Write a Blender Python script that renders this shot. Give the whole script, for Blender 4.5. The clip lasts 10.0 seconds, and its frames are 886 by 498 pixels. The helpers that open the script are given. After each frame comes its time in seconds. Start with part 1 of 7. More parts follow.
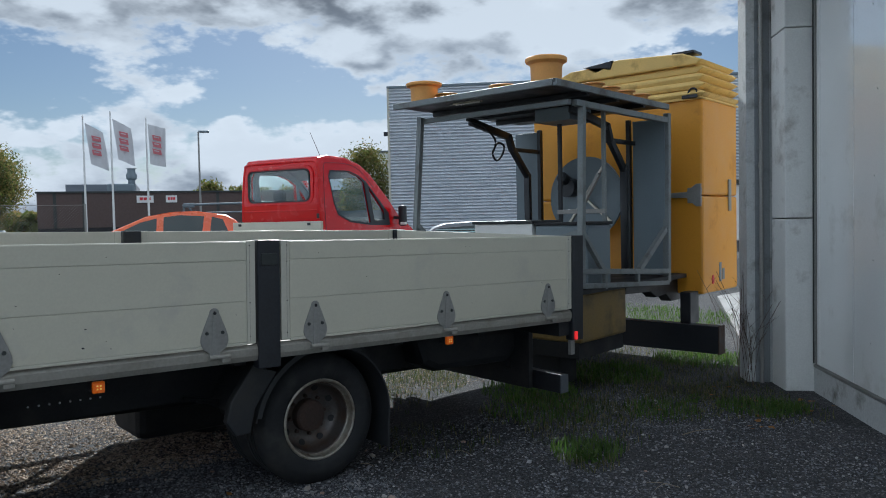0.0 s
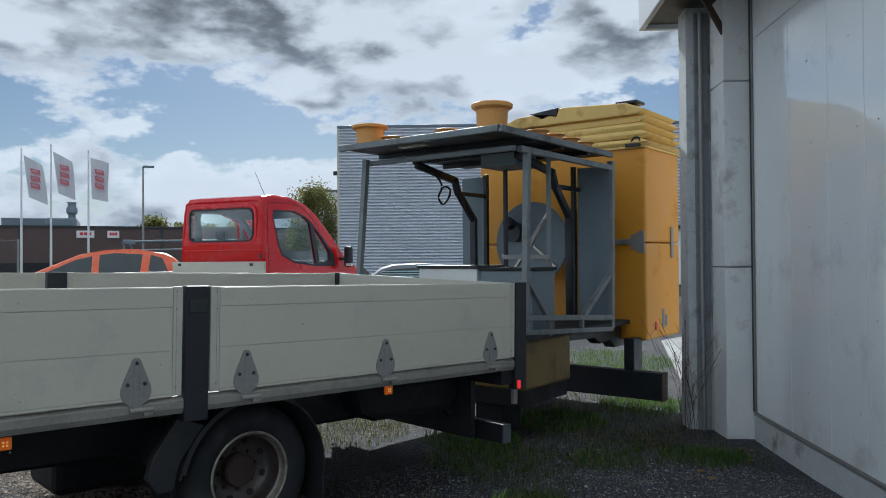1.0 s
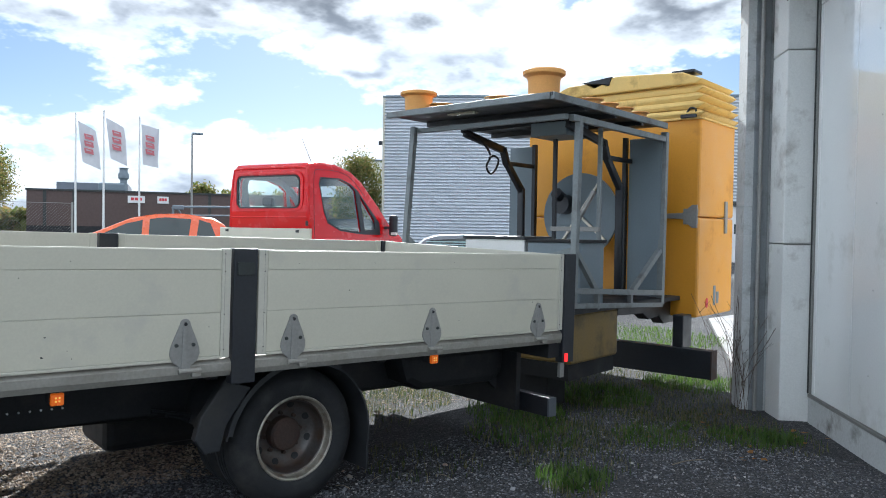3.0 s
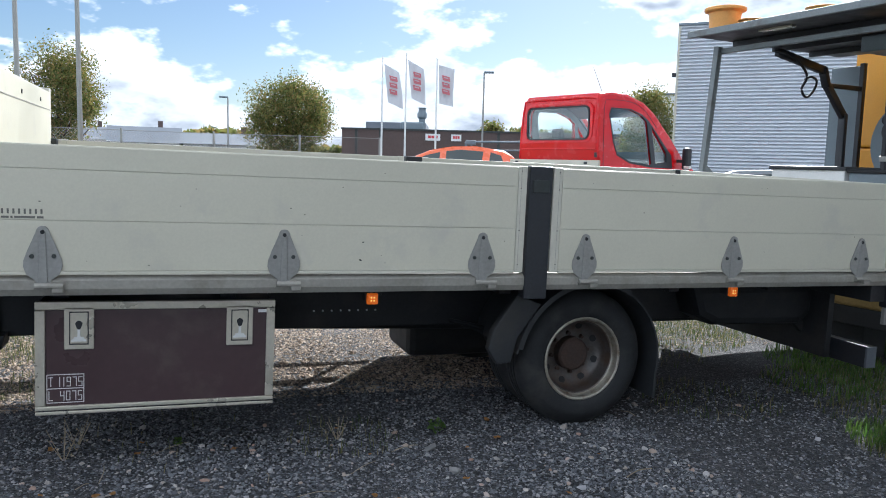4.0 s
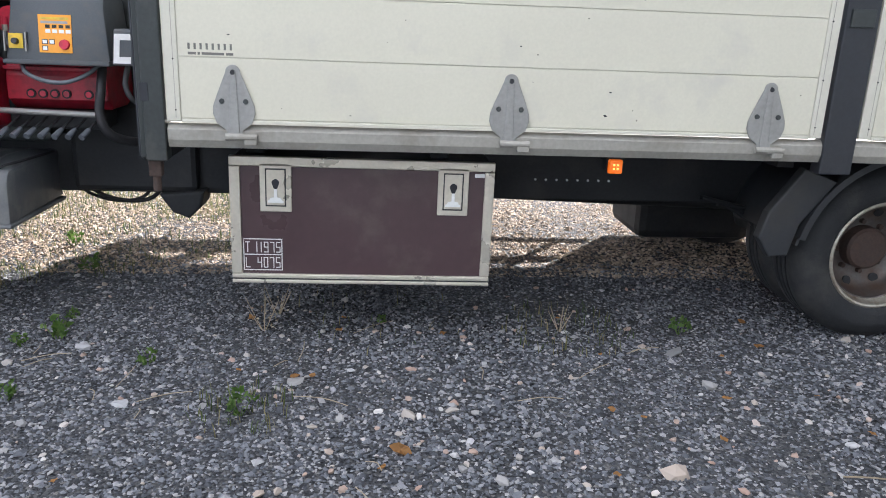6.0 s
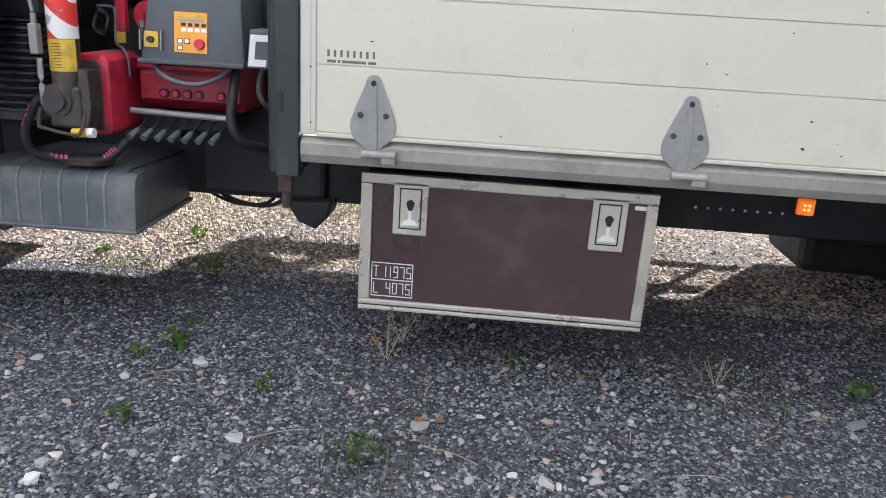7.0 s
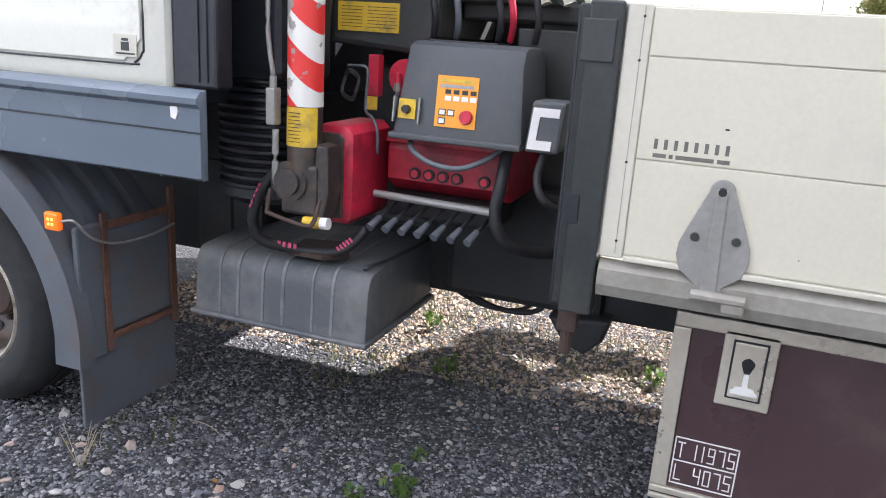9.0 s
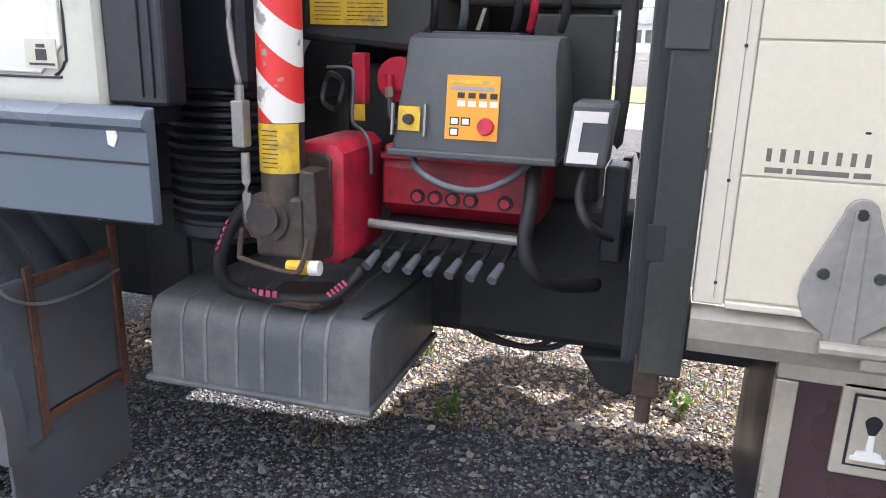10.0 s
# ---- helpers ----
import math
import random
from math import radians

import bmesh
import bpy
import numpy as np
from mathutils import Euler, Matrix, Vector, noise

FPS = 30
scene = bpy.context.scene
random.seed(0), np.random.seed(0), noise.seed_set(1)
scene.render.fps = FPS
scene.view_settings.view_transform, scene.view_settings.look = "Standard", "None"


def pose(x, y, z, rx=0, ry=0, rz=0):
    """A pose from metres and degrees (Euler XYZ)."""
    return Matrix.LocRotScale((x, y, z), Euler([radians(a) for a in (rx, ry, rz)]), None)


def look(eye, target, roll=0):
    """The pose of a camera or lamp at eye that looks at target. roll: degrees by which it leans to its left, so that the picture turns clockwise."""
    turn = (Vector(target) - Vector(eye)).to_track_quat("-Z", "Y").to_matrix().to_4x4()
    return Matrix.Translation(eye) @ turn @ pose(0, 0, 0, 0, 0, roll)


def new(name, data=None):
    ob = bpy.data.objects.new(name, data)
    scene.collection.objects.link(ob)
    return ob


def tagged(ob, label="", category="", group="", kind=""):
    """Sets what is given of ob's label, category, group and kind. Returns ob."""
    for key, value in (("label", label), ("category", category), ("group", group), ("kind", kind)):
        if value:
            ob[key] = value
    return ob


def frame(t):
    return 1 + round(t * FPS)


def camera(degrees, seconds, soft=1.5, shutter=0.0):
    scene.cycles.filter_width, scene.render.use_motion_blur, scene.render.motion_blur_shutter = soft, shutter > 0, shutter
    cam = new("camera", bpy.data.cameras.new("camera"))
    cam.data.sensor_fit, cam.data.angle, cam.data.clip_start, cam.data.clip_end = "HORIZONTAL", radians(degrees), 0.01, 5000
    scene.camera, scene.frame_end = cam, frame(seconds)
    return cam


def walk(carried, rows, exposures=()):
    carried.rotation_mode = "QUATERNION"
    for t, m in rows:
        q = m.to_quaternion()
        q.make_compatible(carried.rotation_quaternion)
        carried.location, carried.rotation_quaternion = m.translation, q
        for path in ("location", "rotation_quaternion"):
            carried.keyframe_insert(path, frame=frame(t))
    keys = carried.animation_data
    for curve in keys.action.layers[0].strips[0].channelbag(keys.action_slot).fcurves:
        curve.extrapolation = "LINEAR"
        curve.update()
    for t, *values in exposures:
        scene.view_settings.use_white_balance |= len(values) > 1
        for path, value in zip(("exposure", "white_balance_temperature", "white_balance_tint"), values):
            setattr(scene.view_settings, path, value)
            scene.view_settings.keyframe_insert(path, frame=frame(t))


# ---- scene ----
# ---- the camera and its walk ----
cam = camera(60.7, 10.0, 1.0)
SLOPE = pose(0, 0, 0, 0, 1.1, 0)   # the yard under the lorry falls a little towards its rear
PATH = [
    (0, (0.191, 0.014, 1.656), (1.471, 1.549, 1.58), -1.2),
    (0.5, (0.23, 0.049, 1.669), (1.591, 1.513, 1.636), -0.9),
    (1, (0.311, 0.059, 1.701), (1.692, 1.506, 1.728), -0.4),
    (1.5, (0.392, 0.067, 1.705), (1.789, 1.497, 1.775), 0.4),
    (2, (0.426, 0.059, 1.702), (1.826, 1.486, 1.762), 0.1),
    (2.2, (0.42, 0.06, 1.698), (1.818, 1.488, 1.738), -0.1),
    (3.3, (0.332, 0.181, 1.639), (1.48, 1.816, 1.547), 1.2),
    (3.5, (0.382, 0.145, 1.595), (1.371, 1.88, 1.482), 1.1),
    (4, (0.315, 0.227, 1.56), (0.975, 2.102, 1.338), 1.5),
    (4.5, (0.205, 0.401, 1.478), (0.726, 2.303, 1.145), 1.1),
    (5, (0.15, 0.541, 1.409), (0.589, 2.429, 0.915), 1.8),
    (5.2, (0.168, 0.591, 1.389), (0.55, 2.479, 0.853), 2.2),
    (6.3, (0.318, 1.14, 1.404), (0.393, 3.054, 0.827), 1.1),
    (6.5, (0.296, 1.195, 1.437), (0.31, 3.105, 0.843), 1.6),
    (7, (0.158, 1.399, 1.477), (0.042, 3.299, 0.863), 2.3),
    (7.5, (0.042, 1.567, 1.501), (-0.268, 3.448, 0.895), 1.6),
    (8, (-0.018, 1.773, 1.537), (-0.518, 3.624, 0.97), 1.9),
    (8.5, (-0.077, 2.045, 1.544), (-0.717, 3.865, 1.016), 3.3),
    (9, (-0.251, 2.222, 1.512), (-0.93, 4.027, 0.982), 2.6),
    (9.5, (-0.455, 2.413, 1.514), (-1.063, 4.243, 0.983), 1.5),
    (10, (-0.587, 2.601, 1.498), (-1.134, 4.448, 0.961), 0.4),
]
EXPOSURES = [(0, 0.0, 5500, 6), (1.5, 0.0, 5500, 6), (2.2, 0.22, 5500, 6), (3.3, 1.0, 5650, 8), (4.0, 0.9, 5600, 9), (4.5, 0.96, 5650, 10), (5.0, 1.56, 5850, 12), (6.5, 1.86, 5900, 14), (7.0, 1.8, 5900, 15), (8.5, 1.82, 5950, 17), (9.5, 2.06, 6050, 18), (10, 2.06, 6100, 18)]
walk(cam, [(t, look(eye, target, roll)) for t, eye, target, roll in PATH], EXPOSURES)

# ---- world and sun ----
SUN_AZ, SUN_EL = 37.0, 34.5   # degrees clockwise from +y, and above the horizon
world = bpy.data.worlds.new("sky")
scene.world = world
world.use_nodes = True
wn, wl = world.node_tree.nodes, world.node_tree.links
wn.clear()
w_out, w_bg, w_sky = wn.new("ShaderNodeOutputWorld"), wn.new("ShaderNodeBackground"), wn.new("ShaderNodeTexSky")
w_sky.sky_type, w_sky.sun_disc = "NISHITA", False
w_sky.sun_elevation, w_sky.sun_rotation = radians(SUN_EL), radians(SUN_AZ)
w_bg.inputs["Strength"].default_value = 0.052
w_sky.air_density, w_sky.dust_density, w_sky.ozone_density = 1.0, 0.5, 1.8


def world_math(op, a, b=0.0):
    node = wn.new("ShaderNodeMath")
    node.operation = op
    for i, v in enumerate((a, b)):
        if isinstance(v, (int, float)):
            node.inputs[i].default_value = v
        else:
            wl.new(v, node.inputs[i])
    return node.outputs[0]


def world_range(value, lo, hi, a, b):
    node = wn.new("ShaderNodeMapRange")
    node.interpolation_type = "SMOOTHSTEP"
    for name, v in (("From Min", lo), ("From Max", hi), ("To Min", a), ("To Max", b)):
        node.inputs[name].default_value = v
    wl.new(value, node.inputs["Value"])
    return node.outputs["Result"]


def world_vector(op, a, b):
    node = wn.new("ShaderNodeVectorMath")
    node.operation = op
    wl.new(a, node.inputs[0])
    node.inputs[1].default_value = b
    return node.outputs["Value"] if op == "DOT_PRODUCT" else node.outputs["Vector"]


def world_mix(fac, a, b):
    node = wn.new("ShaderNodeMixRGB")
    wl.new(fac, node.inputs["Fac"])
    for i, v in (("Color1", a), ("Color2", b)):
        if isinstance(v, tuple):
            node.inputs[i].default_value = (*v, 1)
        else:
            wl.new(v, node.inputs[i])
    return node.outputs["Color"]


def cloud_density(vector, detail=10, billows=0.20):
    """Heaped clouds: fractal noise with rounded billows."""
    heap, billow = wn.new("ShaderNodeTexNoise"), wn.new("ShaderNodeTexVoronoi")
    heap.inputs["Scale"].default_value, heap.inputs["Detail"].default_value, heap.inputs["Roughness"].default_value = 3.9, detail, 0.54
    billow.feature = "SMOOTH_F1"
    billow.inputs["Scale"].default_value, billow.inputs["Detail"].default_value, billow.inputs["Roughness"].default_value = 13.0, 4, 0.6
    wl.new(vector, heap.inputs["Vector"])
    wl.new(vector, billow.inputs["Vector"])
    return world_math("ADD", heap.outputs["Fac"], world_math("MULTIPLY", world_math("SUBTRACT", 0.42, billow.outputs["Distance"]), billows))


# clouds: a low bank, a row of heaps, a bluer gap and a closed grey deck above; tops lit, bellies grey
w_co, w_sep = wn.new("ShaderNodeTexCoord"), wn.new("ShaderNodeSeparateXYZ")
wl.new(w_co.outputs["Generated"], w_sep.inputs[0])
w_z = w_sep.outputs["Z"]
here = world_vector("ADD", world_vector("MULTIPLY", w_co.outputs["Generated"], (1.0, 1.0, 2.1)), (3.7, 1.2, 0.4))
above = world_vector("ADD", here, (0.012, 0.016, 0.075))
bias = world_math("ADD", world_range(w_z, 0.06, 0.0, 0.0, 0.08), world_range(w_z, 0.19, 0.27, 0.0, 0.13))
bias = world_math("ADD", bias, world_range(w_z, 0.12, 0.15, 0.155, 0.09))
dens = world_math("ADD", cloud_density(here), bias)
soft_dens = world_math("ADD", cloud_density(here, 3, 0.10), bias)
fall = world_math("SUBTRACT", soft_dens, world_math("ADD", cloud_density(above, 3, 0.10), bias))
veil = world_range(dens, 0.475, 0.56, 0.0, 1.0)
core = world_range(world_math("ADD", world_math("MULTIPLY", soft_dens, 0.5), world_math("MULTIPLY", dens, 0.5)), 0.50, 0.69, 0.0, 1.0)
belly = world_math("MULTIPLY", core, world_range(fall, -0.06, 0.085, 1.0, 0.15))
deep = world_range(w_z, 0.20, 0.30, 0.0, 1.0)
grey = world_mix(deep, (5.2, 5.6, 6.2), (3.0, 3.15, 3.4))
tone = world_mix(belly, (15.2, 15.2, 15.0), grey)
# clouds opposite the sun show their lit side
toward = world_vector("DOT_PRODUCT", w_co.outputs["Generated"], (math.sin(radians(SUN_AZ)), math.cos(radians(SUN_AZ)), 0.0))
w_lit = wn.new("ShaderNodeVectorMath")
w_lit.operation = "SCALE"
wl.new(tone, w_lit.inputs[0])
wl.new(world_range(toward, 0.7, 0.0, 1.0, 1.75), w_lit.inputs["Scale"])
wl.new(world_mix(veil, w_sky.outputs["Color"], w_lit.outputs["Vector"]), w_bg.inputs["Color"])
wl.new(w_bg.outputs["Background"], w_out.inputs["Surface"])
sun = new("sun", bpy.data.lights.new("sun", "SUN"))
sun.data.energy, sun.data.angle, sun.data.color = 5.0, radians(0.6), (1.0, 0.93, 0.82)
sun.matrix_world = look((0, 0, 0), (-math.sin(radians(SUN_AZ)) * math.cos(radians(SUN_EL)), -math.cos(radians(SUN_AZ)) * math.cos(radians(SUN_EL)), -math.sin(radians(SUN_EL))))


# ---- materials ----
def mat(name, base, rough=0.6, metal=0.0, vary=0.12, scale=6.0, grain=60.0, bump=0.0, dirt=None, dirt_amount=0.0, dirt_scale=3.0, coat=0.0, per_object=0.0):
    """A surface with broad and fine variation, optional dirt patches and a fine relief."""
    m = bpy.data.materials.new(name)
    m.use_nodes = True
    n, l = m.node_tree.nodes, m.node_tree.links
    bsdf = n["Principled BSDF"]
    bsdf.inputs["Roughness"].default_value, bsdf.inputs["Metallic"].default_value = rough, metal
    bsdf.inputs["Coat Weight"].default_value = coat
    co = n.new("ShaderNodeTexCoord")
    broad, fine = n.new("ShaderNodeTexNoise"), n.new("ShaderNodeTexNoise")
    broad.inputs["Scale"].default_value, broad.inputs["Detail"].default_value = scale, 5
    fine.inputs["Scale"].default_value, fine.inputs["Detail"].default_value = grain, 4
    l.new(co.outputs["Object"], broad.inputs["Vector"])
    l.new(co.outputs["Object"], fine.inputs["Vector"])
    add = n.new("ShaderNodeMath")
    add.operation = "ADD"
    l.new(broad.outputs["Fac"], add.inputs[0])
    l.new(fine.outputs["Fac"], add.inputs[1])
    span = n.new("ShaderNodeMapRange")
    span.inputs["From Min"].default_value, span.inputs["From Max"].default_value = 0.65, 1.35
    span.inputs["To Min"].default_value, span.inputs["To Max"].default_value = 1 - vary, 1 + vary
    l.new(add.outputs[0], span.inputs["Value"])
    value = span.outputs["Result"]
    if per_object:
        info, mul = n.new("ShaderNodeObjectInfo"), n.new("ShaderNodeMapRange")
        mul.inputs["To Min"].default_value, mul.inputs["To Max"].default_value = 1 - per_object, 1 + per_object
        l.new(info.outputs["Random"], mul.inputs["Value"])
        both = n.new("ShaderNodeMath")
        both.operation = "MULTIPLY"
        l.new(value, both.inputs[0])
        l.new(mul.outputs["Result"], both.inputs[1])
        value = both.outputs[0]
    tint = n.new("ShaderNodeVectorMath")
    tint.operation = "SCALE"
    tint.inputs[0].default_value = base
    l.new(value, tint.inputs["Scale"])
    colour = tint.outputs["Vector"]
    if dirt:
        patch, ramp, mix = n.new("ShaderNodeTexNoise"), n.new("ShaderNodeValToRGB"), n.new("ShaderNodeMixRGB")
        patch.inputs["Scale"].default_value, patch.inputs["Detail"].default_value, patch.inputs["Roughness"].default_value = dirt_scale, 8, 0.65
        ramp.color_ramp.elements[0].position, ramp.color_ramp.elements[1].position = 0.62 - 0.3 * dirt_amount, 0.75
        mix.inputs["Color2"].default_value = (*dirt, 1)
        l.new(co.outputs["Object"], patch.inputs["Vector"])
        l.new(patch.outputs["Fac"], ramp.inputs["Fac"])
        l.new(ramp.outputs["Color"], mix.inputs["Fac"])
        l.new(colour, mix.inputs["Color1"])
        colour = mix.outputs["Color"]
    l.new(colour, bsdf.inputs["Base Color"])
    rr = n.new("ShaderNodeMapRange")
    rr.inputs["From Min"].default_value, rr.inputs["From Max"].default_value = 0.3, 0.7
    rr.inputs["To Min"].default_value, rr.inputs["To Max"].default_value = max(0.03, rough - 0.12), min(1, rough + 0.12)
    l.new(broad.outputs["Fac"], rr.inputs["Value"])
    l.new(rr.outputs["Result"], bsdf.inputs["Roughness"])
    if bump:
        b = n.new("ShaderNodeBump")
        b.inputs["Strength"].default_value, b.inputs["Distance"].default_value = 0.6, bump
        l.new(fine.outputs["Fac"], b.inputs["Height"])
        l.new(b.outputs["Normal"], bsdf.inputs["Normal"])
    return m


def glow(name, colour, strength):
    m = mat(name, colour, 0.3)
    bsdf = m.node_tree.nodes["Principled BSDF"]
    bsdf.inputs["Emission Color"].default_value, bsdf.inputs["Emission Strength"].default_value = (*colour, 1), strength
    return m


def glass(name, tint, rough=0.03):
    m = bpy.data.materials.new(name)
    m.use_nodes = True
    bsdf = m.node_tree.nodes["Principled BSDF"]
    bsdf.inputs["Base Color"].default_value, bsdf.inputs["Roughness"].default_value = (*tint, 1), rough
    bsdf.inputs["Transmission Weight"].default_value, bsdf.inputs["IOR"].default_value = 1.0, 1.02
    bsdf.inputs["Specular IOR Level"].default_value = 0.5
    bsdf.inputs["Coat Weight"].default_value, bsdf.inputs["Coat Roughness"].default_value = 1.0, 0.03
    return m


M_BOARD = mat("white_aluminium", (0.56, 0.535, 0.43), 0.40, vary=0.05, scale=1.5, grain=90, dirt=(0.47, 0.45, 0.39), dirt_amount=0.2, dirt_scale=2.2)
M_CAP = mat("pale_profile", (0.53, 0.51, 0.425), 0.45, vary=0.06)
M_RAIL = mat("dull_aluminium", (0.30, 0.285, 0.25), 0.55, 0.25, vary=0.15, scale=4, dirt=(0.18, 0.16, 0.13), dirt_amount=0.4)
M_GALV = mat("galvanised_steel", (0.295, 0.29, 0.275), 0.5, 0.5, vary=0.15, scale=12, bump=0.001)
M_BLACK = mat("black_paint", (0.013, 0.015, 0.020), 0.42, vary=0.3, scale=5, dirt=(0.035, 0.037, 0.042), dirt_amount=0.2)
M_GREEN = mat("dark_green_paint", (0.022, 0.027, 0.026), 0.45, vary=0.25, dirt=(0.07, 0.065, 0.055), dirt_amount=0.3)
M_CHASSIS = mat("dusty_chassis", (0.012, 0.013, 0.015), 0.7, vary=0.4, scale=5, dirt=(0.035, 0.03, 0.028), dirt_amount=0.3)
M_TYRE = mat("tyre_rubber", (0.014, 0.015, 0.017), 0.75, vary=0.25, scale=8, grain=120, bump=0.002, dirt=(0.05, 0.047, 0.042), dirt_amount=0.4)
M_LIP = mat("bright_rim_lip", (0.38, 0.35, 0.29), 0.4, 0.5, vary=0.2, scale=10, dirt=(0.14, 0.09, 0.05), dirt_amount=0.45, dirt_scale=12)
M_RIM = mat("worn_rim", (0.10, 0.09, 0.085), 0.45, 0.4, vary=0.25, scale=9, dirt=(0.09, 0.05, 0.03), dirt_amount=0.6, dirt_scale=8)
M_PLASTIC = mat("grey_plastic", (0.068, 0.076, 0.084), 0.55, vary=0.15, scale=6, grain=200, bump=0.0008, dirt=(0.11, 0.1, 0.09), dirt_amount=0.25)
M_BOX = mat("brown_plywood_film", (0.058, 0.033, 0.036), 0.34, coat=0.25, vary=0.1, scale=3, grain=30, dirt=(0.09, 0.07, 0.06), dirt_amount=0.12)
M_SLATE = mat("slate_guard_plastic", (0.095, 0.107, 0.122), 0.5, vary=0.15, scale=5, grain=150, bump=0.0006, dirt=(0.12, 0.075, 0.05), dirt_amount=0.3, dirt_scale=4)
M_STEEL = mat("stainless_steel", (0.60, 0.56, 0.47), 0.34, 0.55, vary=0.1, scale=7)
M_RED = mat("crane_red", (0.52, 0.02, 0.05), 0.4, vary=0.12, scale=4, dirt=(0.07, 0.015, 0.02), dirt_amount=0.55, dirt_scale=7)
M_REDDARK = mat("grimy_red", (0.36, 0.012, 0.03), 0.45, vary=0.25, scale=6, dirt=(0.06, 0.012, 0.018), dirt_amount=0.55, dirt_scale=8)
M_TANK = mat("dusty_tank_plastic", (0.075, 0.083, 0.09), 0.5, vary=0.15, scale=5, grain=150, bump=0.0006, dirt=(0.19, 0.185, 0.17), dirt_amount=0.5, dirt_scale=4)
M_CABRED = mat("red_car_paint", (0.56, 0.006, 0.010), 0.22, vary=0.04, coat=0.25)
M_CABRED.node_tree.nodes["Principled BSDF"].inputs["Specular IOR Level"].default_value = 0.3
M_ORANGE = mat("orange_car_paint", (0.75, 0.13, 0.03), 0.3, vary=0.05, coat=0.6)
M_CREAM = mat("cream_cab_paint", (0.62, 0.62, 0.545), 0.32, vary=0.04, scale=1.5, coat=0.4, dirt=(0.4, 0.37, 0.3), dirt_amount=0.08)
M_SKIRT = mat("slate_blue_skirt", (0.12, 0.15, 0.185), 0.26, coat=0.3, vary=0.08, scale=2, grain=150, bump=0.0005)
M_YELLOW = mat("yellow_fibreglass", (0.66, 0.295, 0.018), 0.45, vary=0.06, scale=2.5, dirt=(0.50, 0.21, 0.02), dirt_amount=0.10, dirt_scale=2.5)
M_CONE = mat("orange_plastic", (0.82, 0.40, 0.11), 0.5, vary=0.08)
M_FRAME = mat("grey_frame_steel", (0.20, 0.22, 0.225), 0.5, 0.2, vary=0.15, scale=6, dirt=(0.09, 0.07, 0.06), dirt_amount=0.3)
M_PANEL = mat("blue_grey_panel", (0.165, 0.205, 0.235), 0.5, vary=0.08, scale=3)
M_CONC = mat("grey_concrete", (0.52, 0.535, 0.53), 0.85, vary=0.14, scale=3, grain=50, bump=0.003, dirt=(0.15, 0.14, 0.12), dirt_amount=0.3)
M_WALL = mat("white_wall_panel", (0.84, 0.855, 0.845), 0.12, coat=0.9, vary=0.05, scale=1.2, dirt=(0.60, 0.60, 0.57), dirt_amount=0.2, dirt_scale=1.5)
M_SHEET = mat("silver_sheet", (0.56, 0.59, 0.63), 0.6, 0.0, vary=0.05, scale=0.4)
M_BRICK = mat("brown_facade", (0.10, 0.07, 0.062), 0.8, vary=0.15, scale=0.4, grain=5)
M_ROOFGREY = mat("grey_roof", (0.16, 0.18, 0.21), 0.7, vary=0.12, scale=0.6)
M_WHITE = mat("white_paint", (0.75, 0.75, 0.73), 0.5, vary=0.05)
M_FLAG = mat("white_flag_cloth", (0.62, 0.62, 0.64), 0.9, vary=0.06)
M_FLAGRED = mat("faded_flag_red", (0.52, 0.16, 0.18), 0.8, vary=0.05)
M_GUARD = mat("black_guard_plastic", (0.02, 0.022, 0.025), 0.6, vary=0.2, dirt=(0.04, 0.038, 0.035), dirt_amount=0.3)
M_SIGNRED = mat("red_lettering", (0.6, 0.05, 0.06), 0.6, vary=0.05)
M_INK = mat("dark_ink", (0.03, 0.03, 0.03), 0.7)
M_RUST = mat("rusty_steel", (0.055, 0.033, 0.025), 0.8, vary=0.4, scale=14, grain=90, bump=0.001, dirt=(0.035, 0.03, 0.028), dirt_amount=0.5, dirt_scale=9)
M_GRIME = mat("oily_grime", (0.035, 0.03, 0.028), 0.5, vary=0.35, scale=9, grain=70, bump=0.001, dirt=(0.11, 0.075, 0.05), dirt_amount=0.45, dirt_scale=11)
M_PRINT = mat("faded_black_print", (0.12, 0.115, 0.10), 0.6, vary=0.2, scale=30)
# paler than the tank plastic, with darker blotches
M_PALERIB = mat("pale_ridge", (0.15, 0.155, 0.155), 0.6, vary=0.25, scale=9, dirt=(0.07, 0.075, 0.08), dirt_amount=0.4, dirt_scale=7)
M_ORANGERUST = mat("orange_rust", (0.13, 0.06, 0.038), 0.8, vary=0.4, scale=10, grain=80, bump=0.001, dirt=(0.04, 0.028, 0.024), dirt_amount=0.5, dirt_scale=8)
M_STENCIL = mat("stencil_paint", (0.72, 0.70, 0.68), 0.6, vary=0.08)
M_OLIVE = mat("crane_dark_grey", (0.032, 0.037, 0.036), 0.5, vary=0.2, scale=4, dirt=(0.07, 0.068, 0.06), dirt_amount=0.3)
M_LABEL = mat("yellow_label", (0.66, 0.44, 0.03), 0.5, vary=0.1, dirt=(0.28, 0.20, 0.07), dirt_amount=0.4, dirt_scale=22)
M_ORLABEL = mat("orange_label", (0.80, 0.33, 0.02), 0.45, vary=0.05)
M_HOSE = mat("black_hose", (0.016, 0.016, 0.018), 0.6, vary=0.2, scale=20)
M_SEAT = mat("dark_seat_cloth", (0.03, 0.035, 0.04), 0.9)
M_BARK = mat("bark", (0.07, 0.055, 0.04), 0.9, vary=0.3, scale=8, bump=0.004)
M_DIODE = glow("bright_diode", (1.0, 0.55, 0.10), 0.45)
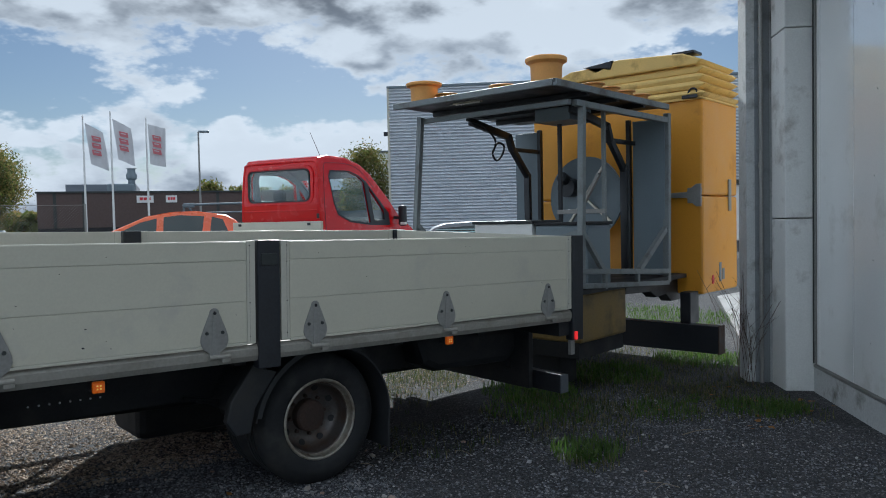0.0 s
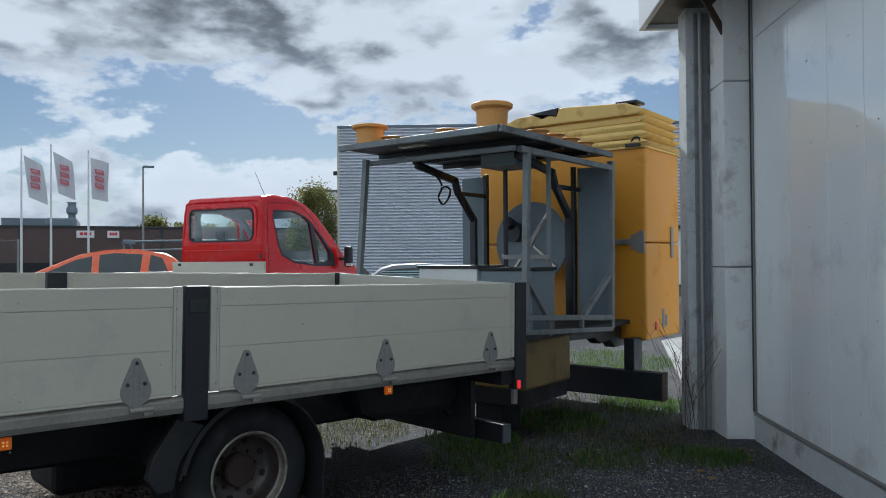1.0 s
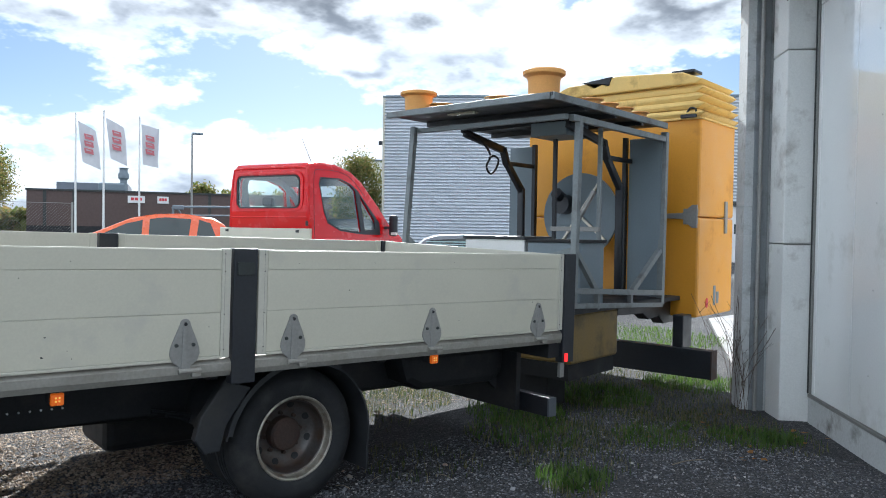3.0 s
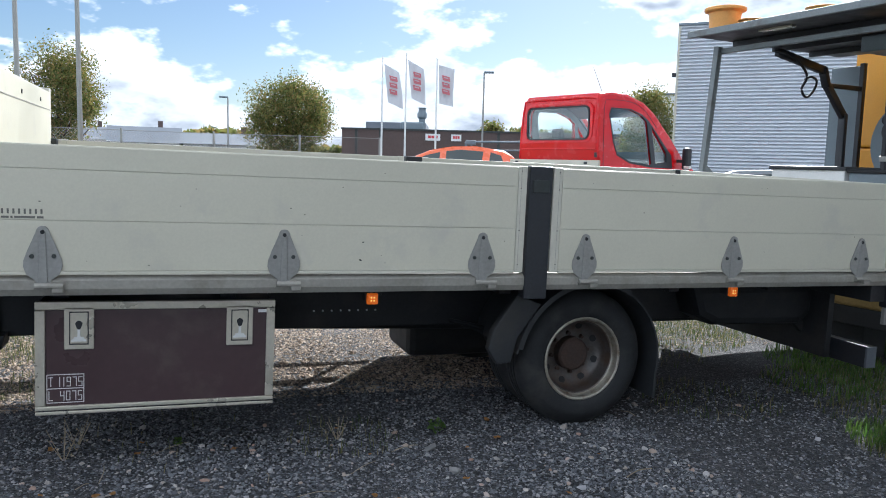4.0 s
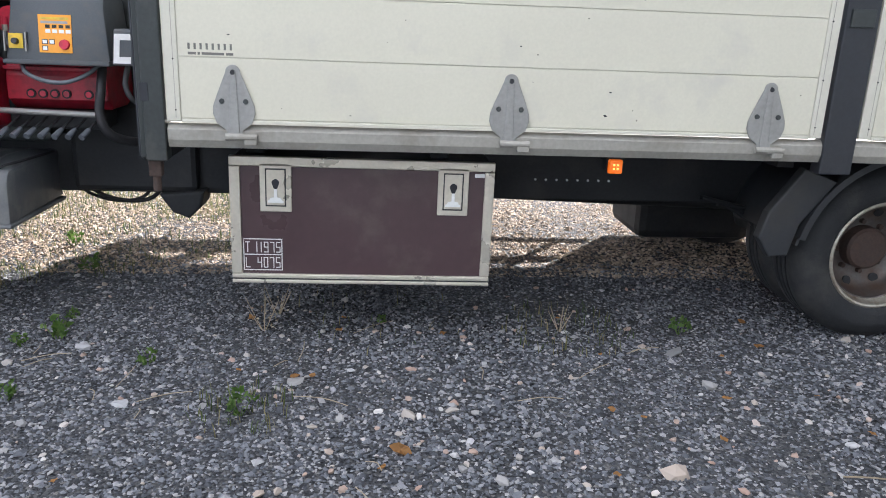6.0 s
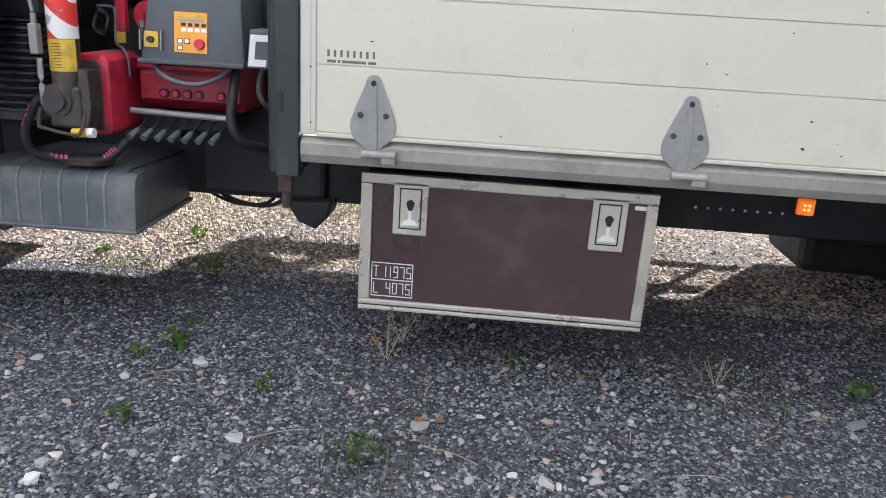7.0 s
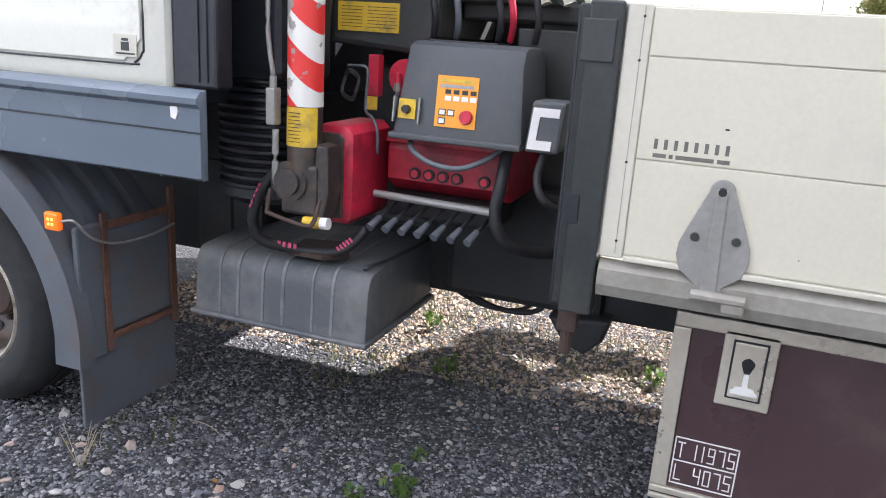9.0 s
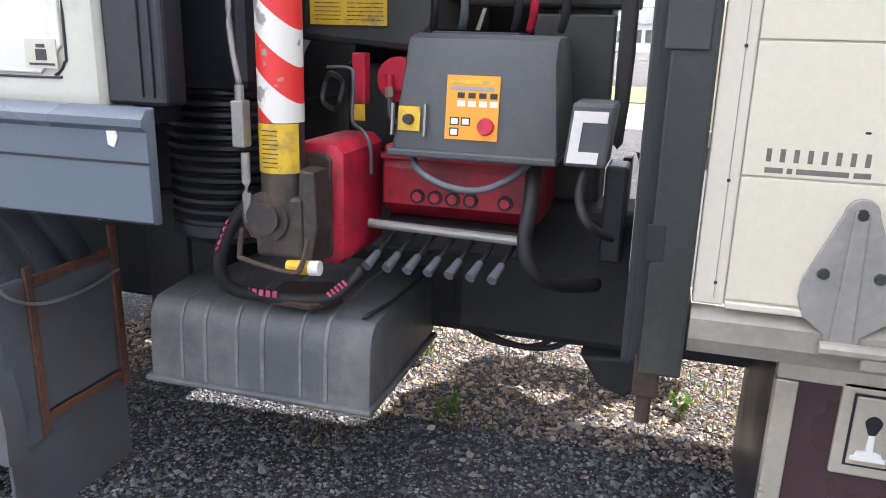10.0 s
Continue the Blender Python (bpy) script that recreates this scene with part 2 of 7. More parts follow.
M_GRIP = mat("grey_grip", (0.10, 0.11, 0.125), 0.5, vary=0.15, scale=20)
M_PINK = mat("pink_print", (0.50, 0.08, 0.16), 0.7)
M_OCHRE = mat("ochre_tank_paint", (0.23, 0.155, 0.05), 0.6, vary=0.2, scale=4, dirt=(0.08, 0.06, 0.04), dirt_amount=0.4)
M_COVER = mat("yellow_cover", (0.78, 0.54, 0.17), 0.6, vary=0.10, scale=3, dirt=(0.36, 0.21, 0.06), dirt_amount=0.3)
M_PILLAR = mat("pale_concrete", (0.74, 0.745, 0.72), 0.75, vary=0.08, scale=2, grain=60, bump=0.001, dirt=(0.30, 0.28, 0.25), dirt_amount=0.25, dirt_scale=2)
# darker concrete that paints the shade on the pillar's right side
M_PILLARSHADE = mat("shaded_concrete", (0.22, 0.235, 0.245), 0.8, vary=0.15, scale=3, dirt=(0.12, 0.12, 0.12), dirt_amount=0.3)
M_GREENSTRIPE = mat("teal_stripe", (0.30, 0.48, 0.50), 0.5)
M_LAWN = mat("mown_grass", (0.10, 0.16, 0.03), 0.9, vary=0.25, scale=1.5, grain=30)
M_ROAD = mat("pale_road", (0.38, 0.37, 0.35), 0.85, vary=0.1, scale=1)
M_PAVING = mat("damp_concrete", (0.40, 0.39, 0.375), 0.38, vary=0.2, scale=0.9, grain=25, bump=0.002, dirt=(0.13, 0.12, 0.11), dirt_amount=0.55, dirt_scale=1.1)
M_STALK = mat("brown_stalk", (0.09, 0.065, 0.05), 0.9)
M_AMBER = glow("amber_lens", (0.9, 0.17, 0.01), 0.14)
M_REDLENS = glow("red_lens", (0.9, 0.03, 0.03), 0.6)
M_WINDOW = glass("green_tinted_glass", (0.86, 0.96, 0.94))
M_DARKGLASS = mat("dark_glass", (0.03, 0.045, 0.045), 0.08, vary=0.05)


# ---- mesh helpers ----
def box(bm, x0, x1, y0, y1, z0, z1, bevel=0.0, m=None):
    verts = bmesh.ops.create_cube(bm, size=1.0)["verts"]
    for v in verts:
        v.co = Vector(((x0 + x1) / 2 + v.co.x * (x1 - x0), (y0 + y1) / 2 + v.co.y * (y1 - y0), (z0 + z1) / 2 + v.co.z * (z1 - z0)))
        if m:
            v.co = m @ v.co
    if bevel:
        edges = {e for v in verts for e in v.link_edges}
        bmesh.ops.bevel(bm, geom=list(edges), offset=bevel, segments=2, affect="EDGES", profile=0.5)


def tube(bm, a, b, r0, r1=None, n=12, caps=True):
    a, b = Vector(a), Vector(b)
    r1 = r0 if r1 is None else r1
    m = Matrix.Translation((a + b) / 2) @ (b - a).to_track_quat("Z", "Y").to_matrix().to_4x4()
    bmesh.ops.create_cone(bm, cap_ends=caps, segments=n, radius1=r0, radius2=r1, depth=(b - a).length, matrix=m)


def bar(bm, a, b, w, h, bevel=0.0):
    """A square bar from a to b."""
    a, b = Vector(a), Vector(b)
    d = b - a
    up = Vector((0, 0, 1)) if abs(d.normalized().z) < 0.9 else Vector((0, 1, 0))
    x = d.normalized()
    y = up.cross(x).normalized()
    z = x.cross(y)
    m = Matrix((x, y, z)).transposed().to_4x4()
    m.translation = (a + b) / 2
    box(bm, -d.length / 2, d.length / 2, -w / 2, w / 2, -h / 2, h / 2, bevel, m)


def prism(bm, points, a, b, axis="y", bevel=0.0):
    """A flat outline, given in the two other axes, drawn out from a to b along an axis."""
    def put(p, q):
        return {"y": (p[0], q, p[1]), "x": (q, p[0], p[1]), "z": (p[0], p[1], q)}[axis]
    lo = [bm.verts.new(put(p, a)) for p in points]
    hi = [bm.verts.new(put(p, b)) for p in points]
    faces = [bm.faces.new(lo), bm.faces.new(hi[::-1])]
    for i in range(len(points)):
        j = (i + 1) % len(points)
        faces.append(bm.faces.new((lo[j], lo[i], hi[i], hi[j])))
    bmesh.ops.recalc_face_normals(bm, faces=faces)
    if bevel:
        edges = {e for f in faces[:2] for e in f.edges}
        bmesh.ops.bevel(bm, geom=list(edges), offset=bevel, segments=2, affect="EDGES", profile=0.5)


def lathe(bm, profile, n=32, m=None):
    """A profile of (radius, height) pairs turned about z."""
    rings = []
    for r, h in profile:
        ring = [bm.verts.new((m or Matrix()) @ Vector((r * math.cos(2 * math.pi * i / n), r * math.sin(2 * math.pi * i / n), h))) for i in range(n)]
        rings.append(ring)
    faces = []
    for a, b in zip(rings, rings[1:]):
        for i in range(n):
            j = (i + 1) % n
            faces.append(bm.faces.new((a[i], a[j], b[j], b[i])))
    bmesh.ops.recalc_face_normals(bm, faces=faces)


def pipe(bm, points, r, n=8):
    """A round pipe along a smooth line through the points."""
    pts = [Vector(p) for p in points]
    line = []
    for i in range(len(pts) - 1):
        p0, p1, p2, p3 = pts[max(i - 1, 0)], pts[i], pts[i + 1], pts[min(i + 2, len(pts) - 1)]
        for k in range(6):
            t = k / 6
            line.append(0.5 * ((2 * p1) + (p2 - p0) * t + (2 * p0 - 5 * p1 + 4 * p2 - p3) * t * t + (3 * p1 - p0 - 3 * p2 + p3) * t ** 3))
    line.append(pts[-1])
    rings = []
    for i, p in enumerate(line):
        d = (line[min(i + 1, len(line) - 1)] - line[max(i - 1, 0)]).normalized()
        q = d.to_track_quat("Z", "Y")
        rings.append([bm.verts.new(p + q @ Vector((r * math.cos(2 * math.pi * k / n), r * math.sin(2 * math.pi * k / n), 0))) for k in range(n)])
    for a, b in zip(rings, rings[1:]):
        for k in range(n):
            bm.faces.new((a[k], a[(k + 1) % n], b[(k + 1) % n], b[k]))
    bm.faces.new(rings[0][::-1])
    bm.faces.new(rings[-1])


def mesh_of(name, bm, material, smooth=False):
    me = bpy.data.meshes.new(name)
    if smooth:
        for e in bm.edges:
            e.smooth = len(e.link_faces) == 2 and e.calc_face_angle(0) < radians(38)
    bm.to_mesh(me)
    bm.free()
    for p in me.polygons:
        p.use_smooth = smooth
    me.materials.append(material)
    return me


def part(name, bm, material, parent=None, label="", smooth=False):
    ob = new(name, mesh_of(name, bm, material, smooth))
    ob.parent = parent
    return tagged(ob, label)


def boxpart(name, x0, x1, y0, y1, z0, z1, material, parent, bevel=0.004, label=""):
    bm = bmesh.new()
    box(bm, x0, x1, y0, y1, z0, z1, bevel)
    return part(name, bm, material, parent, label)


def thing(name, label, category, m=None, group=""):
    ob = new(name)
    ob.matrix_world = m or Matrix()
    return tagged(ob, label, category, group)


def far(az, dist, z=0.0, turn=0.0):
    """A pose at a bearing clockwise from +y and a distance from the first eye."""
    return pose(0.18 + dist * math.sin(radians(az)), 0.04 + dist * math.cos(radians(az)), z, 0, 0, turn)


def blend(a, b, v):
    t = min(1, max(0, (v - a) / (b - a)))
    return t * t * (3 - 2 * t)


def ground_z(x, y):
    near = -0.0192 * max(-8, min(x, 10))
    return near + (0.45 - near) * blend(8.6, 10.4, y - 0.04 * x * (x > 5))


# ---- ground ----
def ground_sheet():
    """One gravel sheet, fine near the lorry and coarse towards the horizon."""
    bm = bmesh.new()
    steps = [-2500, -900, -350, -140, -60, -30, -18, -12] + [-9 + 0.5 * i for i in range(49)] + [17, 20, 25, 32, 45, 70, 120, 250, 600, 1500, 3500]
    grid = [[bm.verts.new((x, y + 3, ground_z(x, y + 3) + 0.02 * noise.noise((x * 0.9, y * 0.9, 0)) * (abs(x) < 20 and abs(y) < 20))) for x in steps] for y in steps]
    for a, b in zip(grid, grid[1:]):
        for i in range(len(steps) - 1):
            bm.faces.new((a[i], a[i + 1], b[i + 1], b[i]))
    ob = part("ground", bm, M_GRAVEL, smooth=True)
    return tagged(ob, "dark grey crushed-stone yard with pale pebbles", "ground", kind="structure")


def gravel_material():
    m = bpy.data.materials.new("gravel")
    m.use_nodes = True
    n, l = m.node_tree.nodes, m.node_tree.links
    bsdf = n["Principled BSDF"]
    bsdf.inputs["Roughness"].default_value = 0.9
    co, vor = n.new("ShaderNodeTexCoord"), n.new("ShaderNodeTexVoronoi")
    vor.inputs["Scale"].default_value = 78
    l.new(co.outputs["Object"], vor.inputs["Vector"])
    hue = n.new("ShaderNodeSeparateColor")
    l.new(vor.outputs["Color"], hue.inputs["Color"])
    ramp = n.new("ShaderNodeValToRGB")
    e = ramp.color_ramp.elements
    e[0].color, e[1].color = (0.02, 0.021, 0.025, 1), (0.22, 0.21, 0.20, 1)
    e[1].position = 1.0
    for pos, c in ((0.55, (0.055, 0.056, 0.062, 1)), (0.9, (0.10, 0.098, 0.098, 1))):
        x = e.new(pos)
        x.color = c
    l.new(hue.outputs[0], ramp.inputs["Fac"])
    big = n.new("ShaderNodeTexNoise")
    big.inputs["Scale"].default_value, big.inputs["Detail"].default_value = 1.1, 5
    l.new(co.outputs["Object"], big.inputs["Vector"])
    mr = n.new("ShaderNodeMapRange")
    mr.inputs["From Min"].default_value, mr.inputs["From Max"].default_value = 0.3, 0.7
    mr.inputs["To Min"].default_value, mr.inputs["To Max"].default_value = 0.55, 1.0
    l.new(big.outputs["Fac"], mr.inputs["Value"])
    sc = n.new("ShaderNodeVectorMath")
    sc.operation = "SCALE"
    l.new(ramp.outputs["Color"], sc.inputs[0])
    l.new(mr.outputs["Result"], sc.inputs["Scale"])
    l.new(sc.outputs["Vector"], bsdf.inputs["Base Color"])
    b = n.new("ShaderNodeBump")
    b.inputs["Strength"].default_value, b.inputs["Distance"].default_value = 1.0, 0.012
    b.invert = True
    l.new(vor.outputs["Distance"], b.inputs["Height"])
    l.new(b.outputs["Normal"], bsdf.inputs["Normal"])
    return m


M_GRAVEL = gravel_material()
ground_sheet()


# ---- the flatbed lorry ----
lorry = thing("flatbed_lorry", "white dropside flatbed lorry with loading crane, standing on gravel", "lorry", SLOPE)


def dropside(x0, x1, y, out, parent, dz=0.0):
    """A side board of three aluminium planks with end caps; out is the way its outer face looks."""
    side = boxpart("side_board", x0, x1, min(y, y - out * 0.022), max(y, y - out * 0.022), 1.018, 1.60, M_CAP, parent, 0.003, "white aluminium side board of three planks")
    for z0, z1 in ((1.03, 1.2575), (1.261, 1.4885), (1.492, 1.595)):
        bm = bmesh.new()
        a, b = sorted((y - out * 0.004, y + out * 0.005))
        box(bm, x0 + 0.057, x1 - 0.054, a, b, z0, z1, 0.0015)
        part("plank", bm, M_BOARD, side)
    for xa, xb in ((x0, x0 + 0.055), (x1 - 0.052, x1)):
        bm = bmesh.new()
        a, b = sorted((y - out * 0.028, y + out * 0.008))
        box(bm, xa, xb, a, b, 1.016, 1.603, 0.004)
        part("end_cap", bm, M_CAP, side)
        c = xa + 0.037 if xa == x0 else xb - 0.035
        bm = bmesh.new()
        a, b = sorted((y + out * 0.006, y + out * 0.0088))
        box(bm, c - 0.0009, c + 0.0009, a, b, 1.03, 1.598)
        part("cap_groove", bm, M_RAIL, side)
        for z in (1.06, 1.25, 1.48, 1.575):
            bm = bmesh.new()
            tube(bm, (c, y + out * 0.007, z), (c, y + out * 0.0108, z), 0.0034, n=8)
            part("rivet", bm, M_INK, side)
    bm = bmesh.new()
    a, b = sorted((y - out * 0.02, y + out * 0.012))
    box(bm, x0 + 0.057, x1 - 0.054, a, b, 1.012, 1.026, 0.003)
    part("bottom_lip", bm, M_CAP, side)
    return side


def hinge(x, y, parent):
    bm = bmesh.new()
    outline = []
    for a in range(0, 181, 20):
        outline.append((x + 0.028 * math.cos(radians(a)), 1.207 + 0.028 * math.sin(radians(a))))
    outline += [(x - 0.062, 1.124), (x - 0.078, 1.08), (x - 0.080, 1.05), (x - 0.068, 1.015), (x - 0.03, 0.985), (x - 0.03, 0.955), (x + 0.03, 0.955), (x + 0.03, 0.985), (x + 0.068, 1.015), (x + 0.080, 1.05), (x + 0.078, 1.08), (x + 0.062, 1.124)]
    prism(bm, outline, y - 0.014, y - 0.006, bevel=0.002)
    prism(bm, [(x - 0.012, 1.214), (x - 0.02, 0.96), (x + 0.02, 0.96), (x + 0.012, 1.214)], y - 0.019, y - 0.012, bevel=0.003)
    h = part("hinge", bm, M_GALV, parent, "teardrop-shaped galvanised hinge plate")
    for dx, z in ((0, 1.207), (-0.045, 1.098), (0.045, 1.098)):
        bm = bmesh.new()
        tube(bm, (x + dx, y - 0.013, z), (x + dx, y - 0.021, z), 0.011, 0.009, 10)
        part("bolt", bm, M_CHASSIS if dx == 0 else M_OLIVE, h)
    bm = bmesh.new()
    tube(bm, (x - 0.035, y - 0.02, 0.962), (x + 0.085, y - 0.02, 0.962), 0.014, n=10)
    box(bm, x + 0.035, x + 0.085, y - 0.03, y - 0.005, 0.93, 0.972, 0.004)
    part("hinge_pin", bm, M_RAIL, h)


HINGES = (-0.283, 0.789, 1.852, 2.486, 3.522, 4.558)
Y0, Y1, LIFT = 4.02, 6.47, 0.058   # the bed leans, its far edge stands higher
dropside(-0.54, 2.10, Y0, -1, lorry)
dropside(2.262, 4.84, Y0, -1, lorry)
for side in (dropside(-0.54, 2.10, Y1, 1, lorry), dropside(2.262, 4.84, Y1, 1, lorry)):
    side.location.z = LIFT
for hx in HINGES:
    hinge(hx, Y0, lorry)
for y, s in ((Y0, -1), (Y1, 1)):
    a, b = sorted((y + s * 0.008, y - s * 0.11))
    bm = bmesh.new()
    prism(bm, [(a, 0.985), (a, 0.945), (a + 0.012, 0.915), (b, 0.915), (b, 1.008), (a + 0.02, 1.008)] if s < 0 else [(b, 0.985), (b, 0.945), (b - 0.012, 0.915), (a, 0.915), (a, 1.008), (b - 0.02, 1.008)], -0.54, 4.84, "x", 0.002)
    part("bed_rail", bm, M_RAIL, lorry, "dull grey aluminium bed rail").location.z = LIFT if s > 0 else 0
    for x0, x1, z0 in ((2.112, 2.252, 0.866), (4.845, 4.975, 0.76), (-0.625, -0.545, 0.86)):
        bm = bmesh.new()
        a, b = sorted((y + s * 0.016, y - s * 0.06))
        box(bm, x0, x1, a, b, z0, 1.606 + (LIFT if s > 0 else 0), 0.006)
        post = part("stanchion", bm, M_BLACK if x0 > 0 else M_GREEN, lorry, "black steel side post")
        if x0 == 2.112:
            bm = bmesh.new()
            box(bm, x0 + 0.02, x1 - 0.02, y + s * 0.024, y + s * 0.012, 1.46, 1.53, 0.003)
            part("latch_plate", bm, M_GREEN, post)
boxpart("bed_floor", -0.54, 4.84, Y0 + 0.02, Y1 - 0.02, 0.955, 1.0, M_CHASSIS, lorry, 0.0, "dark plywood load floor")
bm = bmesh.new()
prism(bm, [(Y0 + 0.06, 1.02), (Y1 - 0.06, 1.02 + LIFT), (Y1 - 0.06, 1.60 + LIFT), (Y0 + 0.06, 1.60)], 4.87, 4.90, "x", 0.003)
tail = part("tailgate", bm, M_CAP, lorry, "white aluminium tailgate")
boxpart("rear_crossbeam", 4.72, 4.86, Y0 + 0.02, Y1 - 0.02, 0.80, 0.95, M_CHASSIS, lorry)
for y in (4.85, 5.60):
    boxpart("chassis_rail", -3.6, 4.7, y, y + 0.08, 0.55, 0.84, M_CHASSIS, lorry, 0.006)
for x in (-0.3, 0.5, 1.3, 2.1, 3.3, 4.1):
    boxpart("crossmember", x, x + 0.08, Y0 + 0.30, Y1 - 0.06, 0.84, 0.95, M_CHASSIS, lorry)


def truck_wheel(m, parent):
    w = new("wheel")
    w.parent = parent
    w.matrix_local = m
    bm = bmesh.new()
    lathe(bm, [(0.258, 0.004), (0.27, -0.010), (0.30, -0.020), (0.335, -0.022), (0.36, -0.020), (0.365, -0.016), (0.385, -0.010), (0.398, 0.002), (0.418, 0.02), (0.43, 0.05), (0.43, 0.085), (0.420, 0.087), (0.420, 0.097), (0.43, 0.099), (0.43, 0.125), (0.420, 0.127), (0.420, 0.137), (0.43, 0.139), (0.43, 0.165), (0.420, 0.167), (0.420, 0.177), (0.43, 0.179), (0.43, 0.21), (0.418, 0.24), (0.36, 0.265), (0.26, 0.25)], 56)
    part("tyre", bm, M_TYRE, w, smooth=True)
    bm = bmesh.new()
    lathe(bm, [(0.264, 0.012), (0.264, -0.006), (0.256, -0.011), (0.247, -0.006), (0.243, 0.01), (0.24, 0.03), (0.232, 0.04)], 56)
    part("rim_lip", bm, M_LIP, w, "bright worn rim lip", smooth=True)
    bm = bmesh.new()
    lathe(bm, [(0.232, 0.04), (0.226, 0.045), (0.222, 0.09), (0.216, 0.12), (0.205, 0.142), (0.172, 0.168), (0.14, 0.178), (0.105, 0.178)], 56)
    rim = part("rim", bm, M_RIM, w, "worn silver steel rim with rust", smooth=True)
    for k in range(8):
        a = 2 * math.pi * (k + 0.35) / 8
        bm = bmesh.new()
        c = Vector((0.183 * math.cos(a), 0.183 * math.sin(a), 0.158))
        nrm = Vector((0.42 * math.cos(a), 0.42 * math.sin(a), 1)).normalized()
        tube(bm, c - nrm * 0.004, c + nrm * 0.05, 0.023, 0.023, 14)
        part("hand_hole", bm, M_CHASSIS, rim, "dark hand hole in the rim")
        bm = bmesh.new()
        tube(bm, (0.128 * math.cos(a + 0.4), 0.128 * math.sin(a + 0.4), 0.18), (0.128 * math.cos(a + 0.4), 0.128 * math.sin(a + 0.4), 0.156), 0.015, 0.012, 6)
        part("wheel_nut", bm, M_RUST, rim)
    bm = bmesh.new()
    lathe(bm, [(0.108, 0.18), (0.104, 0.12), (0.092, 0.108), (0.05, 0.103), (0.0, 0.102)], 32)
    part("hub", bm, M_RUST, w, "rust-brown wheel hub", smooth=True)
    return w


YAW_OUT = Matrix(((1, 0, 0, 0), (0, 0, 1, 0), (0, -1, 0, 0), (0, 0, 0, 1)))   # wheel axis along +y, outer side towards -y
truck_wheel(pose(2.675, 4.285, 0.432) @ YAW_OUT, lorry)
truck_wheel(pose(2.675, 4.285, 0.432) @ YAW_OUT @ pose(0, 0, 0.29), lorry)
truck_wheel(pose(2.675, 6.21, 0.432) @ YAW_OUT @ pose(0, 0, 0, 180, 0, 0), lorry)
truck_wheel(pose(-2.90, 4.12, 0.432) @ YAW_OUT, lorry)
truck_wheel(pose(-2.90, 6.36, 0.432) @ YAW_OUT @ pose(0, 0, 0, 180, 0, 0), lorry)
boxpart("axle", 2.60, 2.75, 4.4, 6.1, 0.36, 0.50, M_CHASSIS, lorry)


def bars(x0, x1, y, z0, z1, rows, material, parent, name="print", fill=0.55, seed=1):
    """Lines of unreadable print as thin bars on a plane that looks towards -y."""
    rnd = random.Random(seed)
    bm = bmesh.new()
    for r in range(rows):
        h = (z1 - z0) / rows
        zc = z1 - (r + 0.5) * h
        x = x0
        while x < x1 - 0.004:
            w = min((x1 - x0) * rnd.uniform(0.06, 0.22), x1 - x)
            box(bm, x, x + w * 0.85, y - 0.0012, y, zc - h * fill / 2, zc + h * fill / 2)
            x += w
    return part(name, bm, material, parent)


def stroke_digits(text, x, z, w, h, y, material, parent):
    """Seven-stroke stencil figures."""
    segs = {"1": "i", "9": "abcdfg", "7": "abc", "5": "afgcd", "4": "fgbc", "0": "abcdef", "T": "at", "L": "fed"}
    t = h * 0.07
    for ch in text:
        if ch != " ":
            bm = bmesh.new()
            for k in segs[ch]:
                x0, x1, zm = x, x + w * 0.72, z + h / 2
                a = {"a": (x0, x1, z + h - t, z + h), "d": (x0, x1, z, z + t), "g": (x0, x1, zm - t / 2, zm + t / 2), "f": (x0, x0 + t, zm, z + h), "e": (x0, x0 + t, z, zm), "b": (x1 - t, x1, zm, z + h), "c": (x1 - t, x1, z, zm), "i": (x0 + w * 0.18, x0 + w * 0.18 + t, z, z + h), "t": ((x0 + x1) / 2 - t / 2, (x0 + x1) / 2 + t / 2, z, z + h)}[k]
                box(bm, a[0], a[1], y - 0.0015, y, a[2], a[3])
            part("figure", bm, M_STENCIL, parent, "white stencilled figure")
        x += w * (0.72 if ch == "1" else 1.0)


TOOLBOX_HANG = pose(0.772, 4.2, 0.852, 0, 0.35, 0) @ pose(-0.767, -4.2, -0.85)   # it hangs a little askew


